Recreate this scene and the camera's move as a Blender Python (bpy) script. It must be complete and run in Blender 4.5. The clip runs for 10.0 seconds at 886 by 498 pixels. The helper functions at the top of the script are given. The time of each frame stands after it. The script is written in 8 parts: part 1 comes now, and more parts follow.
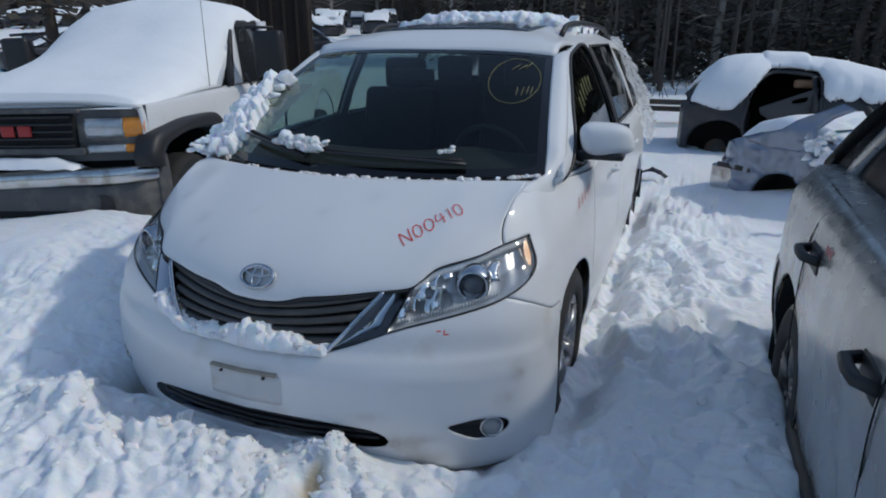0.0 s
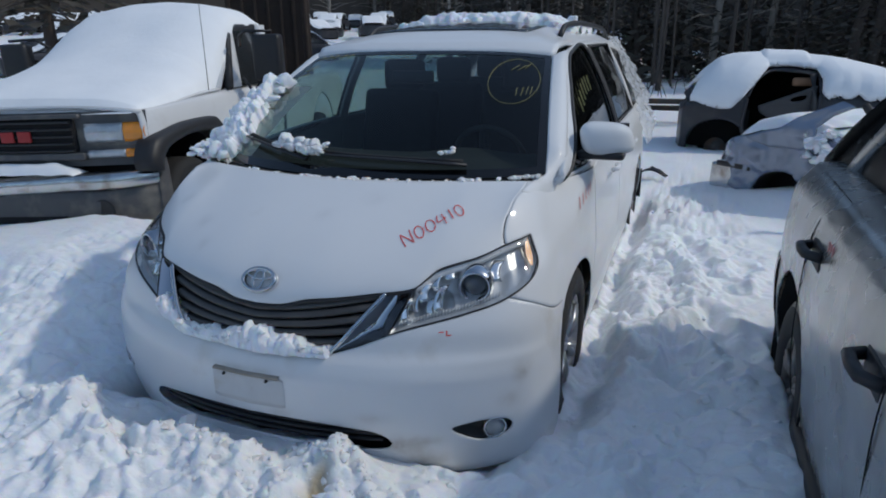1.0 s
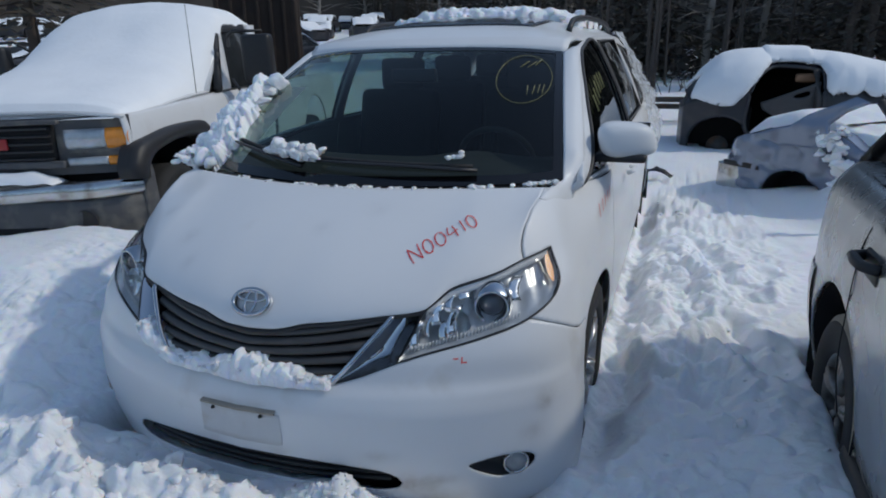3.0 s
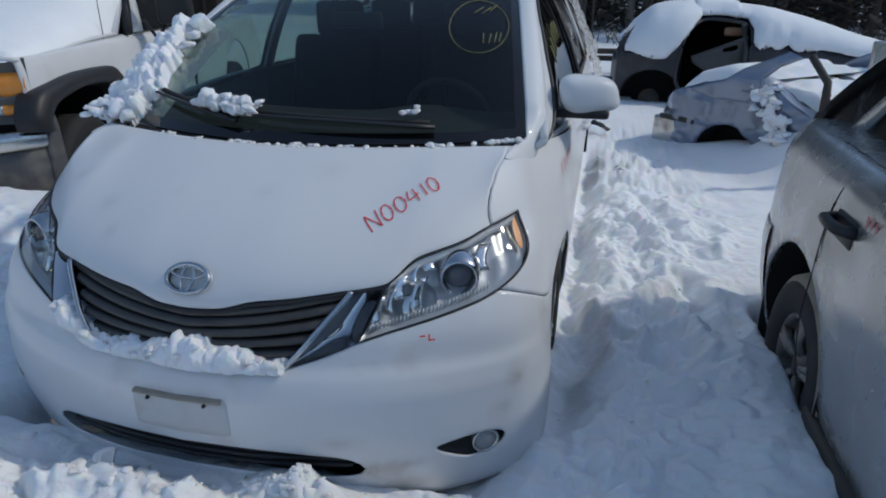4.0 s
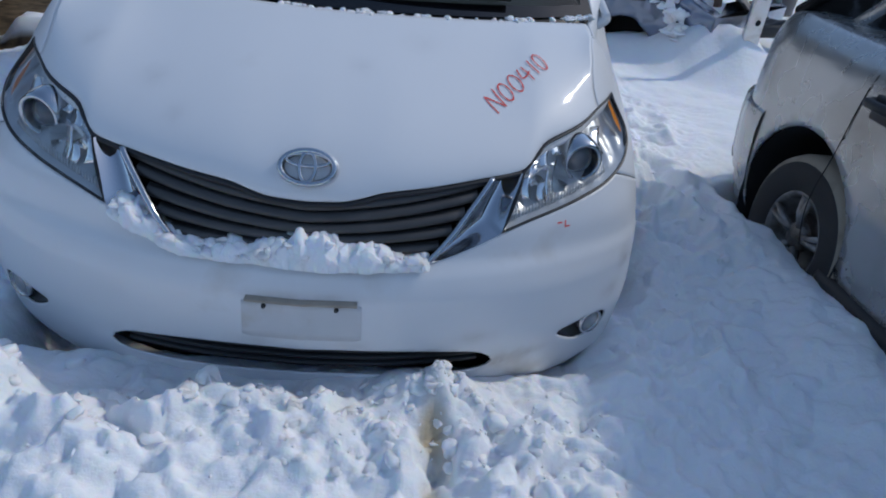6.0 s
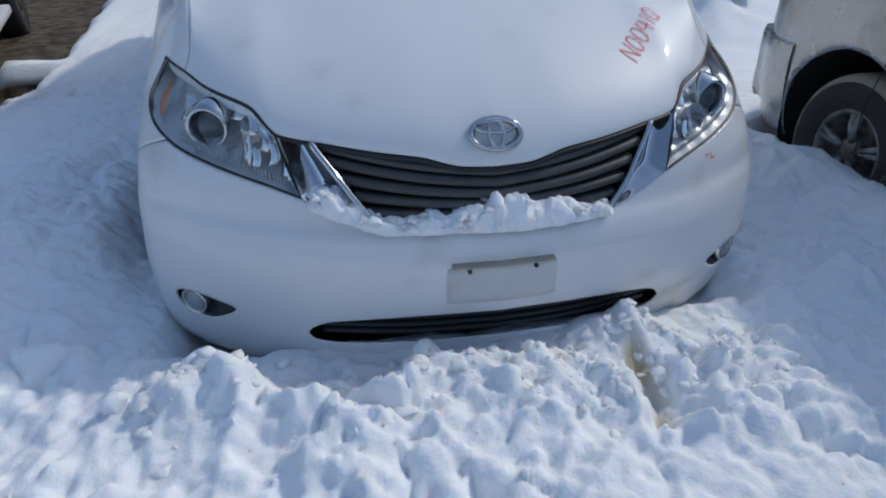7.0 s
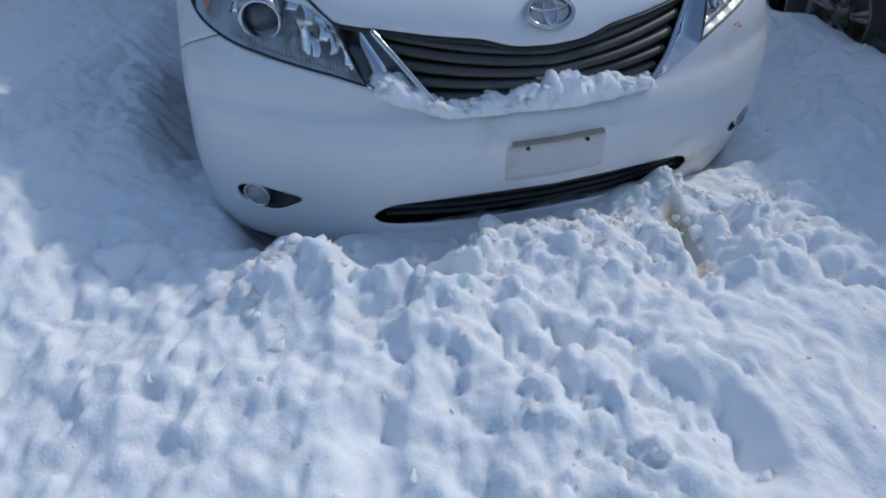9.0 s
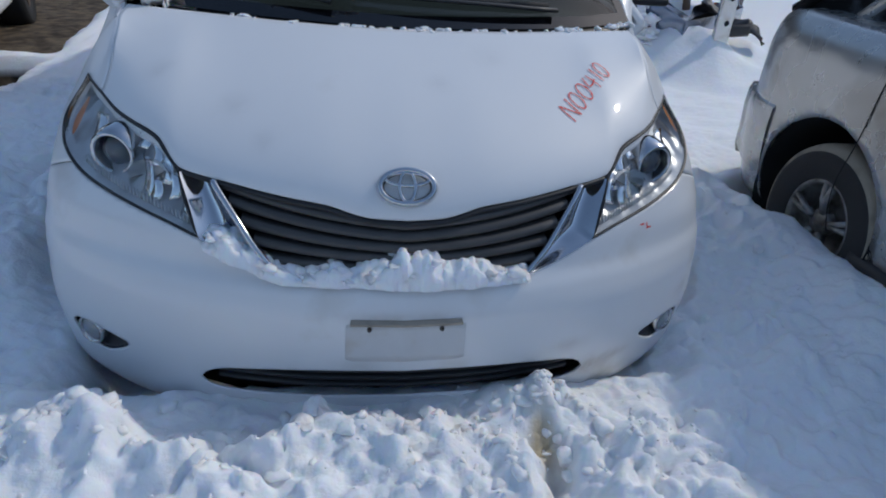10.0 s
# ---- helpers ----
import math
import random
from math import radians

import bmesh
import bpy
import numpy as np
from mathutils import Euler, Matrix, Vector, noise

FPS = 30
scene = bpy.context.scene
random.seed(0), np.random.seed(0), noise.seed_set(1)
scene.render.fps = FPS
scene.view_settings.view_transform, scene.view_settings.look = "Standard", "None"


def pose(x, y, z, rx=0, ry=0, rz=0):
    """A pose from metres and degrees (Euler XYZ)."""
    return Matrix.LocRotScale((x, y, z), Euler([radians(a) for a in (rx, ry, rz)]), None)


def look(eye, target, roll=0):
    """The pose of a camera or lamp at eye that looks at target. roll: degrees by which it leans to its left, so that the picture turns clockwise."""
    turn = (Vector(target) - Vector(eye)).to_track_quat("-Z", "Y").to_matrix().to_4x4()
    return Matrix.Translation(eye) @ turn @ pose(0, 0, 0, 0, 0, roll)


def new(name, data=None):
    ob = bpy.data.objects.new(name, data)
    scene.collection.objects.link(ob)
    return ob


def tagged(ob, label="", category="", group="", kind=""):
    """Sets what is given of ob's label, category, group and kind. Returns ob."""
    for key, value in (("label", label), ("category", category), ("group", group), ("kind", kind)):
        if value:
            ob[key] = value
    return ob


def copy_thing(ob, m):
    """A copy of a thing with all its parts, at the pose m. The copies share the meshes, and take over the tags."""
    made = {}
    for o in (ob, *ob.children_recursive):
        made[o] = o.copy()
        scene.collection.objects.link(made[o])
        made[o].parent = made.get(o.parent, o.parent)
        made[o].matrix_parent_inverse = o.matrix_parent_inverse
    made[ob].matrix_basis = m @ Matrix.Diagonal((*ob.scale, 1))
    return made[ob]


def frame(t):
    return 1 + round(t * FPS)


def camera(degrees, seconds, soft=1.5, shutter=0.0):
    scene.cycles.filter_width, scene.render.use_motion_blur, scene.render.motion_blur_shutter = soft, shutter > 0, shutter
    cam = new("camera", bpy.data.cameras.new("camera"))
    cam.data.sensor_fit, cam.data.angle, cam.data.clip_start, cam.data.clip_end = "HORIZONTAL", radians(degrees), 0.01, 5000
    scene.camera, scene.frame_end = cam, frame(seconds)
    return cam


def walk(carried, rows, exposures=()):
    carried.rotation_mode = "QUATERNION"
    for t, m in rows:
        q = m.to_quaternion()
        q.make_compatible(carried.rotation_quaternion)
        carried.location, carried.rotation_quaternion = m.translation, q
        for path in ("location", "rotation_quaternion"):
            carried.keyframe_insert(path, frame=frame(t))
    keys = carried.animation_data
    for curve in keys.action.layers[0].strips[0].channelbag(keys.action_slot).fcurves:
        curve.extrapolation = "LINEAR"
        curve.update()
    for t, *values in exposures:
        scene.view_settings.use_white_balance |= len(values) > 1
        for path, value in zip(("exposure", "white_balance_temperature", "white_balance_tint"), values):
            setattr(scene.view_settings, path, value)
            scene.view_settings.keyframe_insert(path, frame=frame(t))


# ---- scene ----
cam = camera(69.9, 10.0, soft=1.9)
PATH = [
    (0, (1.354, -1.587, 1.611), (0.672, 0.192, 1.003), 0.1),
    (0.5, (1.353, -1.587, 1.616), (0.684, 0.2, 1.015), 0.0),
    (1, (1.349, -1.589, 1.608), (0.666, 0.192, 1.005), -0.5),
    (1.5, (1.34, -1.591, 1.613), (0.643, 0.186, 1.015), 0.4),
    (2, (1.352, -1.587, 1.601), (0.662, 0.192, 1.001), 0.4),
    (2.2, (1.315, -1.596, 1.606), (0.656, 0.185, 0.979), 0.7),
    (3.3, (1.172, -1.33, 1.584), (0.51, 0.461, 0.99), -1.6),
    (3.5, (1.13, -1.313, 1.598), (0.548, 0.499, 0.981), 0.2),
    (4, (1.057, -1.259, 1.576), (0.626, 0.547, 0.831), 0.4),
    (4.5, (1.003, -1.244, 1.518), (0.7, 0.504, 0.594), 2.5),
    (5, (0.835, -1.201, 1.45), (0.775, 0.515, 0.424), 5.2),
    (5.5, (0.587, -1.207, 1.458), (0.68, 0.439, 0.326), 6.1),
    (5.7, (0.416, -1.223, 1.489), (0.553, 0.45, 0.402), 7.2),
    (6.8, (-0.241, -1.363, 1.388), (0.059, 0.367, 0.431), 2.6),
    (7, (-0.409, -1.33, 1.386), (-0.087, 0.37, 0.382), 0.1),
    (7.5, (-0.679, -1.294, 1.409), (-0.335, 0.33, 0.294), -0.5),
    (8, (-0.88, -1.29, 1.455), (-0.468, 0.358, 0.401), -1.4),
    (8.5, (-0.842, -1.346, 1.411), (-0.36, 0.255, 0.314), 1.1),
    (9, (-0.712, -1.38, 1.419), (-0.303, 0.103, 0.142), -1.0),
    (9.5, (-0.42, -1.329, 1.406), (-0.098, 0.346, 0.362), 4.6),
    (10, (-0.139, -1.242, 1.44), (0.158, 0.485, 0.477), 4.7),
]
walk(cam, [(t, look(eye, target, roll)) for t, eye, target, roll in PATH],
     [(0.0, -0.02, 6620, 6), (4.0, -0.05, 6620, 6), (5.0, -0.04, 6250, 9), (7.0, 0.15, 6600, 8), (8.0, 0.15, 7000, 8), (9.0, 0.08, 6400, 8), (9.5, -0.03, 6280, 8), (10.0, 0.08, 6560, 8)])

# ---- daylight: clear winter sky, sun behind and beside the parked cars ----
SUN = Vector((0.68, 0.29, 0.67)).normalized()
world = bpy.data.worlds.new("sky")
scene.world = world
world.use_nodes = True
_n = world.node_tree.nodes
_sky = _n.new("ShaderNodeTexSky")
_sky.sky_type, _sky.sun_disc = "NISHITA", False
_sky.sun_elevation = math.asin(SUN.z)
_sky.sun_rotation = math.atan2(SUN.x, SUN.y)
_sky.air_density, _sky.dust_density, _sky.ozone_density = 1.0, 0.6, 1.2
_n["Background"].inputs["Strength"].default_value = 0.15
world.node_tree.links.new(_sky.outputs[0], _n["Background"].inputs[0])
_sun = bpy.data.lights.new("sun", "SUN")
_sun.energy, _sun.angle, _sun.color = 1.28, radians(2.0), (1.0, 0.95, 0.88)
sun = new("sun", _sun)
sun.matrix_world = look(SUN * 30, (0, 0, 0))

# ---- mesh tools ----
def mesh_of(name, verts, faces, smooth=True):
    me = bpy.data.meshes.new(name)
    me.from_pydata([tuple(v) for v in verts], [], [tuple(f) for f in faces])
    if smooth:
        me.polygons.foreach_set("use_smooth", [True] * len(me.polygons))
    me.update()
    return me


def put_mesh(name, me, mat, parent=None, label=""):
    ob = new(name, me)
    if mat is not None and not me.materials:
        me.materials.append(mat)
    if parent is not None:
        ob.parent = parent
    if label:
        ob["label"] = label
    return ob


OUT = [None]


def face_out(me):
    """Turn the faces away from the middle of the thing that is being built."""
    if OUT[0] is None or not len(me.polygons):
        return
    c = Vector(OUT[0])
    if sum((p.center - c).dot(p.normal) * p.area for p in me.polygons) < 0:
        me.flip_normals()


def part(name, bm, mat, parent=None, label="", smooth=True):
    me = bpy.data.meshes.new(name)
    bm.to_mesh(me)
    bm.free()
    if smooth:
        me.polygons.foreach_set("use_smooth", [True] * len(me.polygons))
    me.update()
    return put_mesh(name, me, mat, parent, label)


def thing(name, label, category, m=None, group="", kind=""):
    ob = new(name)
    ob.empty_display_size = 0.1
    if m is not None:
        ob.matrix_world = m
    return tagged(ob, label, category, group, kind)


def grid_faces(rows, cols, flip=False, wrap=False):
    out = []
    for i in range(rows - 1):
        for j in range(cols if wrap else cols - 1):
            k = (j + 1) % cols
            f = (i * cols + j, i * cols + k, (i + 1) * cols + k, (i + 1) * cols + j)
            out.append(f[::-1] if flip else f)
    return out


def sheet(name, P, mat, parent=None, label="", flip=False, thick=0.0, smooth=True, wrap=False):
    """A surface from a grid of places P[i][j]; thick: metres of thickness behind it."""
    P = np.asarray(P, float)
    r, c = P.shape[:2]
    me = mesh_of(name, P.reshape(-1, 3), grid_faces(r, c, flip, wrap), smooth)
    face_out(me)
    ob = put_mesh(name, me, mat, parent, label)
    if thick:
        mod = ob.modifiers.new("thickness", "SOLIDIFY")
        mod.thickness, mod.offset = thick, -1.0
    return ob


def box_bm(sx, sy, sz, at=(0, 0, 0), bevel=0.0, seg=2, bm=None, turn=None):
    own = bmesh.new()
    bmesh.ops.create_cube(own, size=1.0)
    for v in own.verts:
        v.co = Vector((v.co.x * sx, v.co.y * sy, v.co.z * sz))
    if bevel:
        bmesh.ops.bevel(own, geom=own.edges[:], offset=bevel, segments=seg, profile=0.6, affect="EDGES")
    m = Matrix.Translation(at) @ (turn if turn is not None else Matrix())
    own.transform(m)
    if bm is None:
        return own
    tmp = bpy.data.meshes.new("tmp")
    own.to_mesh(tmp)
    own.free()
    bm.from_mesh(tmp)
    bpy.data.meshes.remove(tmp)
    return bm


def lathe_bm(profile, seg=40, bm=None, m=None):
    """Turn a profile of (radius, height) about z."""
    bm = bm or bmesh.new()
    rings = []
    for r, h in profile:
        ring = []
        for k in range(seg):
            a = 2 * math.pi * k / seg
            p = Vector((r * math.cos(a), r * math.sin(a), h))
            ring.append(bm.verts.new(m @ p if m is not None else p))
        rings.append(ring)
    for a, b in zip(rings, rings[1:]):
        for k in range(seg):
            bm.faces.new((a[k], a[(k + 1) % seg], b[(k + 1) % seg], b[k]))
    return bm


def tube_bm(points, radius, seg=8, bm=None, closed=False, flat=1.0):
    """A round bar along points; radius may be a list."""
    bm = bm or bmesh.new()
    pts = [Vector(p) for p in points]
    n = len(pts)
    rings = []
    up = Vector((0, 0, 1))
    for i, p in enumerate(pts):
        a = pts[(i - 1) % n] if closed or i else pts[i]
        b = pts[(i + 1) % n] if closed or i < n - 1 else pts[i]
        d = (b - a).normalized()
        ref = up if abs(d.dot(up)) < 0.95 else Vector((1, 0, 0))
        x = d.cross(ref).normalized()
        y = x.cross(d)
        r = radius[i] if isinstance(radius, (list, tuple)) else radius
        rings.append([bm.verts.new(p + (x * math.cos(2 * math.pi * k / seg) + y * math.sin(2 * math.pi * k / seg) * flat) * r) for k in range(seg)])
    last = n if closed else n - 1
    for i in range(last):
        a, b = rings[i], rings[(i + 1) % n]
        for k in range(seg):
            bm.faces.new((a[k], a[(k + 1) % seg], b[(k + 1) % seg], b[k]))
    if not closed:
        bm.faces.new(rings[0][::-1])
        bm.faces.new(rings[-1])
    return bm


def spline(points, n, closed=False):
    """n places on a smooth curve through points (Catmull-Rom, evenly by length)."""
    p = np.array(points, float)
    if closed:
        p = np.vstack([p[-1:], p, p[:2]])
    else:
        p = np.vstack([2 * p[0] - p[1], p, 2 * p[-1] - p[-2]])
    out = []
    for i in range(1, len(p) - 2):
        for t in np.linspace(0, 1, 24, endpoint=False):
            a, b, c, d = p[i - 1], p[i], p[i + 1], p[i + 2]
            out.append(0.5 * (2 * b + (c - a) * t + (2 * a - 5 * b + 4 * c - d) * t * t + (3 * b - a - 3 * c + d) * t ** 3))
    out.append(p[-2])
    out = np.array(out)
    s = np.r_[0, np.cumsum(np.linalg.norm(np.diff(out, axis=0), axis=1))]
    want = np.linspace(0, s[-1], n + 1)[:-1] if closed else np.linspace(0, s[-1], n)
    return np.stack([np.interp(want, s, out[:, k]) for k in range(p.shape[1])], 1)


def curve_at(x, xs, ys):
    """A smooth curve through (xs, ys): monotone-ish cubic."""
    xs, ys = np.asarray(xs, float), np.asarray(ys, float)
    d = np.diff(ys) / np.diff(xs)
    m = np.r_[d[0], np.where(d[:-1] * d[1:] > 0, 2 * d[:-1] * d[1:] / (d[:-1] + d[1:] + 1e-12), 0), d[-1]]
    x = np.clip(np.asarray(x, float), xs[0], xs[-1])
    i = np.clip(np.searchsorted(xs, x) - 1, 0, len(xs) - 2)
    h = xs[i + 1] - xs[i]
    t = (x - xs[i]) / h
    return ((2 * t ** 3 - 3 * t ** 2 + 1) * ys[i] + (t ** 3 - 2 * t ** 2 + t) * h * m[i]
            + (-2 * t ** 3 + 3 * t ** 2) * ys[i + 1] + (t ** 3 - t ** 2) * h * m[i + 1])


def smooth01(x, a, b):
    t = np.clip((np.asarray(x, float) - a) / (b - a), 0, 1)
    return t * t * (3 - 2 * t)


def lattice(x, y, seed=0):
    """Smooth noise in -1..1 on the plane."""
    xi, yi = np.floor(x).astype(np.int64), np.floor(y).astype(np.int64)
    fx, fy = x - xi, y - yi

    def corner(a, b):
        h = (a * 374761393 + b * 668265263 + seed * 974634777) & 0x7FFFFFFF
        h = ((h ^ (h >> 13)) * 1274126177) & 0x7FFFFFFF
        h = h ^ (h >> 16)
        ang = (h % 65536) / 65536 * 2 * np.pi
        return np.cos(ang) * (x - a) + np.sin(ang) * (y - b)

    u, v = fx ** 3 * (fx * (fx * 6 - 15) + 10), fy ** 3 * (fy * (fy * 6 - 15) + 10)
    a, b, c, d = corner(xi, yi), corner(xi + 1, yi), corner(xi, yi + 1), corner(xi + 1, yi + 1)
    return ((a * (1 - u) + b * u) * (1 - v) + (c * (1 - u) + d * u) * v) * 1.5


def fbm(x, y, octaves=4, seed=0, rough=0.5):
    out, amp = 0, 1
    for k in range(octaves):
        out = out + amp * lattice(x * 2 ** k + 17.3 * k, y * 2 ** k - 9.1 * k, seed + k)
        amp *= rough
    return out


def inside(px, py, poly):
    """Which of the places lie inside the outline."""
    poly = np.asarray(poly, float)
    x0, y0 = poly[:, 0], poly[:, 1]
    x1, y1 = np.roll(x0, -1), np.roll(y0, -1)
    hit = np.zeros(px.shape, bool)
    for a, b, c, d in zip(x0, y0, x1, y1):
        if b != d:
            hit ^= ((b > py) != (d > py)) & (px < (c - a) * (py - b) / (d - b) + a)
    return hit


def nearest_on(px, py, poly, closed=True):
    """The nearest places of an outline, and how far they are."""
    poly = np.asarray(poly, float)
    ends = np.roll(poly, -1, 0) if closed else poly[1:]
    best, bx, by = np.full(px.shape, 1e9), px.copy(), py.copy()
    for (a, b), (c, d) in zip(poly, ends):
        l2 = (c - a) ** 2 + (d - b) ** 2 + 1e-12
        t = np.clip(((px - a) * (c - a) + (py - b) * (d - b)) / l2, 0, 1)
        x, y = a + t * (c - a), b + t * (d - b)
        far = (x - px) ** 2 + (y - py) ** 2
        near = far < best
        best, bx, by = np.where(near, far, best), np.where(near, x, bx), np.where(near, y, by)
    return bx, by, np.sqrt(best)


def cut_sheet(name, U, V, place, holes, mat, parent, label="", keep=None, flip=False, thick=0.0):
    """A surface place(U, V) over a grid of parameters, with clean openings along the outlines in holes
    (and, with keep, only what lies inside that outline)."""
    U, V = U.copy(), V.copy()
    cell = 0.62 * max(np.abs(np.diff(U, axis=1)).mean(), np.abs(np.diff(V, axis=0)).mean())
    for poly in list(holes) + ([keep] if keep is not None else []):
        bx, by, far = nearest_on(U, V, poly)
        near = far < cell
        U, V = np.where(near, bx, U), np.where(near, by, V)
    r, c = U.shape
    cu = (U[:-1, :-1] + U[1:, :-1] + U[:-1, 1:] + U[1:, 1:]) / 4
    cv = (V[:-1, :-1] + V[1:, :-1] + V[:-1, 1:] + V[1:, 1:]) / 4
    gone = np.zeros(cu.shape, bool)
    for poly in holes:
        gone |= inside(cu, cv, poly)
    if keep is not None:
        gone |= ~inside(cu, cv, keep)
    # draw every vertex of the cut edge onto its outline
    pad = np.ones((r + 1, c + 1), bool)
    pad[1:-1, 1:-1] = gone
    touch_gone = pad[:-1, :-1] | pad[1:, :-1] | pad[:-1, 1:] | pad[1:, 1:]
    inner = np.zeros((r, c), bool)
    inner[1:-1, 1:-1] = True
    rim = touch_gone & inner
    best, bu, bv = np.full(U.shape, 1e9), U.copy(), V.copy()
    for poly in list(holes) + ([keep] if keep is not None else []):
        bx, by, far = nearest_on(U, V, poly)
        near = far < best
        best, bu, bv = np.where(near, far, best), np.where(near, bx, bu), np.where(near, by, bv)
    move = rim & (best < 2.6 * cell)
    U, V = np.where(move, bu, U), np.where(move, bv, V)
    P = place(U, V)
    faces = [f for f, g in zip(grid_faces(r, c, flip), gone.ravel()) if not g]
    used = sorted({i for f in faces for i in f})
    at = {k: n for n, k in enumerate(used)}
    V3 = P.reshape(-1, 3)
    me = mesh_of(name, [V3[k] for k in used], [[at[k] for k in f] for f in faces])
    bm = bmesh.new()
    bm.from_mesh(me)
    bmesh.ops.remove_doubles(bm, verts=bm.verts[:], dist=0.0006)
    bmesh.ops.dissolve_degenerate(bm, dist=0.0004, edges=bm.edges[:])
    bm.to_mesh(me)
    bm.free()
    me.polygons.foreach_set("use_smooth", [True] * len(me.polygons))
    face_out(me)
    ob = put_mesh(name, me, mat, parent, label)
    if thick:
        mod = ob.modifiers.new("thickness", "SOLIDIFY")
        mod.thickness, mod.offset = thick, -1.0
    return ob


_ico = bmesh.new()
bmesh.ops.create_icosphere(_ico, subdivisions=3, radius=1.0)
ICO_V, ICO_F = np.array([v.co[:] for v in _ico.verts]), [[v.index for v in f.verts] for f in _ico.faces]
_ico.free()
_ico = bmesh.new()
bmesh.ops.create_icosphere(_ico, subdivisions=2, radius=1.0)
ICO2_V, ICO2_F = np.array([v.co[:] for v in _ico.verts]), [[v.index for v in f.verts] for f in _ico.faces]
_ico.free()


def chunk_mesh(name, spots, seed=1, squash=0.75):
    """Broken, angular lumps: spots of (x, y, z, size)."""
    g = np.random.default_rng(seed)
    verts, faces, base = [], [], 0
    for x, y, z, s in spots:
        bv, bf = (ICO_V, ICO_F) if s > 0.03 else (ICO2_V, ICO2_F)
        v = bv.copy()
        for _ in range(9):
            n = g.normal(size=3)
            n /= np.linalg.norm(n)
            over = np.maximum(v @ n - g.uniform(0.35, 0.85), 0)
            v = v - 0.88 * over[:, None] * n
        a = g.normal(size=(3, 3)) * 2.2
        v = v * (1 + 0.10 * np.sin(bv @ a[0] * 2 + a[1, 0]) + 0.07 * np.sin(bv @ a[1] * 4 + a[2, 0]))[:, None]
        v = v * np.array((g.uniform(0.8, 1.4), g.uniform(0.8, 1.4), squash * g.uniform(0.7, 1.3)))
        c, d = math.cos(g.uniform(0, 6.28)), 0
        d = math.sqrt(max(0.0, 1 - c * c))
        v = v @ np.array(((c, -d, 0), (d, c, 0), (0, 0, 1)))
        verts.append(v * s + (x, y, z))
        faces += [[k + base for k in f] for f in bf]
        base += len(bv)
    return mesh_of(name, np.vstack(verts), faces)


def heap(x, y, size, seed=0):
    """Soft round lumps of about one size lying side by side, 0 to 1."""
    x, y = np.asarray(x, float) / size, np.asarray(y, float) / size
    xi, yi = np.floor(x), np.floor(y)
    best = np.zeros_like(x)
    frac = lambda v: v - np.floor(v)
    for i in (-1, 0, 1):
        for j in (-1, 0, 1):
            cx, cy = xi + i, yi + j
            k = cx * 127.1 + cy * 311.7 + seed * 74.7
            px, py, pr = cx + frac(np.sin(k) * 43758.545), cy + frac(np.sin(k + 19.2) * 24634.63), 0.45 + 0.5 * frac(np.sin(k + 7.7) * 9631.7)
            best = np.maximum(best, np.sqrt(np.clip(pr * pr - (x - px) ** 2 - (y - py) ** 2, 0, None)))
    return best



def clods(x, y, size, seed=0):
    """Broken blocks of crusted snow: tilted tops, steep sides, lying pell-mell; about 0 to 1."""
    x, y = np.asarray(x, float) / size, np.asarray(y, float) / size
    xi, yi = np.floor(x), np.floor(y)
    best = np.zeros_like(x)
    frac = lambda v: v - np.floor(v)
    for i in (-1, 0, 1):
        for j in (-1, 0, 1):
            cx, cy = xi + i, yi + j
            k = cx * 127.1 + cy * 311.7 + seed * 74.7
            r1, r2, r3, r4 = (frac(np.sin(k + d) * 43758.545) for d in (0.0, 19.2, 7.7, 31.4))
            dx, dy = x - cx - r1, y - cy - r2
            a = r4 * 6.283
            u, v = dx * np.cos(a) + dy * np.sin(a), (dy * np.cos(a) - dx * np.sin(a)) * (0.8 + 0.7 * r3)
            far = (u ** 4 + v ** 4) / (0.36 + 0.34 * r3) ** 4
            best = np.maximum(best, (0.35 + 0.65 * r4) * (1 - far) + 0.75 * (r1 - 0.5) * u + 0.75 * (r2 - 0.5) * v - 0.1)
    return best

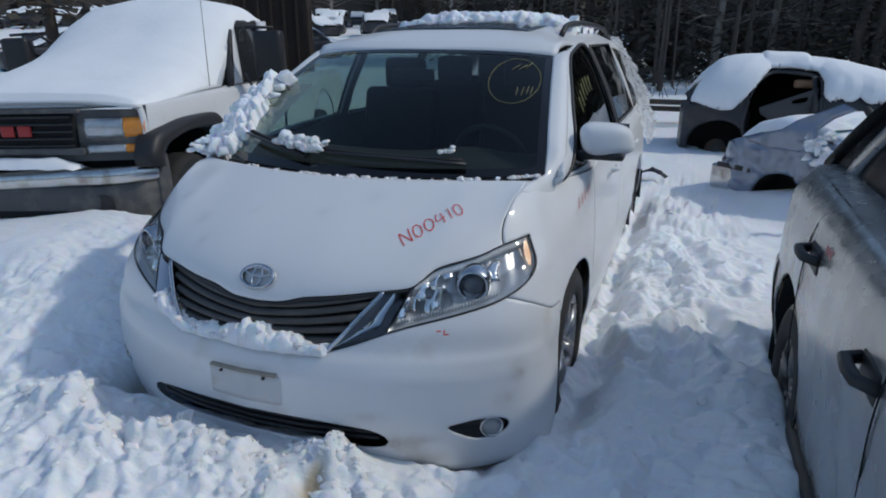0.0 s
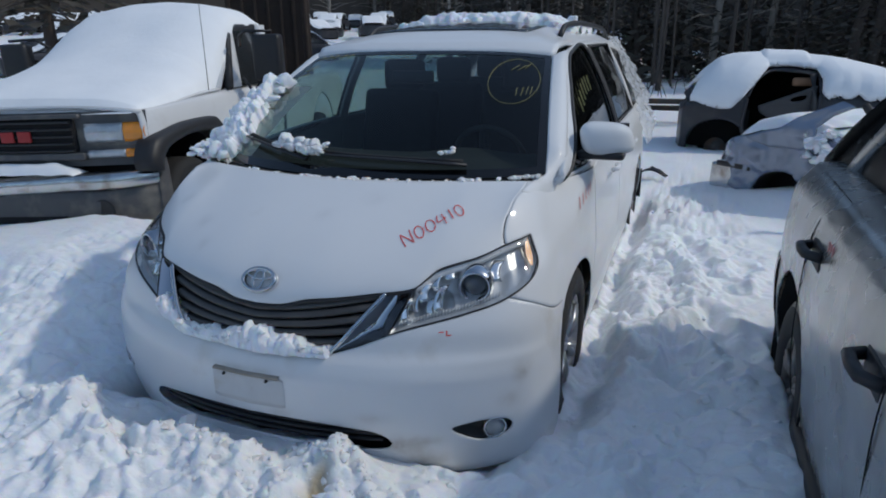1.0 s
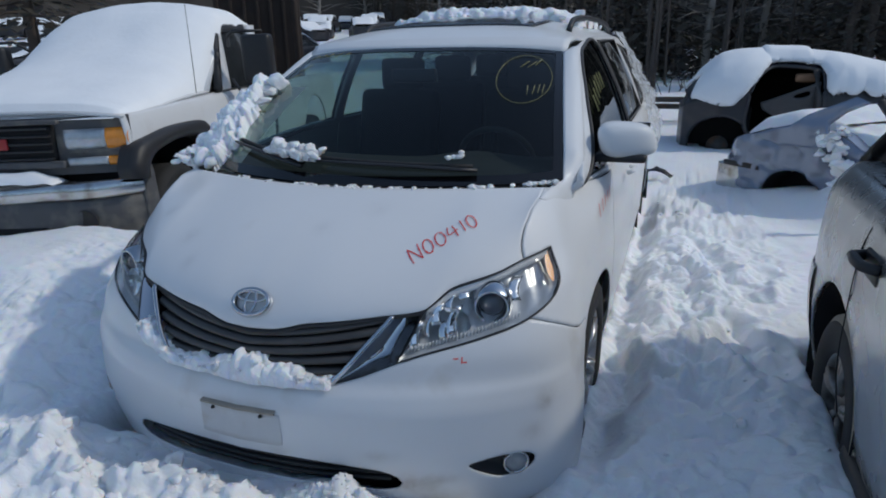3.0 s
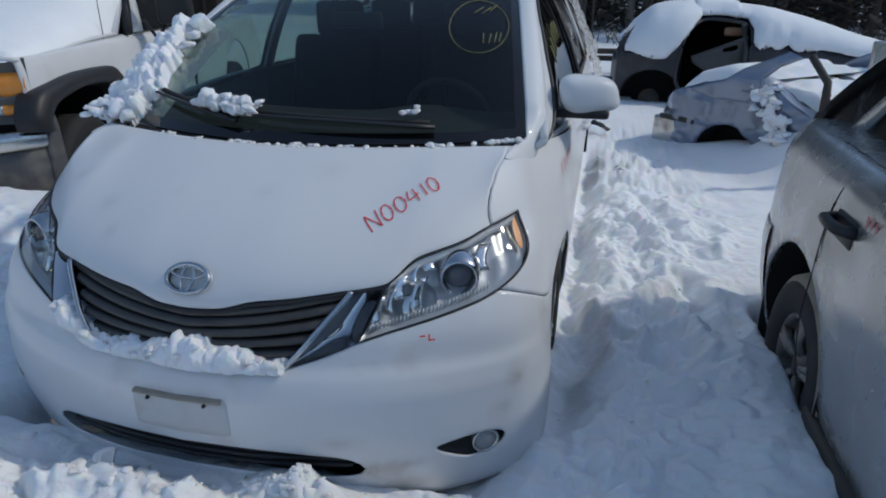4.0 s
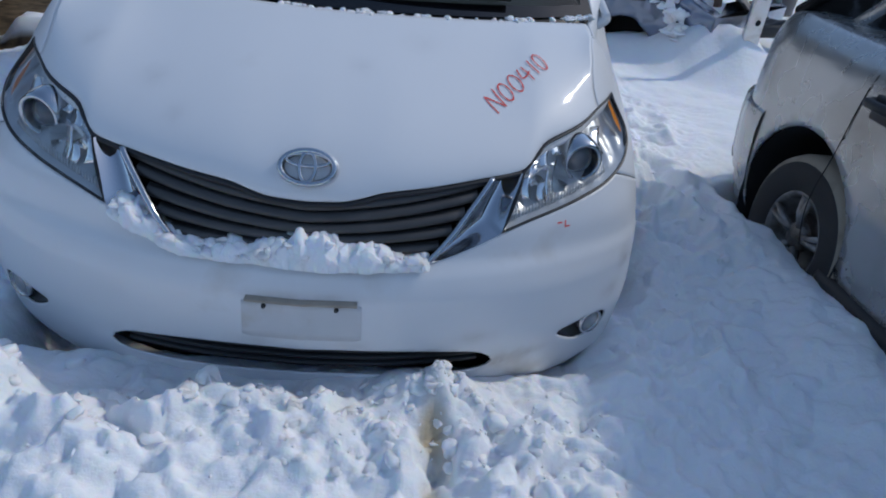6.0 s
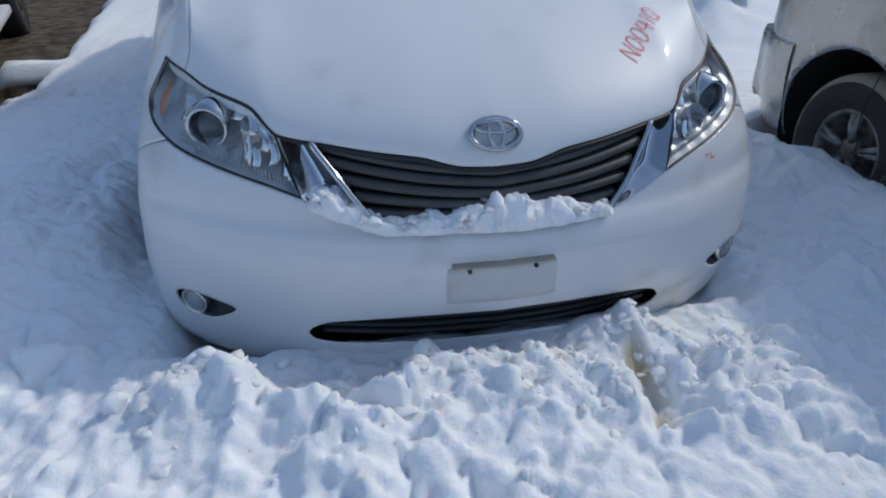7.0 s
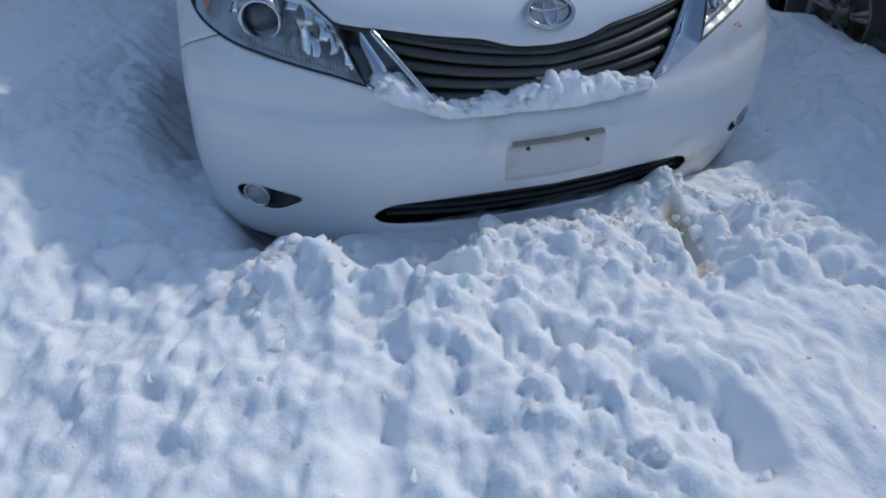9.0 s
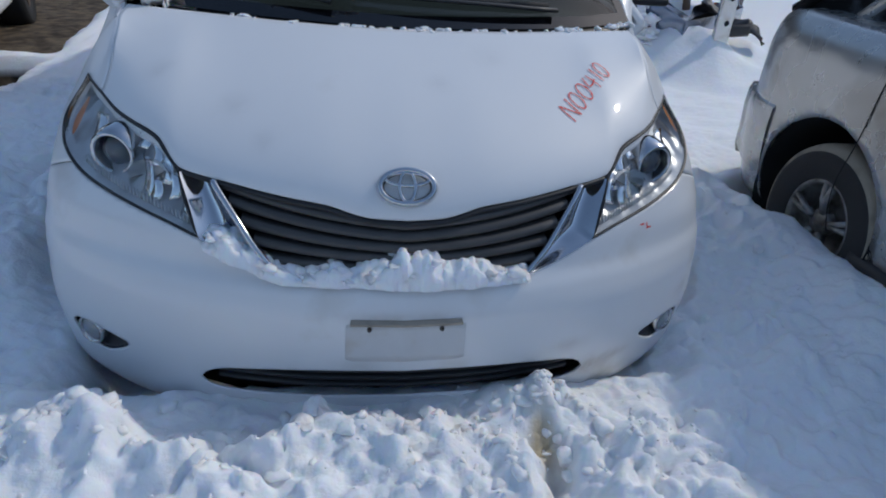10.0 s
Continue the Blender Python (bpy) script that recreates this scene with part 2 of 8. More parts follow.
# ---- materials ----
def material(name, color, rough=0.5, metal=0.0, spread=0.0, scale=8.0, bump=0.0, bump_scale=60.0, spec=0.5, coat=0.0,
             dirt=None, dirt_scale=3.0, dirt_at=0.62, sss=0.0, rough_spread=0.0, each=0.0, detail=5.0):
    """A surface with variation at two scales, fine relief, and patches of dirt."""
    mat = bpy.data.materials.new(name)
    mat.use_nodes = True
    t = mat.node_tree
    n, link = t.nodes, t.links.new
    b = n["Principled BSDF"]
    b.inputs["Base Color"].default_value = (*color, 1)
    b.inputs["Roughness"].default_value, b.inputs["Metallic"].default_value = rough, metal
    b.inputs["Specular IOR Level"].default_value = spec
    b.inputs["Coat Weight"].default_value = coat
    b.inputs["Coat Roughness"].default_value = 0.26
    if sss:
        b.inputs["Subsurface Weight"].default_value = sss
        b.inputs["Subsurface Radius"].default_value = (0.02, 0.03, 0.045)
        b.inputs["Subsurface Scale"].default_value = 0.6
    co = n.new("ShaderNodeTexCoord")

    def tex(s, d=detail):
        x = n.new("ShaderNodeTexNoise")
        x.inputs["Scale"].default_value, x.inputs["Detail"].default_value = s, d
        link(co.outputs["Object"], x.inputs["Vector"])
        return x

    src = None
    if spread or dirt or each:
        mix = n.new("ShaderNodeMix")
        mix.data_type = "RGBA"
        mix.inputs["A"].default_value = (*[max(0, c * (1 - spread)) for c in color], 1)
        mix.inputs["B"].default_value = (*[min(1, c * (1 + spread)) for c in color], 1)
        a = tex(scale)
        link(a.outputs["Fac"], mix.inputs["Factor"])
        src = mix.outputs["Result"]
        if each:
            info, hsv, mul = n.new("ShaderNodeObjectInfo"), n.new("ShaderNodeHueSaturation"), n.new("ShaderNodeMapRange")
            link(info.outputs["Random"], mul.inputs["Value"])
            mul.inputs["To Min"].default_value, mul.inputs["To Max"].default_value = 1 - each, 1 + each
            link(mul.outputs[0], hsv.inputs["Value"])
            link(src, hsv.inputs["Color"])
            src = hsv.outputs["Color"]
        if dirt:
            d, ramp, mix2 = tex(dirt_scale, 8.0), n.new("ShaderNodeMapRange"), n.new("ShaderNodeMix")
            mix2.data_type = "RGBA"
            ramp.inputs["From Min"].default_value, ramp.inputs["From Max"].default_value = dirt_at - 0.12, dirt_at + 0.12
            link(d.outputs["Fac"], ramp.inputs["Value"])
            link(ramp.outputs[0], mix2.inputs["Factor"])
            link(src, mix2.inputs["A"])
            mix2.inputs["B"].default_value = (*dirt, 1)
            src = mix2.outputs["Result"]
        link(src, b.inputs["Base Color"])
    if rough_spread:
        r, mr = tex(scale * 2.3), n.new("ShaderNodeMapRange")
        mr.inputs["To Min"].default_value, mr.inputs["To Max"].default_value = max(0, rough - rough_spread), min(1, rough + rough_spread)
        link(r.outputs["Fac"], mr.inputs["Value"])
        link(mr.outputs[0], b.inputs["Roughness"])
    if bump:
        bp, tx = n.new("ShaderNodeBump"), tex(bump_scale, 6.0)
        bp.inputs["Strength"].default_value, bp.inputs["Distance"].default_value = 1.0, bump
        link(tx.outputs["Fac"], bp.inputs["Height"])
        link(bp.outputs[0], b.inputs["Normal"])
    return mat


def glass(name, tint, gloss=0.02, ior=1.5):
    """Thin glass: a clear or tinted sheet with mirror gloss that grows at grazing sight."""
    mat = bpy.data.materials.new(name)
    mat.use_nodes = True
    t = mat.node_tree
    n, link = t.nodes, t.links.new
    n.remove(n["Principled BSDF"])
    tr, gl, mix, lw = n.new("ShaderNodeBsdfTransparent"), n.new("ShaderNodeBsdfGlossy"), n.new("ShaderNodeMixShader"), n.new("ShaderNodeLayerWeight")
    tr.inputs["Color"].default_value = (*tint, 1)
    gl.inputs["Roughness"].default_value = gloss
    lw.inputs["Blend"].default_value = 0.5
    pw, ma = n.new("ShaderNodeMath"), n.new("ShaderNodeMath")
    pw.operation, ma.operation = "POWER", "MULTIPLY_ADD"
    pw.inputs[1].default_value = 5.0
    f0 = ((ior - 1) / (ior + 1)) ** 2
    ma.inputs[1].default_value, ma.inputs[2].default_value = 1 - f0, f0
    link(lw.outputs["Facing"], pw.inputs[0])
    link(pw.outputs[0], ma.inputs[0])
    link(ma.outputs[0], mix.inputs[0])
    link(tr.outputs[0], mix.inputs[1])
    link(gl.outputs[0], mix.inputs[2])
    link(mix.outputs[0], n["Material Output"].inputs["Surface"])
    return mat


def snow_material(name, color=(0.86, 0.88, 0.91), fine=0.006, dirt=None, sss=0.0):
    """Packed snow: grains, small lumps, a little light scattered beneath."""
    mat = material(name, color, rough=0.75, spread=0.035, scale=5.0, spec=0.25, dirt=dirt, dirt_scale=1.7, dirt_at=0.72, sss=sss)
    t = mat.node_tree
    n, link = t.nodes, t.links.new
    b = n["Principled BSDF"]
    co = n.new("ShaderNodeTexCoord")
    a, c, add, bp = n.new("ShaderNodeTexNoise"), n.new("ShaderNodeTexNoise"), n.new("ShaderNodeMath"), n.new("ShaderNodeBump")
    a.inputs["Scale"].default_value, a.inputs["Detail"].default_value, a.inputs["Roughness"].default_value = 24.0, 6.0, 0.55
    c.inputs["Scale"].default_value, c.inputs["Detail"].default_value = 95.0, 4.0
    for x in (a, c):
        link(co.outputs["Object"], x.inputs["Vector"])
    add.operation = "MULTIPLY_ADD"
    link(c.outputs["Fac"], add.inputs[0])
    add.inputs[1].default_value = 0.35
    link(a.outputs["Fac"], add.inputs[2])
    link(add.outputs[0], bp.inputs["Height"])
    bp.inputs["Distance"].default_value = fine
    link(bp.outputs[0], b.inputs["Normal"])
    return mat


def smudged(mat, colour):
    """Add brown smudges where the mesh carries a smudge value."""
    n, link = mat.node_tree.nodes, mat.node_tree.links.new
    b = n["Principled BSDF"]
    at, mix, nz, mul = n.new("ShaderNodeAttribute"), n.new("ShaderNodeMix"), n.new("ShaderNodeTexNoise"), n.new("ShaderNodeMath")
    at.attribute_name, mix.data_type, mul.operation = "smudge", "RGBA", "MULTIPLY"
    nz.inputs["Scale"].default_value, nz.inputs["Detail"].default_value = 26.0, 7.0
    co = n.new("ShaderNodeTexCoord")
    link(co.outputs["Object"], nz.inputs["Vector"])
    link(at.outputs["Fac"], mul.inputs[0])
    link(nz.outputs["Fac"], mul.inputs[1])
    link(mul.outputs[0], mix.inputs["Factor"])
    link(b.inputs["Base Color"].links[0].from_socket, mix.inputs["A"])
    mix.inputs["B"].default_value = (*colour, 1)
    link(mix.outputs["Result"], b.inputs["Base Color"])
    return mat


PAINT_WHITE = smudged(material("white_car_paint", (0.74, 0.75, 0.76), rough=0.45, spread=0.03, scale=3.0, coat=0.06, spec=0.22, rough_spread=0.08,
                       dirt=(0.60, 0.58, 0.54), dirt_scale=2.2, dirt_at=0.74), (0.44, 0.45, 0.46))
BUMPER_WHITE = smudged(material("white_bumper_plastic", (0.72, 0.73, 0.74), rough=0.34, spread=0.04, scale=4.0, coat=0.4, rough_spread=0.1,
                        dirt=(0.52, 0.48, 0.42), dirt_scale=3.6, dirt_at=0.70), (0.30, 0.25, 0.20))
for _m in (PAINT_WHITE, BUMPER_WHITE):
    _m.node_tree.nodes["Principled BSDF"].inputs["Coat Roughness"].default_value = 0.05
PAINT_WHITE.node_tree.nodes["Principled BSDF"].inputs["Coat Weight"].default_value = 0.45
GRIME = material("road_grime", (0.60, 0.605, 0.61), rough=0.6, spread=0.08, scale=14.0, dirt=(0.50, 0.45, 0.38), dirt_scale=9.0, dirt_at=0.66)
BLACK_PLASTIC = material("black_plastic", (0.018, 0.018, 0.02), rough=0.5, spread=0.2, scale=20.0, bump=0.0004, bump_scale=300.0)
GRILLE_GREY = material("grille_grey_plastic", (0.055, 0.053, 0.052), rough=0.42, spread=0.2, scale=9.0, dirt=(0.12, 0.11, 0.1), dirt_scale=5.0)
# near-black that puts shade into gaps, hollows and undersides by colour
CAVITY_SHADE = material("cavity_shade", (0.008, 0.008, 0.009), rough=0.9, spread=0.3, scale=12.0)
RUBBER = material("rubber", (0.02, 0.02, 0.021), rough=0.8, spread=0.25, scale=15.0, bump=0.001, bump_scale=120.0)
MUDDY_RUBBER = material("muddy_rubber", (0.045, 0.042, 0.038), rough=0.9, spread=0.3, scale=10.0, dirt=(0.33, 0.29, 0.23), dirt_scale=6.0, dirt_at=0.42, bump=0.002, bump_scale=80.0)
CHROME = material("chrome", (0.52, 0.54, 0.57), rough=0.09, metal=1.0, spread=0.05, scale=9.0, rough_spread=0.05)
DULL_CHROME = material("dull_chrome", (0.62, 0.62, 0.61), rough=0.25, metal=1.0, spread=0.15, scale=7.0, dirt=(0.3, 0.25, 0.2), dirt_scale=8.0, dirt_at=0.66)
ALLOY = material("alloy_wheel", (0.5, 0.5, 0.51), rough=0.35, metal=0.9, spread=0.15, scale=8.0, dirt=(0.14, 0.12, 0.1), dirt_scale=9.0)
STEEL_DARK = material("dark_steel", (0.07, 0.065, 0.06), rough=0.7, metal=0.4, spread=0.3, scale=9.0, dirt=(0.16, 0.08, 0.04), dirt_scale=6.0)
AMBER = material("amber_lens", (0.85, 0.29, 0.03), rough=0.2, spread=0.2, scale=30.0, coat=0.5)
AMBER_FADED = material("faded_amber_reflector", (0.55, 0.20, 0.09), rough=0.3, spread=0.3, scale=40.0, coat=0.4)
REFLECTOR = material("lamp_reflector", (0.86, 0.87, 0.88), rough=0.14, metal=1.0, spread=0.1, scale=30.0, bump=0.004, bump_scale=18.0)
LAMP_GREY = material("lamp_housing_grey", (0.57, 0.59, 0.61), rough=0.36, metal=0.5, spread=0.2, scale=14.0, rough_spread=0.1, bump=0.003, bump_scale=22.0)
LAMP_SUNLIT = material("sunlit_lamp_plastic", (0.84, 0.85, 0.86), rough=0.3, metal=0.25, spread=0.12, scale=18.0, rough_spread=0.1)
LENS_CLEAR = glass("clear_lens", (0.95, 0.96, 0.96), 0.03, 1.45)
DARK_GLOSS = material("dark_gloss", (0.05, 0.06, 0.08), rough=0.06, spread=0.3, scale=20.0, coat=1.0)
WINDSHIELD = glass("windshield_glass", (0.34, 0.43, 0.42), 0.01, 1.5)
COWL_BLACK = material("cowl_black", (0.006, 0.006, 0.007), rough=0.45, spread=0.3, scale=14.0, spec=0.3)
FRIT = material("black_glass_edge", (0.006, 0.006, 0.007), rough=0.03, spread=0.3, scale=14.0, spec=0.5)
DUSTY_GLASS = material("dusty_dark_glass", (0.010, 0.011, 0.012), rough=0.2, spread=0.3, scale=5.0, spec=0.02, rough_spread=0.1, dirt=(0.16, 0.18, 0.21), dirt_scale=5.0, dirt_at=0.70)
FAINT_RED = material("faded_red_marker", (0.66, 0.26, 0.24), rough=0.6, spread=0.3, scale=40.0)
SIDE_GLASS = glass("side_glass", (0.13, 0.15, 0.15), 0.02, 1.5)
TEAL_GLASS = glass("pale_side_glass", (0.62, 0.78, 0.74), 0.02, 1.5)
DARK_GLASS = material("dark_glass", (0.012, 0.014, 0.016), rough=0.07, spread=0.2, scale=4.0, coat=1.0, rough_spread=0.04)
INTERIOR = material("interior_dark_cloth", (0.035, 0.036, 0.038), rough=0.85, spread=0.25, scale=18.0, bump=0.001, bump_scale=150.0)
INTERIOR_GREY = material("interior_grey_plastic", (0.07, 0.07, 0.072), rough=0.6, spread=0.2, scale=12.0)
RED_MARK = material("red_paint_marker", (0.74, 0.07, 0.06), rough=0.5, spread=0.2, scale=60.0)
YELLOW_MARK = material("yellow_paint_marker", (0.26, 0.25, 0.10), rough=0.6, spread=0.2, scale=50.0)
SNOW = snow_material("snow", fine=0.007, sss=0.45)
TRUCK_LENS = material("clouded_lamp_lens", (0.46, 0.49, 0.51), rough=0.22, metal=0.5, spread=0.45, scale=12.0, coat=0.6, bump=0.006, bump_scale=14.0)
FOG_GLASS = material("cloudy_fog_glass", (0.30, 0.32, 0.34), rough=0.25, metal=0.3, spread=0.3, scale=20.0, coat=0.5)
DIRTY_ALLOY = material("dirty_alloy", (0.34, 0.335, 0.33), rough=0.45, metal=0.6, spread=0.3, scale=12.0, dirt=(0.08, 0.07, 0.06), dirt_scale=9.0, dirt_at=0.5)
BROWN_LINE = material("brown_grime", (0.36, 0.31, 0.25), rough=0.8, spread=0.3, scale=30.0)
SNOW_DEEP = snow_material("settled_snow", (0.88, 0.90, 0.92), 0.003)

FILM = material("clear_plastic_film", (0.78, 0.80, 0.82), rough=0.22, spread=0.15, scale=6.0, coat=0.5)
FILM.node_tree.nodes["Principled BSDF"].inputs["Alpha"].default_value = 0.5

# ---- ground: one sheet of snow, trampled near the cars, with a bare strip of earth beside the pickup ----
def bare_earth(x, y):
    """1 where the snow has melted off the earth."""
    edge = 0.16 * fbm(x * 1.7, y * 1.7, 3, 31)
    along = -2.06 - 0.13 * (y - 2.4) + 0.55 * edge
    a = smooth01(along - x, 0.0, 0.22) * smooth01(y, 1.75, 2.2) * (1 - smooth01(y, 8.5, 10.0)) * smooth01(x, -7.5, -6.8)
    tongue = 1 - smooth01(np.abs(y - 3.75 - 0.22 * (x + 2.6) - 0.12 * lattice(x * 2, y * 2, 5)), 0.10, 0.24) * 1.0
    return a * (1 - tongue * smooth01(x, -4.2, -3.0))


def snow_height(x, y):
    """Height of the snow's surface at a place."""
    near = np.exp(-((x / 9.0) ** 2 + ((y - 1.0) / 10.0) ** 2))
    z = 0.25 + 0.03 * fbm(x * 0.35, y * 0.35, 3, 3) + 0.02 * fbm(x * 1.1, y * 1.1, 3, 9)
    # lumps and footprints of the trodden lanes
    lane = np.clip(np.exp(-((x - 1.30) / 0.42) ** 2) * smooth01(y, -0.4, 0.3) * (1 - smooth01(y, 4.6, 6.0)), 0, 1)
    lane2 = np.exp(-((x + 1.45) / 0.50) ** 2) * smooth01(y, -0.9, 0.2) * (1 - smooth01(y, 4.0, 5.5))
    front = np.exp(-((y + 0.55) / 0.6) ** 2) * np.exp(-((x - 0.1) / 1.5) ** 4)
    tread = np.clip(lane + 0.55 * lane2 + 0.35 * front, 0, 1)
    wx, wy = x + 0.07 * fbm(x * 4, y * 4, 2, 23), y + 0.07 * fbm(x * 4, y * 4, 2, 24)
    lumps = 0.6 * fbm(wx * 3.0, wy * 3.0, 3, 25) + 0.5 * fbm(wx * 6.3, wy * 6.3, 2, 21)
    grain = fbm(wx * 10, wy * 10, 4, 41, 0.6)
    z = z + tread * (0.055 * lumps + 0.014 * grain) + near * (1 - tread) * (0.010 * fbm(x * 3.5, y * 3.5, 3, 51))
    wx, wy = x + 0.05 * lattice(x * 6, y * 6, 91), y + 0.05 * lattice(x * 6, y * 6, 92)
    for k in range(34):
        r = random.Random(500 + k)
        fx, fy = r.gauss(1.32, 0.24), r.uniform(0.2, 4.6)
        if k > 25:
            fx, fy = r.uniform(-1.3, 1.4), r.uniform(-1.5, -0.45)
        a = r.uniform(-0.7, 0.7)
        u, v = (wx - fx) * math.cos(a) + (wy - fy) * math.sin(a), -(wx - fx) * math.sin(a) + (wy - fy) * math.cos(a)
        q = (u / 0.09) ** 2 + (v / 0.17) ** 2
        z = z - r.uniform(0.02, 0.06) * np.exp(-q ** 1.5) + 0.018 * np.exp(-((np.sqrt(q) - 1.4) / 0.4) ** 2)
    # the ridge pushed up before the bumper, and the hollow under the car
    edge = 0.05 * fbm(x * 2.7, y * 0 + 2.0, 3, 61)
    q = (y + 0.20 - 0.12 * x * x + edge)
    ridge = np.exp(-np.where(q > 0, (q / 0.10) ** 2, (q / 0.26) ** 2)) * np.exp(-(x / 0.95) ** 6)
    wx, wy = x + 0.06 * fbm(x * 5, y * 5, 2, 73), y + 0.06 * fbm(x * 5, y * 5, 2, 74)
    crumb = 0.9 * (np.abs(fbm(wx * 5.0, wy * 5.0, 4, 71, 0.55)) - 0.2) + 0.4 * fbm(wx * 3.1, wy * 3.1, 2, 75)
    z = z + ridge * (0.040 + 0.070 * crumb + 0.022 * np.exp(-((x + 0.12) / 0.3) ** 2) - 0.10 * np.exp(-((x - 0.35) / 0.06) ** 2))
    z = z + (0.085 + 0.05 * crumb + 0.05 * heap(wx, wy, 0.06, 8)) * np.exp(-(((x - 0.36) / 0.12) ** 2 + ((y + 0.005) / 0.075) ** 2)) + ridge * 0.012 * fbm(x * 19, y * 19, 3, 77)
    # crumbly broken snow before the bumper and, thinner, along the lanes
    wx, wy = x + 0.020 * fbm(x * 11, y * 11, 2, 83), y + 0.020 * fbm(x * 11, y * 11, 2, 84)
    zone = np.exp(-((y + 0.50 - 0.10 * x * x) / 0.60) ** 4) * np.exp(-((x - 0.05) / 1.2) ** 6) * (0.55 + 0.45 * smooth01(fbm(x * 2.3, y * 2.3, 2, 85), -0.5, 0.3))
    zone = zone * 0.9
    zone = np.clip(zone + 0.62 * lane + 0.75 * lane2 + 0.2 * near, 0, 1)
    soft = 0.45 + 0.65 * smooth01(fbm(x * 1.9, y * 1.9, 3, 86), -0.4, 0.5)
    z = z + zone * (0.060 * (heap(wx, wy, 0.27, 1) - 0.4) + soft * (0.036 * (clods(wx, wy, 0.15, 2) - 0.3) + 0.022 * (heap(wx, wy, 0.085, 3) - 0.4) + 0.016 * (clods(wx, wy, 0.060, 7) - 0.3) + 0.020 * (heap(wx, wy, 0.055, 11) - 0.4) + 0.022 * (heap(wx, wy, 0.034, 9) - 0.4)) + 0.008 * fbm(wx * 12, wy * 12, 3, 88, 0.6))
    # blocks of snow left under the corner of the bumper
    z = z + (0.06 * heap(wx, wy, 0.10, 4) + 0.03 * heap(wx, wy, 0.05, 6)) * np.exp(-(((x + 0.72) / 0.17) ** 2 + ((y + 0.10) / 0.10) ** 2)) + (0.03 + 0.06 * heap(wx, wy, 0.09, 5)) * np.exp(-(((x + 0.18) / 0.16) ** 2 + ((y + 0.10) / 0.06) ** 2))
    # drift slumped against the wreck
    rough = 1 + 0.35 * fbm(x * 2.3, y * 2.3, 3, 87)
    z = z + 0.34 * rough * np.exp(-((((x - 2.74) + (y - 4.30)) / 0.55) ** 2 + (((x - 2.74) - (y - 4.30)) / 1.0) ** 2))
    z = z + 0.22 * rough * np.exp(-((((x - 3.5) - (y - 4.7)) / 1.1) ** 2 + (((x - 3.5) + (y - 4.7)) / 0.7) ** 2))
    under = (1 - smooth01(np.abs(x), 0.80, 0.98)) * smooth01(y, 0.10, 0.27) * (1 - smooth01(y, 4.9, 5.2))
    z = z - under * (0.10 + 0.12 * np.maximum(smooth01(y, 0.5, 0.9), 1 - smooth01(x, -0.5, 0.0)))
    z = z - 0.06 * np.exp(-(((x + 0.36) / 0.09) ** 2 + ((y + 0.10) / 0.10) ** 2)) + 0.05 * np.exp(-(((x + 0.78) / 0.20) ** 2 + ((y + 0.06) / 0.12) ** 2))
    # trodden bank rising towards the bare strip
    z = z + 0.15 * smooth01(-x, 0.96, 1.22) * smooth01(y, 0.15, 0.95) * (1 - smooth01(y, 2.0, 3.2)) - 0.07 * smooth01(-x, 0.95, 1.5) * (1 - smooth01(y, -0.2, 0.4)) * smooth01(y, -2.5, -1.5)
    # drift along the side of the minivan away from the lane, thinner beside the wheels
    z = z - 0.05 * np.exp(-((x + 1.05) / 0.14) ** 2) * smooth01(y, 0.2, 0.6) * (1 - smooth01(y, 4.5, 5.0))
    z = z - 0.11 * np.exp(-((x - 1.02) / 0.085) ** 2) * smooth01(y, 0.4, 0.9) * (1 - smooth01(y, 4.5, 5.0))
    # snow heaped against the silver car, melted back from its sill
    z = z + 0.085 * np.exp(-((x - 1.72) / 0.22) ** 2) * (1 - smooth01(y, 0.9, 1.5)) * smooth01(y, -3.2, -2.6)
    side = 1.83 + 0.03 * lattice(y * 3, x * 0 + 1, 8)
    under2 = smooth01(x, side - 0.03, side + 0.10) * (1 - smooth01(x, 3.4, 3.6)) * smooth01(1.72 - y, 0, 0.15) * smooth01(y, -3.2, -2.9)
    z = z - under2 * 0.30
    # hollow under the pickup
    u, v = (x + 3.13) * 0.966 + (y - 1.56) * 0.259, -(x + 3.13) * 0.259 + (y - 1.56) * 0.966
    z = z - 0.20 * (1 - smooth01(np.abs(u), 0.85, 1.05)) * smooth01(v, -0.12, 0.10) * (1 - smooth01(v, 5.2, 5.6))
    # bank before the pickup, ground falling to bare earth beside and under it
    bank = np.exp(-(((x + 2.35) * 0.45 + (y - 1.35) * 0.30) / 0.38) ** 2) * np.exp(-((x + 2.6) / 1.3) ** 4)
    z = z + 0.10 * bank * (1 - smooth01(y, 2.0, 2.6))
    z = z * (1 - bare_earth(x, y)) + bare_earth(x, y) * (0.04 + 0.012 * fbm(x * 9, y * 9, 4, 81))
    # the land rises gently behind and to the side of the pickup
    z = z + 0.055 * np.clip(np.hypot(x, y) - 13, 0, 70) * smooth01(-x, 3.0, 11.0) + 0.012 * np.clip(y - 24, 0, 200)
    return z


def dense(lo, hi, step, far, grow=1.12):
    mid = list(np.arange(lo, hi + step / 2, step))
    a, b, s = [], [], step
    x0, x1 = mid[0], mid[-1]
    while x0 > -far:
        s *= grow
        x0, x1 = x0 - s, x1 + s
        a.append(x0)
        b.append(x1)
    return np.array(a[::-1] + mid + b)


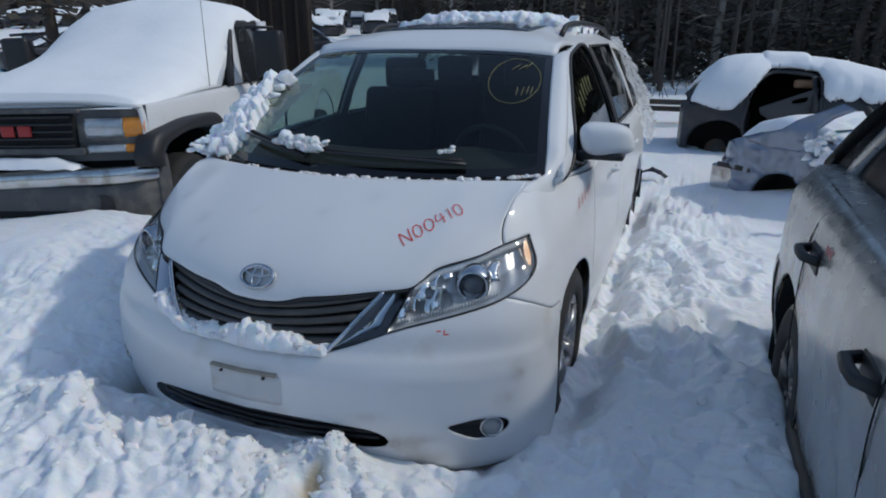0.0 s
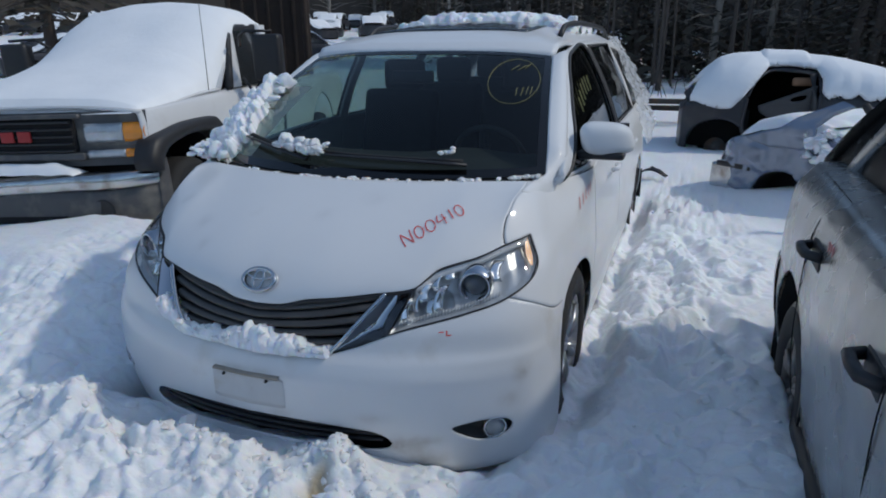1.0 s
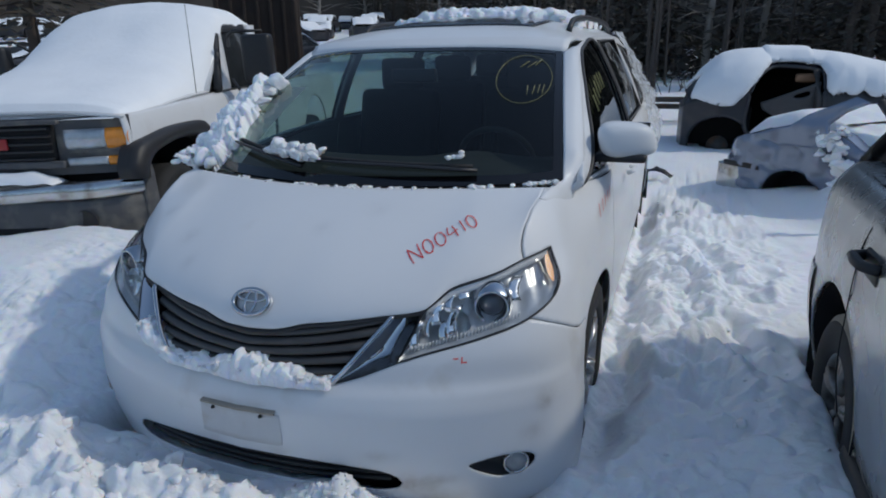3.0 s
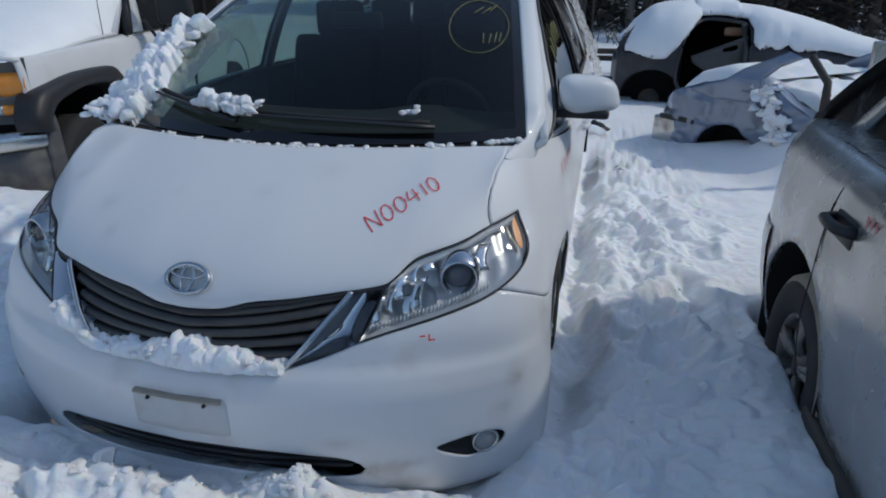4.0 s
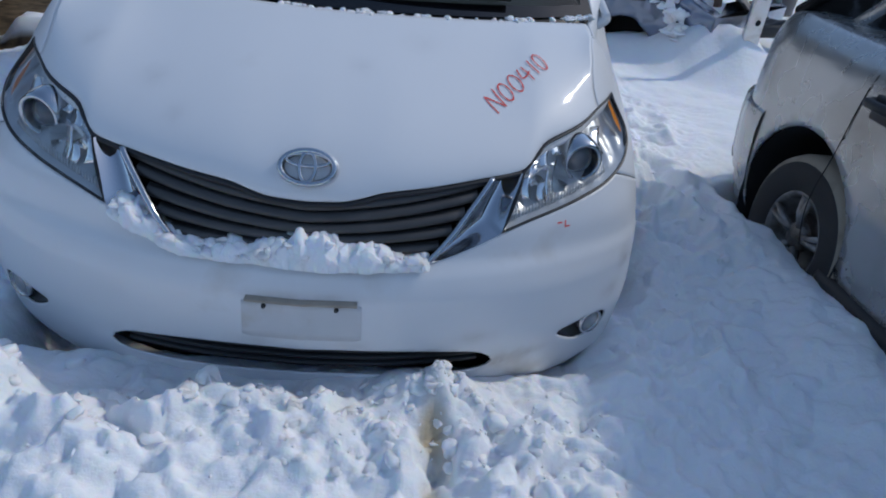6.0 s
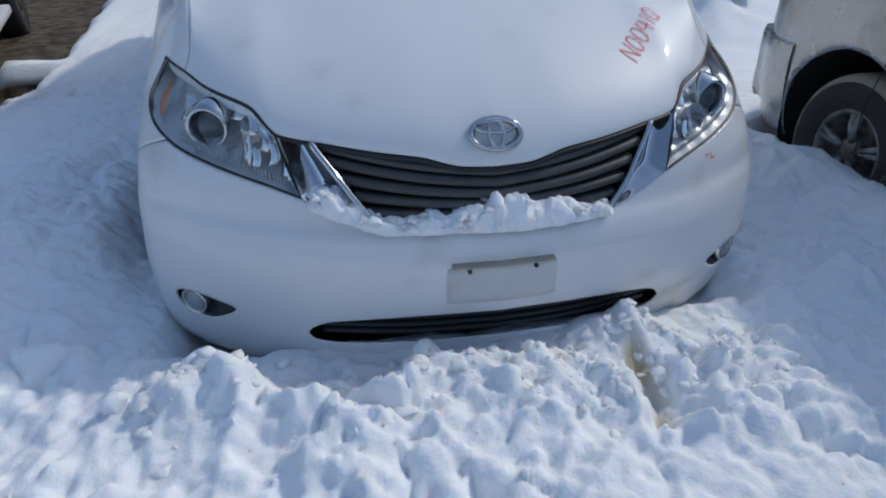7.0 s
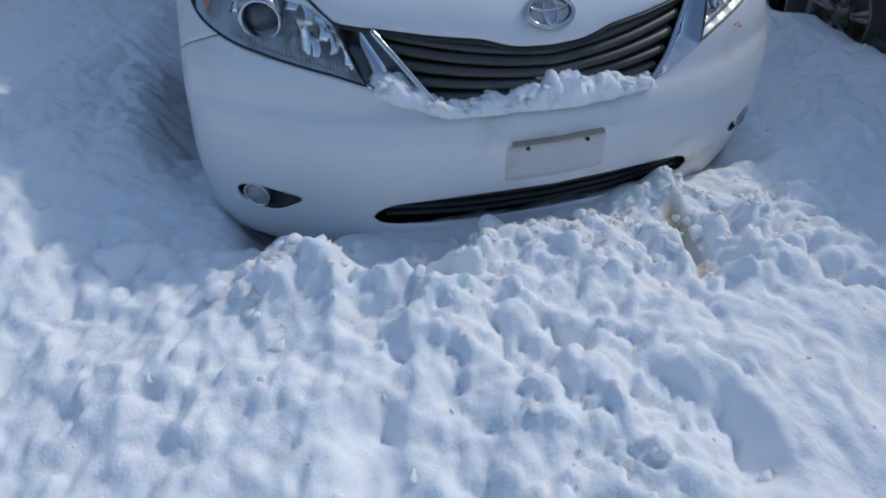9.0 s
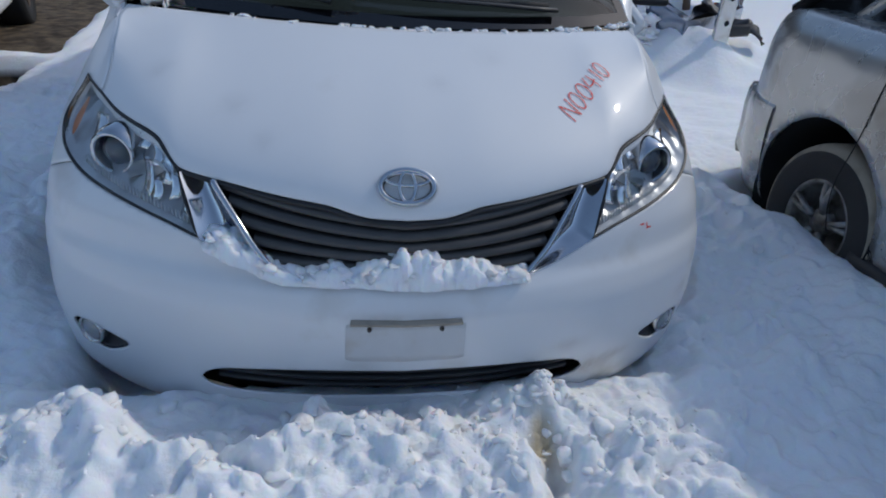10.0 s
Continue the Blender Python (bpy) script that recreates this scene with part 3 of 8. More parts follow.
GX, GY = dense(-2.0, 1.9, 0.0105, 450, 1.08), dense(-1.3, 3.0, 0.0105, 450, 1.08)
_x, _y = np.meshgrid(GX, GY)
_z = snow_height(_x, _y)
_ground_mesh = mesh_of("snow_ground", np.stack([_x, _y, _z], -1).reshape(-1, 3), grid_faces(*_x.shape))
_earth = bare_earth(_x, _y).astype(np.float32)
_stain = (1.2 * np.exp(-(((_x - 0.345) / 0.030) ** 2 + ((_y + 0.13) / 0.055) ** 2)) + 0.8 * np.exp(-(((_x - 0.345) / 0.022) ** 2 + ((_y + 0.30) / 0.03) ** 2))
          + 0.35 * np.exp(-(((_x - 0.36) / 0.05) ** 2 + ((_y + 0.2) / 0.14) ** 2)))
for _key, _val in (("earth", _earth), ("stain", np.clip(_stain, 0, 1).astype(np.float32))):
    _at = _ground_mesh.attributes.new(_key, "FLOAT", "POINT")
    _at.data.foreach_set("value", _val.ravel())


def ground_material():
    mat = snow_material("snow_ground", (0.84, 0.86, 0.885), 0.0055, sss=0.45)
    t = mat.node_tree
    n, link = t.nodes, t.links.new
    b = n["Principled BSDF"]
    snow = b.inputs["Base Color"].links[0].from_socket
    co, nz, ramp = n.new("ShaderNodeTexCoord"), n.new("ShaderNodeTexNoise"), n.new("ShaderNodeValToRGB")
    link(co.outputs["Object"], nz.inputs["Vector"])
    nz.inputs["Scale"].default_value, nz.inputs["Detail"].default_value = 9.0, 9.0
    e = ramp.color_ramp.elements
    e[0].position, e[0].color = 0.36, (0.035, 0.026, 0.018, 1)
    e[1].position, e[1].color = 0.66, (0.15, 0.115, 0.078, 1)
    link(nz.outputs["Fac"], ramp.inputs[0])
    for key, colour in (("earth", ramp.outputs[0]), ("stain", (0.42, 0.31, 0.13, 1))):
        at, mix = n.new("ShaderNodeAttribute"), n.new("ShaderNodeMix")
        at.attribute_name, mix.data_type = key, "RGBA"
        rng = n.new("ShaderNodeMapRange")
        rng.inputs["From Min"].default_value, rng.inputs["From Max"].default_value = (0.35, 0.6) if key == "earth" else (0.1, 1.3)
        link(at.outputs["Fac"], rng.inputs["Value"])
        link(rng.outputs[0], mix.inputs["Factor"])
        link(snow, mix.inputs["A"])
        if isinstance(colour, tuple):
            mix.inputs["B"].default_value = colour
        else:
            link(colour, mix.inputs["B"])
        snow = mix.outputs["Result"]
    link(snow, b.inputs["Base Color"])
    return mat


ground = tagged(put_mesh("ground", _ground_mesh, ground_material()), "trodden white snow with footprints and a bare muddy strip", "snow ground", kind="structure")

# ---- white minivan ----
VZ = [0.145, 0.20, 0.27, 0.33, 0.42, 0.54, 0.60, 0.64, 0.70, 0.77, 0.83, 0.95, 1.03, 1.085, 1.11, 1.20]
VY0 = [0.075, 0.045, 0.026, 0.012, 0.0, 0.0, 0.018, 0.045, 0.062, 0.10, 0.14, 0.28, 0.352, 0.40, 0.42, 0.50]
VW = [0.972, 0.985, 0.992, 0.994, 0.991, 0.978, 0.974, 0.971, 0.964, 0.957, 0.946, 0.908, 0.864, 0.815, 0.786, 0.76]
VB = [0.055, 0.050, 0.046, 0.045, 0.047, 0.049, 0.049, 0.047, 0.042, 0.036, 0.034, 0.002, 0.0, 0.0, 0.0, 0.0]
VWD = [0.93, 0.95, 0.96, 0.97, 0.985, 0.99, 0.992, 0.992, 0.992, 0.99, 0.985, 0.976, 0.968, 0.960, 0.955, 0.93]
_nose = spline([(0, 0), (0.25, 0.018), (0.5, 0.075), (0.7, 0.16), (0.84, 0.28), (0.93, 0.42), (0.98, 0.62), (1.0, 0.95), (1.0, 1.4)], 400)
_tail = np.stack([np.ones(120), np.linspace(1.4, 5.0, 121)[1:]], 1)
NOSE = np.vstack([_nose, _tail])
NOSE_S = np.r_[0, np.cumsum(np.linalg.norm(np.diff(NOSE, axis=0), axis=1))]


def van_place(S, Z, inset=0.0):
    """The lower body: S metres round the nose from its middle, Z the height."""
    S, Z = np.asarray(S, float), np.asarray(Z, float)
    a = np.abs(S)
    n, yb = np.interp(a, NOSE_S, NOSE[:, 0]), np.interp(a, NOSE_S, NOSE[:, 1])
    up = smooth01(Z, 0.86, 1.08)
    side = smooth01(yb - 0.30 * up, 0.45, 1.3 - 0.25 * up)
    rear = smooth01(yb, 4.3, 5.2) * 0.08
    w = (curve_at(Z, VZ, VW) * (1 - side) + curve_at(Z, VZ, VWD) * side) - rear - inset
    # fuller corners of the bumper and under the lamps
    swell = curve_at(Z, VZ, VB) * smooth01(yb, 0.12, 0.36) * (1 - smooth01(yb, 0.40, 0.76))
    k = np.interp(Z, [0.2, 0.83, 0.95, 1.11], [1, 1, 0.85, 0.7])
    k = k + (1 - k) * smooth01(yb, 0.5, 1.0)
    y = curve_at(Z, VZ, VY0) * (1 - smooth01(yb, 0.35, 1.0 + 0.38 * up)) + k * yb + inset * (1 - smooth01(yb, 0.2, 0.7))
    y = y - 0.02 * smooth01(yb, 0.12, 0.30) * (1 - smooth01(yb, 0.40, 0.76)) * np.exp(-((Z - 0.70) / 0.10) ** 2)
    return np.stack([np.sign(S) * (w * n + swell), y, Z + 0 * S], -1)


def van_s(x, z):
    """The way round the nose of the place x across at height z."""
    return np.sign(x) * np.interp(np.abs(x) / curve_at(z, VZ, VW), NOSE[:, 0][:395], NOSE_S[:395])


def van_sy(y, z):
    """The same for a place y along the side."""
    s = np.linspace(0, NOSE_S[-1], 1600)
    return np.interp(y, van_place(s, np.full_like(s, z))[:, 1], s)


def front(pts):
    """Outline points (x, z) to (S, Z)."""
    return np.array([(float(van_s(x, z)), z) for x, z in pts])


def both(poly):
    """An outline and its mirror image."""
    return [np.array(poly), np.array(poly) * (-1, 1)]


def shrink(poly, d):
    """Move a closed outline inwards."""
    p = np.array(poly, float)
    q = np.roll(p, -1, 0) - np.roll(p, 1, 0)
    nrm = np.stack([-q[:, 1], q[:, 0]], 1) / (np.linalg.norm(q, axis=1)[:, None] + 1e-9)
    area = 0.5 * np.sum(p[:, 0] * np.roll(p[:, 1], -1) - np.roll(p[:, 0], -1) * p[:, 1])
    return p + nrm * (d if area > 0 else -d)


van = thing("minivan", "white minivan with marker numbers, parked in deep snow", "minivan")
OUT[0] = (0, 2.5, 0.75)

# outlines on the nose
LAMP = front([(0.487, 0.701), (0.56, 0.722), (0.627, 0.737), (0.711, 0.757), (0.79, 0.782)])
LAMP = np.vstack([LAMP, [(van_sy(0.48, 0.822), 0.822), (van_sy(0.565, 0.868), 0.868), (van_sy(0.605, 0.91), 0.91), (van_sy(0.632, 0.952), 0.952)],
                  front([(0.777, 0.936), (0.709, 0.911), (0.61, 0.886), (0.575, 0.862), (0.538, 0.831)])])
LAMP = np.vstack([spline(LAMP[:9], 40), spline(LAMP[8:], 26)[1:], spline(np.vstack([LAMP[-1], (LAMP[-1] + LAMP[0]) / 2 + (0.003, 0), LAMP[0]]), 8)[1:-1]])
CHROME_OUT = front([(0.300, 0.634), (0.39, 0.662), (0.487, 0.699), (0.508, 0.76), (0.536, 0.828), (0.455, 0.822), (0.40, 0.755), (0.345, 0.685)])
HOOD_EDGE = front([(0, 0.764), (0.085, 0.767), (0.135, 0.777), (0.19, 0.791), (0.30, 0.803), (0.41, 0.817), (0.538, 0.833)])
GRILLE_HALF = np.vstack([HOOD_EDGE, front([(0.508, 0.76), (0.487, 0.700), (0.39, 0.661), (0.30, 0.633), (0.15, 0.626)])])
GRILLE_ALL = np.vstack([GRILLE_HALF, GRILLE_HALF[::-1][:-1] * (-1, 1)])
INTAKE_HALF = front([(0, 0.394), (0.23, 0.392), (0.40, 0.375), (0.465, 0.362), (0.505, 0.335), (0.51, 0.308), (0.475, 0.290), (0.38, 0.287), (0.2, 0.294), (0.02, 0.298)])
_ih = spline(INTAKE_HALF, 40)
INTAKE = np.vstack([_ih, _ih[::-1] * (-1, 1)])
FOG = spline(front([(0.697, 0.372), (0.742, 0.391), (0.785, 0.396), (0.821, 0.391), (0.841, 0.372), (0.843, 0.345), (0.824, 0.318), (0.785, 0.310), (0.754, 0.320)]), 36, True)
ARCH_Y, ARCH_Z, ARCH_R = 0.985, 0.36, 0.385
REAR_Y = 4.02


def arch(yc, r=ARCH_R, a0=-60, a1=240, n=40):
    return np.array([(van_sy(yc + r * math.cos(math.radians(a)), max(0.17, ARCH_Z + r * math.sin(math.radians(a)))),
                      ARCH_Z + r * math.sin(math.radians(a))) for a in np.linspace(a0, a1, n)])


SEAM = spline(np.vstack([LAMP[24], [(van_sy(0.47, 0.745), 0.745), (van_sy(0.57, 0.70), 0.70), (van_sy(0.70, 0.675), 0.675)]]), 14)
HOOD_SIDE = np.vstack([front([(0.777, 0.936), (0.767, 0.965), (0.763, 1.0), (0.766, 1.040), (0.772, 1.078)]), [(van_sy(0.845, 1.105), 1.105)]])
HOOD_SIDE = spline(HOOD_SIDE, 24)
S_END = float(van_sy(4.95, 0.6))

# near-black sheet standing in for the shade behind all seams and openings of the nose
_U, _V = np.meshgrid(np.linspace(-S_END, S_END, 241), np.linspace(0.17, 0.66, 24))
sheet("inner_shell", van_place(_U, _V, 0.085), CAVITY_SHADE, van, "near-black sheet standing for the shade behind the panels")

# bumper cover
_U, _V = np.meshgrid(np.linspace(-1.42, 1.42, 400), np.linspace(0.145, 0.86, 108))
_half = np.vstack([front([(0.0, 0.624), (0.15, 0.624), (0.30, 0.631), (0.39, 0.659)]), LAMP[:25] + (0, -0.0022), SEAM[1:] + (0, -0.0010),
                   [(van_sy(0.68, 0.60), 0.60), (van_sy(0.605, 0.45), 0.45), (van_sy(0.60, 0.30), 0.30), (van_sy(0.63, 0.17), 0.17)]])
_low = np.array([(float(van_s(x, 0.155)), 0.150 + 0.016 * (x / 0.9) ** 4) for x in np.linspace(0.86, 0.0, 16)])
_half = np.vstack([_half, _low])
BUMPER_KEEP = np.vstack([_half, _half[::-1] * (-1, 1)])
bumper = cut_sheet("bumper_cover", _U, _V, van_place, [INTAKE, *both(FOG)], BUMPER_WHITE, van, "white plastic bumper cover, stained", keep=BUMPER_KEEP, thick=0.005)
_co = np.array([tuple(q.co) for q in bumper.data.vertices])
_sm = sum(k * np.exp(-(((_co[:, 0] - x) / a) ** 2 + ((_co[:, 2] - z) / c) ** 2)) for x, z, a, c, k in
          ((0.90, 0.555, 0.022, 0.035, 0.8), (0.87, 0.46, 0.03, 0.03, 0.5), (0.53, 0.31, 0.05, 0.035, 1.1), (0.45, 0.42, 0.05, 0.02, 0.5), (0.62, 0.33, 0.05, 0.02, 0.6),
           (0.60, 0.24, 0.08, 0.03, 0.5), (0.0, 0.555, 0.16, 0.014, 0.6), (-0.12, 0.41, 0.05, 0.02, 0.35), (0.13, 0.41, 0.04, 0.02, 0.4), (0.35, 0.24, 0.15, 0.02, 0.4)))
_at = bumper.data.attributes.new("smudge", "FLOAT", "POINT")
_at.data.foreach_set("value", np.clip(_sm, 0, 1).astype(np.float32))

# fenders, doors and rear quarters
_top = [(van_sy(y, z), z) for y, z in ((0.845, 1.105), (0.95, 1.085), (1.1, 1.072), (1.38, 1.085))]
FENDER = np.vstack([SEAM + (0, 0.0012), arch(ARCH_Y, a0=136, a1=-35, n=34), [(van_sy(1.38, 0.2), 0.2), (van_sy(1.38, 0.7), 0.7)], _top[::-1], HOOD_SIDE[::-1] + (0.003, 0), LAMP[39:25:-1] + (0.002, 0)])
_U, _V = np.meshgrid(np.linspace(0.75, float(van_sy(1.45, 0.6)), 150), np.linspace(0.17, 1.14, 150))
for _sgn in (1, -1):
    cut_sheet("fender", _U, _V, lambda u, v, s=_sgn: van_place(u, v) * (s, 1, 1), [], PAINT_WHITE, van, "white front fender", keep=FENDER, flip=_sgn < 0, thick=0.004)
_BELT = lambda y: 1.065 + 0.07 * smooth01(y, 0.95, 2.3) + 0.03 * np.clip(np.asarray(y, float) - 2.0, 0, 3) / 3
for _name, _ya, _yb in (("front_door", 1.386, 2.43), ("sliding_door", 2.436, 3.46), ("rear_quarter", 3.466, 4.93)):
    _s0, _s1 = float(van_sy(_ya, 0.6)), float(van_sy(_yb, 0.6))
    _U, _V = np.meshgrid(np.linspace(_s0, _s1, 70), np.linspace(0.0, 1.0, 60))
    _Y = np.linspace(_ya, _yb, 70)[None, :] + 0 * _V
    _V = 0.22 + _V * (_BELT(_Y) - 0.22)
    _hole = [arch(REAR_Y)] if _name == "rear_quarter" else []
    for _sgn in (1, -1):
        cut_sheet(_name, _U, _V, lambda u, v, s=_sgn: van_place(u, v) * (s, 1, 1), _hole, PAINT_WHITE, van, "", flip=_sgn < 0, thick=0.01)
for _sgn in (1, -1):
    for _ya in (1.95, 3.05):
        part("door_handle", tube_bm([(_sgn * 1.0, _ya - 0.09, 0.985), (_sgn * 1.022, _ya - 0.05, 0.987), (_sgn * 1.022, _ya + 0.05, 0.987), (_sgn * 1.0, _ya + 0.09, 0.985)], 0.013), PAINT_WHITE, van)

# hood
HOOD_SPOTS = ((-0.62, 0.50, 0.030, 0.5), (-0.42, 0.36, 0.035, 0.45), (-0.34, 0.25, 0.028, 0.4), (0.10, 0.42, 0.03, 0.35), (0.25, 0.55, 0.04, 0.3))
_f0 = np.vstack([HOOD_EDGE, front([(0.575, 0.864), (0.61, 0.888), (0.709, 0.913), (0.775, 0.938)])])
_f = spline(np.vstack([_f0[::-1] * (-1, 1), _f0[1:]]), 91)
HF = van_place(_f[:, 0], _f[:, 1] + 0.0025)
HF[:, 1] += 0.004
_c = np.array([(0, 0.655, 1.104), (0.33, 0.69, 1.107), (0.60, 0.775, 1.108), (0.79, 0.868, 1.108)])
HC = spline(np.vstack([_c[::-1] * (-1, 1, 1), _c[1:]]), 91)
_sd = van_place(HOOD_SIDE[:, 0] - 0.003, HOOD_SIDE[:, 1])


def hood_place(U, T):
    """The hood: U from -1 to 1 across, T from the lip (0) to the cowl (1)."""
    U, T = np.asarray(U, float), np.clip(np.asarray(T, float), 0, 1)
    q = (U + 1) / 2 * (len(HF) - 1)
    i = np.arange(len(HF))
    F = np.stack([np.interp(q, i, HF[:, k]) for k in range(3)], -1)
    C = np.stack([np.interp(q, i, HC[:, k]) for k in range(3)], -1)
    e = 0.545 + 0.145 * smooth01(np.abs(U), 0.0, 0.7) + 0.16 * smooth01(np.abs(U), 0.7, 1.0)
    P = F + (C - F) * T[..., None]
    P[..., 2] = F[..., 2] + (C[..., 2] - F[..., 2]) * T ** e
    # a low crease from each lamp's inner end towards the pillar
    P[..., 2] += 0.006 * np.exp(-((np.abs(U) - 0.60 - 0.12 * T) / 0.10) ** 2) * np.sin(np.pi * np.clip(T, 0, 1))
    j = T * (len(_sd) - 1)
    L = np.stack([np.interp(j, np.arange(len(_sd)), _sd[:, k]) for k in range(3)], -1)
    base = HF[-1] + (HC[-1] - HF[-1]) * T[..., None]
    base[..., 2] = HF[-1][2] + (HC[-1][2] - HF[-1][2]) * T ** 0.85
    w = (np.clip(np.abs(U), 0, 1) ** 5)[..., None]
    off = (L - base) * w
    off[..., 0] *= np.sign(U)
    return P + off


_U, _V = np.meshgrid(np.linspace(-1, 1, 111), np.linspace(0, 1, 70) ** 1.7)
hood = sheet("hood", hood_place(_U, _V), PAINT_WHITE, van, "smooth white hood with a red stock number", thick=0.012)
_co = np.array([tuple(q.co) for q in hood.data.vertices])
_sm = sum(k * np.exp(-(((_co[:, 0] - x) / a) ** 2 + ((_co[:, 1] - y) / a) ** 2)) for x, y, a, k in HOOD_SPOTS)
_at = hood.data.attributes.new("smudge", "FLOAT", "POINT")
_at.data.foreach_set("value", np.clip(_sm, 0, 1).astype(np.float32))


def hood_uv(x, y):
    """The hood's parameters at a place seen from above."""
    u, t = np.meshgrid(np.linspace(-1, 1, 161), np.linspace(0, 1, 161))
    P = hood_place(u, t)
    k = np.argmin((P[..., 0] - x) ** 2 + (P[..., 1] - y) ** 2)
    return u.ravel()[k], t.ravel()[k], P.reshape(-1, 3)[k]


# stock number drawn on the hood by marker: N00410, stroke by stroke, in letter units (across, up)
def ring_stroke(cx, w, lean=0.0):
    return [(cx + w * math.cos(k) + lean * math.sin(k), 0.5 + 0.5 * math.sin(k)) for k in np.linspace(1.9, 1.9 + 2 * math.pi, 22)]


STROKES = [[(0.02, 0.0), (0.0, 0.5), (0.04, 1.0)], [(0.04, 1.0), (0.34, 0.45), (0.58, -0.02)], [(0.58, -0.02), (0.60, 0.5), (0.66, 1.04)],
           ring_stroke(1.12, 0.27, 0.04), ring_stroke(1.90, 0.29, 0.05),
           [(2.58, 0.98), (2.44, 0.66), (2.40, 0.42), (2.66, 0.38), (2.98, 0.46)], [(2.86, 0.92), (2.84, 0.5), (2.80, -0.02)],
           [(3.32, 0.04), (3.34, 0.5), (3.38, 1.0)], ring_stroke(3.92, 0.26, 0.03)]
_gu, _gt = np.meshgrid(np.linspace(0, 1, 161), np.linspace(0.05, 1, 161))
_gp = hood_place(_gu, _gt).reshape(-1, 3)
_A, _B = Vector((0.466, 0.346)), Vector((0.622, 0.544))
_d = (_B - _A).normalized()
_e = Vector((-_d.y, _d.x))


def on_hood(w):
    q = (_gp[:, 0] - w.x) ** 2 + (_gp[:, 1] - w.y) ** 2
    k = np.argsort(q)[:4]
    wt = 1 / (q[k] + 1e-8)
    return Vector((w.x, w.y, float((_gp[k, 2] * wt).sum() / wt.sum()) + 0.0022))


_bm = bmesh.new()
for _k, _st in enumerate(STROKES):
    _p = spline(_st, 26)
    _p = [_A + _d * (float(q[0]) / 4.18 * (_B - _A).length) + _e * (float(q[1]) * 0.057) + _d * 0.006 * float(q[1]) for q in _p]
    _wd = [0.0021 + 0.0007 * math.sin(1.7 * i + 2.1 * _k) * (i % 5 > 0) for i in range(26)]
    _l, _r2 = [], []
    for i in range(26):
        t = (_p[min(i + 1, 25)] - _p[max(i - 1, 0)]).normalized()
        m = Vector((-t.y, t.x)) * _wd[i]
        _l.append(_bm.verts.new(on_hood(_p[i] + m) + Vector((0, 0, 0.0002 * _k))))
        _r2.append(_bm.verts.new(on_hood(_p[i] - m) + Vector((0, 0, 0.0002 * _k))))
    for i in range(25):
        _bm.faces.new((_l[i], _r2[i], _r2[i + 1], _l[i + 1]))
bmesh.ops.recalc_face_normals(_bm, faces=_bm.faces[:])
part("lettering", _bm, RED_MARK, van, "red hand-marked stock number N00410", smooth=False)


def van_ribbon(name, outline, width, lift, mat, label="", closed=True):
    """A raised strip along an outline on the nose."""
    p = np.array(outline)
    a, b = (shrink(p, width / 2), shrink(p, -width / 2)) if closed else (p, p + (0, width))
    rows = [van_place(a[:, 0], a[:, 1], lift + 0.006), van_place(a[:, 0], a[:, 1], lift), van_place(b[:, 0], b[:, 1], lift), van_place(b[:, 0], b[:, 1], lift + 0.006)]
    return sheet(name, rows, mat, van, label, wrap=closed)


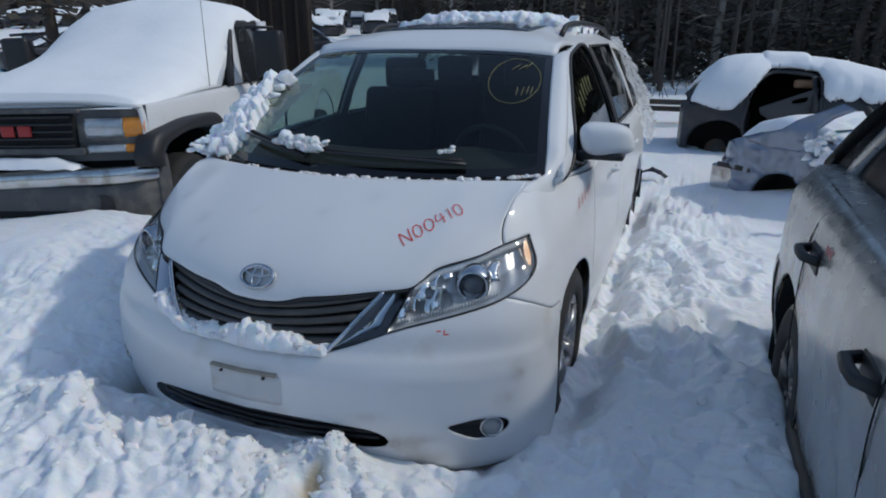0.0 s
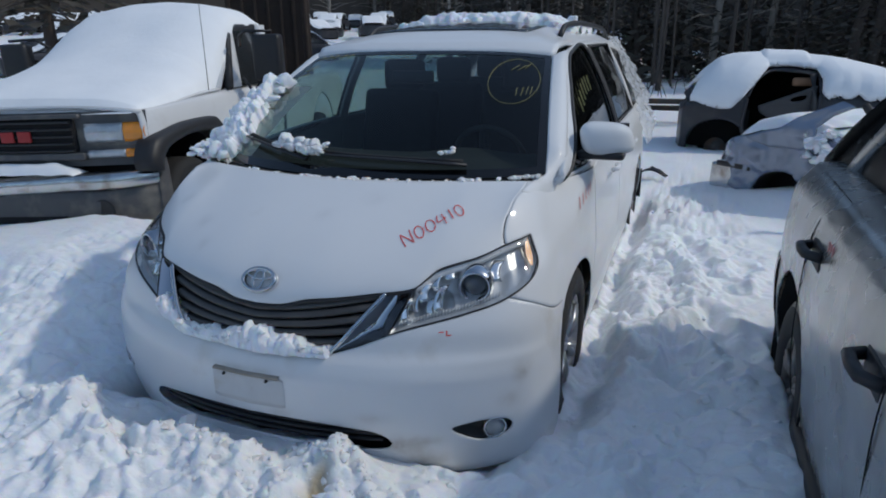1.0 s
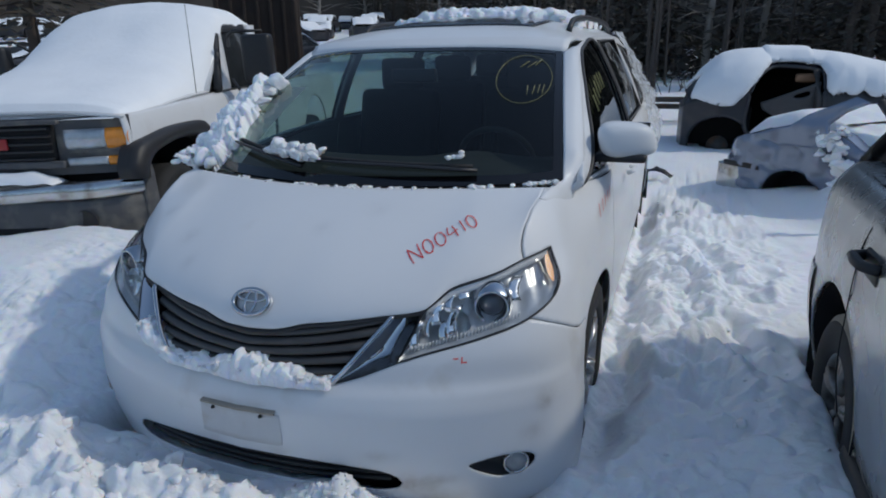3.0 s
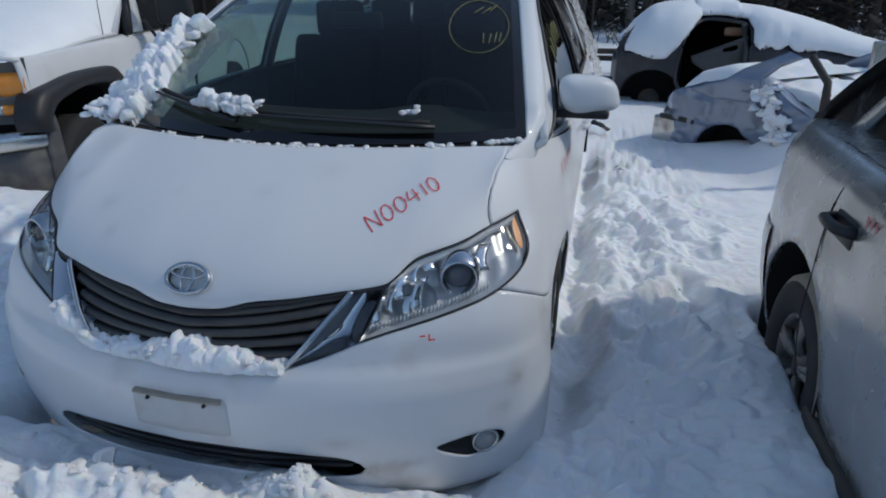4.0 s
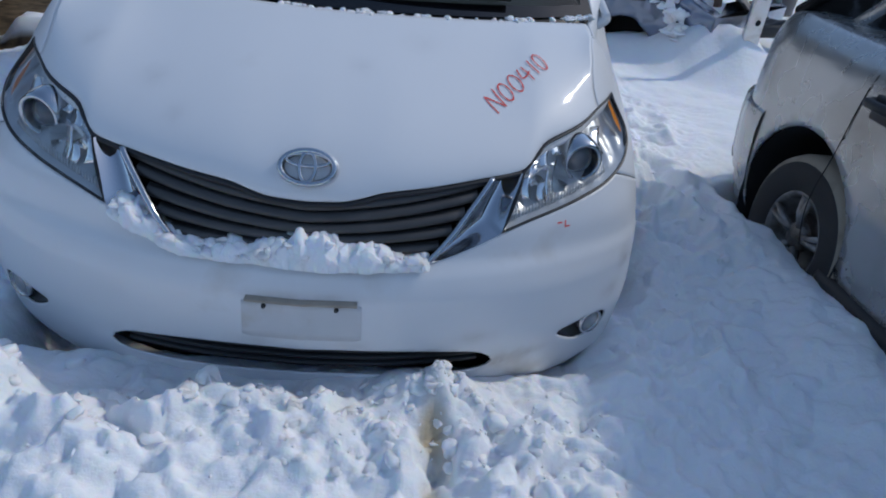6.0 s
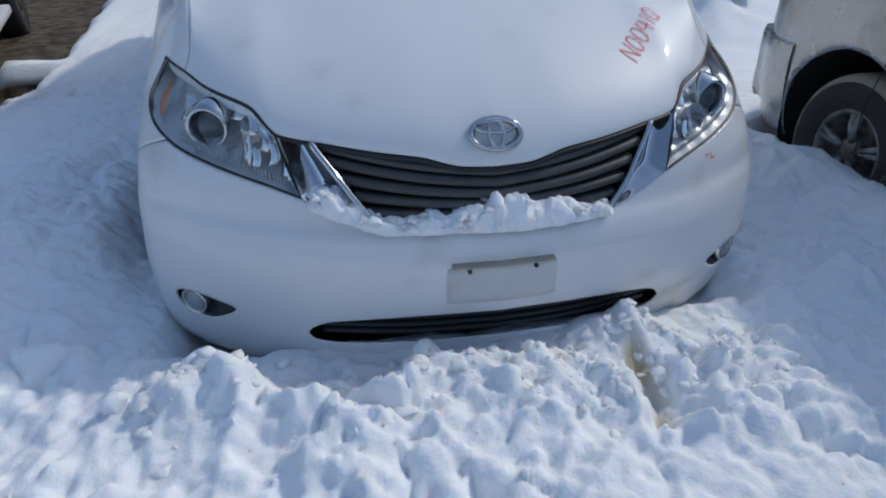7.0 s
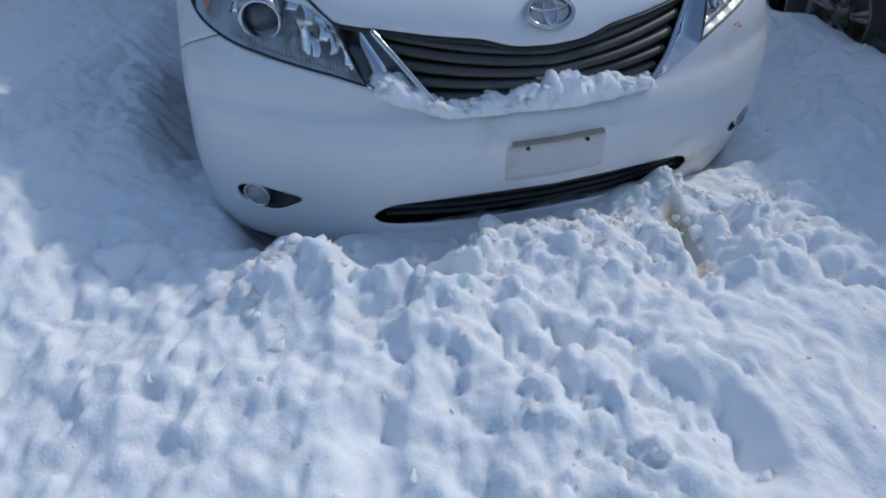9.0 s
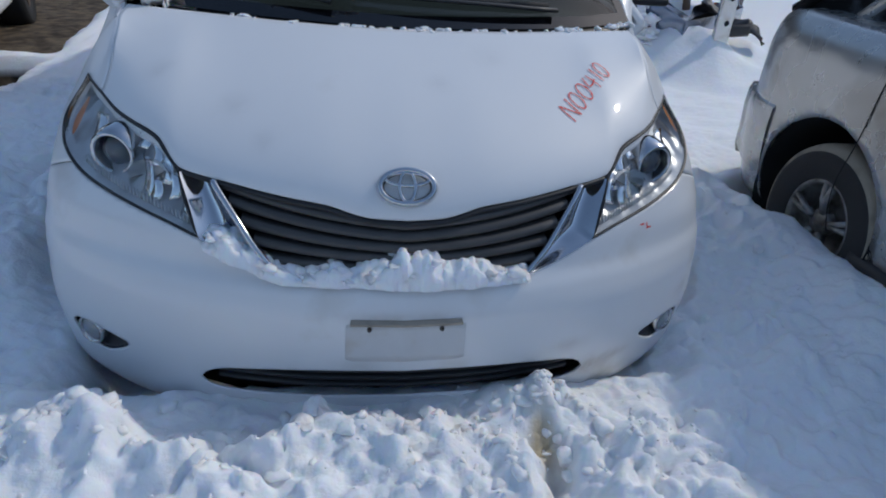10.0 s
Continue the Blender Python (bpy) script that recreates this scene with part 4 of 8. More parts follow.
# headlights
def headlight(sgn):
    m = np.array((sgn, 1, 1))
    hl = put_mesh("headlight", mesh_of("headlight", [], []), None, van, "clear halogen headlight with projector and amber end")
    u, v = np.meshgrid(np.linspace(LAMP[:, 0].min() - 0.01, LAMP[:, 0].max() + 0.01, 100), np.linspace(0.69, 0.96, 58))
    cut_sheet("lens", u, v, lambda a, b: van_place(a, b, -0.002) * m, [], LENS_CLEAR, hl, "clear plastic lens", keep=shrink(LAMP, 0.003), flip=sgn < 0).visible_shadow = False

    def bowl(a, b):
        _, _, far = nearest_on(a, b, LAMP)
        depth = 0.075 * np.clip(far / 0.045, 0, 1) ** 0.6
        P = van_place(a, b)
        P[..., 1] += depth * 0.9 + 0.003
        P[..., 0] -= depth * 0.35
        P[..., 2] += 0.004 * np.sin(a * 90) * (depth > 0.03)
        return P * m

    cut_sheet("housing", u, v, bowl, [], LAMP_GREY, hl, "grey lamp housing", keep=LAMP, flip=sgn < 0)
    # dark seal round the lens
    p = LAMP
    a, b = shrink(p, 0.0022), shrink(p, -0.001)
    sheet("seal", [van_place(a[:, 0], a[:, 1], 0.003) * m, van_place(a[:, 0], a[:, 1], -0.003) * m, van_place(b[:, 0], b[:, 1], -0.002) * m, van_place(b[:, 0], b[:, 1], 0.012) * m],
          BLACK_PLASTIC, hl, "black lamp seal", wrap=True, flip=sgn < 0)
    ax = Matrix.Translation((sgn * 0.712, 0.385, 0.826)) @ Matrix.Rotation(sgn * radians(14), 4, "Z") @ Matrix.Rotation(radians(90), 4, "X")
    part("projector_ring", lathe_bm([(0.043, 0.0), (0.045, 0.035), (0.050, 0.043), (0.057, 0.038), (0.064, 0.016), (0.068, -0.02)], 36, m=ax), CHROME, hl, "chrome projector bezel")
    part("projector", lathe_bm([(0.0005, 0.036), (0.014, 0.034), (0.027, 0.028), (0.037, 0.018), (0.043, 0.006)], 32, m=ax), DARK_GLOSS, hl, "dark projector glass")
    bx = Matrix.Translation((sgn * 0.600, 0.305, 0.785)) @ Matrix.Rotation(sgn * radians(22), 4, "Z") @ Matrix.Rotation(radians(90), 4, "X") @ Matrix.Diagonal((1.0, 0.95, 1, 1))
    bm = bmesh.new()
    prof = [(0.012, -0.03), (0.03, -0.022), (0.046, -0.005), (0.058, 0.022), (0.062, 0.04)]
    lathe_bm(prof, 18, bm, bx)
    part("reflector_bowl", bm, REFLECTOR, hl, "faceted chrome reflector", smooth=False)
    part("bulb", lathe_bm([(0.0005, 0.03), (0.008, 0.026), (0.009, -0.02)], 14, m=bx), DULL_CHROME, hl)
    # bright curved facets beside the bowl
    for k, (xc, zc, hi, wd, tilt) in enumerate(((0.540, 0.765, 0.070, 0.026, 0.5), (0.566, 0.790, 0.060, 0.024, -0.6), (0.590, 0.818, 0.055, 0.026, 0.3), (0.617, 0.845, 0.048, 0.024, -0.4), (0.640, 0.796, 0.080, 0.024, 0.55), (0.655, 0.868, 0.035, 0.028, 0.2), (0.615, 0.775, 0.05, 0.022, -0.3), (0.775, 0.86, 0.06, 0.03, -0.4))):
        g = []
        for i in np.linspace(-0.5, 0.5, 6):
            q = [van_place(van_s(xc + wd * j + 0.010 * (4 * i * i - 1), zc + hi * i), np.array(zc + hi * i), 0.020) * m for j in np.linspace(-0.5, 0.5, 4)]
            g.append([p + np.array((0, tilt * wd * j, 0)) for p, j in zip(q, np.linspace(-0.5, 0.5, 4))])
        sheet("facet", g, REFLECTOR, hl, "bright chrome facet", thick=0.002)
    # brow along the upper edge, coloured pale to imitate the sunlit lamp top
    q = spline(LAMP[40:64], 26)
    rows = []
    for d, off in ((0.006, 0.006), (0.018, 0.010), (0.032, 0.022), (0.044, 0.05)):
        rows.append(van_place(q[:, 0] - 0.2 * d, q[:, 1] - d, off) * m)
    sheet("brow", rows, LAMP_SUNLIT, hl, "lamp brow, its sunlit brightness put into the pale colour", flip=sgn > 0)
    # ribbed strip along the lower edge
    low = spline(LAMP[2:24], 34)
    for k in range(0, 33, 1):
        t = low[k]
        a0 = van_place(np.array([t[0], t[0] + 0.004]), np.array([t[1] + 0.008, t[1] + 0.024]), 0.016) * m
        part("rib", tube_bm([a0[0], a0[1]], 0.0022, 5), LAMP_GREY, hl)
    # amber turn signal in the outer end
    am = spline([(van_sy(0.535, 0.858), 0.858), (van_sy(0.575, 0.888), 0.888), (van_sy(0.604, 0.922), 0.922), (van_sy(0.615, 0.940), 0.940), (van_sy(0.588, 0.924), 0.924), (van_sy(0.545, 0.886), 0.886)], 24, True)
    if sgn < 0:
        am = am - (0.06, 0.03)
    u2, v2 = np.meshgrid(np.linspace(am[:, 0].min() - 0.004, am[:, 0].max() + 0.004, 24), np.linspace(am[:, 1].min() - 0.004, am[:, 1].max() + 0.004, 24))
    cut_sheet("turn_signal", u2, v2, lambda a, b: van_place(a, b, 0.012) * m, [], AMBER if sgn > 0 else AMBER_FADED, hl, "amber turn signal", keep=am, flip=sgn < 0)
    return hl


headlight(1)
headlight(-1)

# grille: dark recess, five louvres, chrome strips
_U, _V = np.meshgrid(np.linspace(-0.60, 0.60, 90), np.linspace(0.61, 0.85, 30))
# shade inside the grille is a near-black sheet
cut_sheet("grille_back", _U, _V, lambda a, b: van_place(a, b, 0.06), [], CAVITY_SHADE, van, "near-black sheet for the shade in the radiator opening", keep=GRILLE_ALL)
grille = put_mesh("grille", mesh_of("grille", [], []), None, van, "dark grey grille of horizontal louvres")
for _k, (_zc, _rise) in enumerate(((0.752, 0.062), (0.727, 0.058), (0.701, 0.050), (0.675, 0.040), (0.649, 0.026))):
    _lim = [x for x in np.linspace(0, 0.5, 300) if x < 0.307 + ((_zc + _rise * (x / 0.45) ** 1.5) - 0.637) / 0.185 * 0.145][-1]
    _xs = np.linspace(-_lim, _lim, 61)
    _zs = _zc + _rise * (np.abs(_xs) / 0.45) ** 1.5
    _rows = []
    for _dz, _dy in ((0.010, 0.038), (0.0105, 0.020), (0.009, 0.013), (0.002, 0.010), (-0.007, 0.013), (-0.011, 0.020), (-0.010, 0.038)):
        _q = van_place(van_s(_xs, _zs + _dz), _zs + _dz)
        _q[:, 1] += _dy
        _rows.append(_q)
    sheet("louvre", _rows, GRILLE_GREY, grille)
_line = spline(HOOD_EDGE[:, :], 40)
_line = np.vstack([_line[::-1] * (-1, 1), _line[1:]])
_rows = [van_place(_line[:, 0], _line[:, 1] - d, o) for d, o in ((0.001, 0.02), (0.002, 0.004), (0.010, 0.004), (0.012, 0.03))]
sheet("upper_edge", _rows, BLACK_PLASTIC, grille, "black seal under the hood lip")
for _sgn in (1, -1):
    _m = np.array((_sgn, 1, 1))
    _strip = put_mesh("chrome_strip", mesh_of("chrome_strip", [], []), None, van, "chrome trim beside the grille")
    _in = spline(front([(0.298, 0.634), (0.345, 0.685), (0.40, 0.755), (0.455, 0.822)]), 30)
    _ou = spline(front([(0.303, 0.633), (0.39, 0.661), (0.487, 0.699)]), 18)
    _ou = np.vstack([_ou, spline(front([(0.487, 0.699), (0.508, 0.76), (0.536, 0.828)]), 13)[1:]])
    _mid = []
    for _t in np.linspace(0, 1, 14):
        _q = _in * (1 - _t) + _ou * _t
        _p = van_place(_q[:, 0], _q[:, 1])
        _wide = np.linalg.norm(_ou - _in, axis=1)
        _p[:, 1] += np.sin(np.pi * _t) * np.minimum(_wide, 0.08) * 0.55 - 0.002
        _mid.append(_p * _m)
    # inner half coloured dark to imitate the dark reflection in the chrome
    sheet("channel", _mid[:6], DARK_GLOSS, _strip, "inner half of the chrome trough, dark reflection put in as colour", flip=_sgn < 0)
    sheet("trough", _mid[5:], CHROME, _strip, flip=_sgn < 0)
    _rib = van_place(_in[:, 0], _in[:, 1]) * _m
    part("rib", tube_bm([tuple(p + (0, -0.003, 0)) for p in _rib], 0.0085, 10), CHROME, _strip)

# emblem: plain chrome ovals, with darker rings in place of recess shadows
emblem = put_mesh("emblem", mesh_of("emblem", [], []), None, van, "oval chrome badge")
_ex, _eu = Vector((1, 0, 0)), Vector((0, 0.61, 0.79)).normalized()
_en = _eu.cross(_ex) * -1
_en = _ex.cross(_eu)
_ec = Vector((0.0, 0.1335, 0.8385)) + _en * 0.004


def oval(a, b, cy, r, n=48, lift=0.006):
    return tube_bm([_ec + _ex * (a * math.cos(k * 2 * math.pi / n)) + _eu * (cy + b * math.sin(k * 2 * math.pi / n)) + _en * lift for k in range(n)], r, 8, closed=True)


part("gap", oval(0.0705, 0.0475, 0, 0.0035, lift=-0.001), LAMP_GREY, emblem, "grey ring put in for the recess shadow round the badge")
part("outer_oval", oval(0.064, 0.041, 0, 0.0068), CHROME, emblem)
part("gap", oval(0.0575, 0.0345, 0, 0.0032, lift=0.001), GRILLE_GREY, emblem)
part("inner_oval", oval(0.019, 0.036, 0, 0.0048), CHROME, emblem)
part("cross_oval", oval(0.051, 0.0155, 0.018, 0.0045), CHROME, emblem)

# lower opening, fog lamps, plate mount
# near-black sheet gives the intake its shade by colour
cut_sheet("intake_back", *np.meshgrid(np.linspace(-0.56, 0.56, 60), np.linspace(0.27, 0.41, 14)), lambda a, b: van_place(a, b, 0.05), [], CAVITY_SHADE, van, "dark lower air opening", keep=shrink(INTAKE, -0.006))
for _z in (0.318, 0.345, 0.372):
    _xs = np.linspace(-0.47, 0.47, 41)
    _rows = []
    for _dz, _dy in ((0.006, 0.045), (0.006, 0.022), (-0.004, 0.018), (-0.006, 0.045)):
        _q = van_place(van_s(_xs, np.full(41, _z + _dz)), np.full(41, _z + _dz))
        _q[:, 1] += _dy
        _rows.append(_q)
    sheet("intake_slat", _rows, BLACK_PLASTIC, van)
for _sgn in (1, -1):
    _m = np.array((_sgn, 1, 1))
    _fog = put_mesh("fog_light", mesh_of("fog_light", [], []), None, van, "round fog light in a black bezel")
    _u, _v = np.meshgrid(np.linspace(FOG[:, 0].min() - 0.01, FOG[:, 0].max() + 0.01, 50), np.linspace(0.30, 0.405, 24))

    def _bezel(a, b, m=_m):
        _, _, far = nearest_on(a, b, FOG)
        P = van_place(a, b)
        P[..., 1] += 0.004 + 0.035 * np.clip(far / 0.02, 0, 1)
        return P * m

    cut_sheet("bezel", _u, _v, _bezel, [], BLACK_PLASTIC, _fog, "black plastic bezel", keep=shrink(FOG, -0.004), flip=_sgn < 0)
    _fp = van_place(van_s(0.804, 0.352), np.array(0.352))
    _fm = Matrix.Translation((_sgn * (float(_fp[0]) - 0.004), float(_fp[1]) + 0.012, 0.352)) @ Matrix.Rotation(_sgn * radians(30), 4, "Z") @ Matrix.Rotation(radians(90), 4, "X")
    part("lamp_ring", lathe_bm([(0.034, 0.0), (0.037, 0.012), (0.042, 0.008), (0.044, -0.02)], 30, m=_fm), DULL_CHROME, _fog, "chrome ring")
    part("lamp_glass", lathe_bm([(0.0005, 0.014), (0.015, 0.0125), (0.028, 0.008), (0.035, 0.002)], 30, m=_fm), FOG_GLASS, _fog, "cloudy glass")
_pl = put_mesh("plate_mount", mesh_of("plate_mount", [], []), None, van, "empty, dirty number plate mount")
_pu = np.linspace(-0.147, 0.152, 30)
_corner = np.minimum(np.minimum(_pu - _pu[0], _pu[-1] - _pu) / 0.02, 1)
_rows = [van_place(_pu, 0.424 + _t * 0.118 - 0.006 * (1 - _corner) * (2 * _t - 1), -0.0018 if 0 < _t < 1 else 0.004) for _t in (0, 0.02, 0.2, 0.4, 0.6, 0.8, 0.98, 1)]
sheet("pad", _rows, GRIME, _pl, "grimy worn pad")
_lip = np.linspace(-0.135, 0.14, 24)
_rows = [van_place(_lip, np.full(24, z), o) for z, o in ((0.538, -0.003), (0.540, -0.014), (0.546, -0.014), (0.550, 0.0))]
sheet("lip", _rows, BROWN_LINE, _pl, "brown grime line")
for _x in (-0.088, 0.088):
    part("bolt", lathe_bm([(0.0005, 0.006), (0.004, 0.006), (0.0055, 0.003), (0.006, -0.002)], 12, m=Matrix.Translation((_x, -0.004, 0.528)) @ Matrix.Rotation(radians(90), 4, "X")), STEEL_DARK, _pl, "rusty bolt")

# red mark on the bumper and on the fender: plain bars
for _at, _wd, _ht in (((0.648, 0.709), 0.016, 0.004), ((0.664, 0.704), 0.004, 0.018), ((0.672, 0.698), 0.014, 0.004)):
    _q = np.linspace(-0.5, 0.5, 4)
    _su, _sv = np.meshgrid(van_s(_at[0], _at[1]) + _q * _wd, _at[1] + _q * _ht)
    sheet("marker_bar", van_place(_su, _sv, -0.0035), RED_MARK, van, "red marker stroke")
for _k in range(5):
    _sv, _su = np.meshgrid(0.955 + 0.010 * _k + np.linspace(0, 0.042, 4), van_sy(1.08 + 0.038 * _k, 0.98) + np.linspace(0, 0.010, 3))
    _su = _su + (_sv - 0.98) * 0.35
    sheet("marker_bar", van_place(_su, _sv, -0.004), FAINT_RED, van, "red marker stroke")

# windshield, cowl, wipers
_lo = np.array([(0, 0.715, 1.098), (0.33, 0.75, 1.102), (0.62, 0.845, 1.106), (0.825, 0.955, 1.114)])
_hi = np.array([(0, 1.615, 1.596), (0.25, 1.63, 1.594), (0.48, 1.665, 1.586), (0.672, 1.725, 1.568)])
WL, WH = (spline(np.vstack([q[::-1] * (-1, 1, 1), q[1:]]), 59) for q in (_lo, _hi))


def shield_place(U, T, lift=0.0):
    q = (np.asarray(U, float) + 1) / 2 * (len(WL) - 1)
    i = np.arange(len(WL))
    A = np.stack([np.interp(q, i, WL[:, k]) for k in range(3)], -1)
    B = np.stack([np.interp(q, i, WH[:, k]) for k in range(3)], -1)
    P = A + (B - A) * np.asarray(T)[..., None]
    up = np.sin(np.pi * np.clip(T, 0, 1)) * 0.03 + lift
    P[..., 1] -= up * 0.48
    P[..., 2] += up * 0.87
    return P


_U, _V = np.meshgrid(np.linspace(-1, 1, 41), np.linspace(0, 1, 24))
shield = sheet("windshield", shield_place(_U, _V), WINDSHIELD, van, "tinted windshield with yellow marker scribbles", flip=True)
shield.visible_shadow = False
for _t0, _t1 in ((0.0, 0.05), (0.965, 1.0)):
    _U, _V = np.meshgrid(np.linspace(-1, 1, 41), np.linspace(_t0, _t1, 4))
    sheet("glass_border", shield_place(_U, _V, 0.002), FRIT, van, "black glass border", flip=True)
for _sgn in (1, -1):
    _U, _V = np.meshgrid(np.linspace(0.955, 1.0, 4) * _sgn, np.linspace(0, 1, 24))
    sheet("glass_border", shield_place(_U, _V, 0.002), FRIT, van, "", flip=True)
_rows = [HC + (0, 0.006, -0.012), HC * (1, 1, 0) + (0, 0.03, 1.075), (HC + WL[np.linspace(0, len(WL) - 1, len(HC)).astype(int)]) / 2 + (0, 0.012, -0.012), WL[np.linspace(0, len(WL) - 1, len(HC)).astype(int)] + (0, 0.0, -0.004)]
sheet("cowl", _rows, COWL_BLACK, van, "black plastic cowl", flip=False)
for _a, _b in (((0.62, 0.055), (-0.28, 0.10)), ((-0.22, 0.06), (-0.86, 0.16))):
    _p = [Vector(shield_place(np.array(_a[0] + (_b[0] - _a[0]) * t), np.array(_a[1] + (_b[1] - _a[1]) * t), 0.022 + 0.012 * math.sin(math.pi * t))) for t in np.linspace(0, 1, 12)]
    _wp = put_mesh("wiper", mesh_of("wiper", [], []), None, van, "black wiper arm and blade at rest")
    part("arm", tube_bm(_p, [0.016 - 0.0008 * k for k in range(12)], 7, flat=0.5), BLACK_PLASTIC, _wp)
    _p = [Vector(shield_place(np.array(_a[0] + (_b[0] - _a[0]) * t + 0.02), np.array(_a[1] + (_b[1] - _a[1]) * t + 0.03), 0.012)) for t in np.linspace(0.05, 1.12, 12)]
    part("blade", tube_bm(_p, 0.010, 6), RUBBER, _wp)
# marker scribbles on the glass: an oval and plain bars
_n = 44
part("marker_oval", tube_bm([Vector(shield_place(np.array(0.775 + 0.165 * math.cos(2 * math.pi * k / _n)), np.array(0.705 + 0.215 * math.sin(2 * math.pi * k / _n)), 0.004)) for k in range(_n)], 0.0014, 5, closed=True), YELLOW_MARK, van, "yellow marker oval")
for _u, _t, _du, _dt in ((0.74, 0.80, 0.05, 0.06), (0.785, 0.80, 0.05, 0.06), (0.83, 0.82, 0.04, 0.07), (0.80, 0.56, 0.0, 0.07), (0.83, 0.56, 0.01, 0.07), (0.86, 0.57, 0.01, 0.07), (0.885, 0.57, 0.01, 0.07),
                        (-0.92, 0.93, 0.05, 0.04), (-0.84, 0.93, 0.05, 0.04), (-0.76, 0.93, 0.04, 0.04), (-0.68, 0.93, 0.05, 0.04), (-0.60, 0.93, 0.04, 0.04),
                        (-0.90, 0.78, 0.08, 0.07), (-0.92, 0.70, 0.10, 0.05), (-0.93, 0.34, 0.12, 0.01), (-0.92, 0.39, 0.12, 0.01)):
    part("marker_bar", tube_bm([Vector(shield_place(np.array(_u + _du * t), np.array(_t + _dt * t), 0.004)) for t in (0, 0.5, 1)], 0.0018, 5), YELLOW_MARK, van, "yellow marker stroke")

# roof, pillars, side glass
ROOF_Y = np.linspace(0, 1, 40)


def roof_place(U, T):
    q = (np.asarray(U, float) + 1) / 2 * (len(WH) - 1)
    i = np.arange(len(WH))
    A = np.stack([np.interp(q, i, WH[:, k]) for k in range(3)], -1)
    T = np.asarray(T, float)
    y = A[..., 1] + 0.004 + (4.80 - A[..., 1]) * T
    crown = curve_at(y, [1.55, 1.75, 2.05, 2.6, 3.4, 4.3, 4.9], [1.597, 1.650, 1.716, 1.772, 1.785, 1.762, 1.69])
    w = curve_at(y, [1.5, 1.9, 2.6, 4.0, 4.9], [0.675, 0.70, 0.715, 0.70, 0.64])
    x = A[..., 0] / 0.672 * w
    z = crown - (0.105 * np.abs(U) ** 2.6 + 0.03 * np.abs(U) ** 8) * (0.30 + 0.70 * smooth01(y, 1.72, 2.4))
    blend = np.clip(T / 0.02, 0, 1)
    z = A[..., 2] * (1 - blend) + z * blend
    return np.stack([x, y, z], -1)


_U, _V = np.meshgrid(np.linspace(-1, 1, 41), np.r_[np.linspace(0, 0.08, 8), np.linspace(0.1, 1, 40)])
sheet("roof", roof_place(_U, _V), PAINT_WHITE, van, "white roof", flip=True, thick=0.02)
_U, _V = np.meshgrid(np.linspace(-0.66, 0.66, 31), np.linspace(0.115, 0.27, 12))
_P = roof_place(_U, _V)
_P[..., 2] += 0.007
sheet("sunroof", _P, DARK_GLASS, van, "dark glass sunroof", flip=True, thick=0.02)
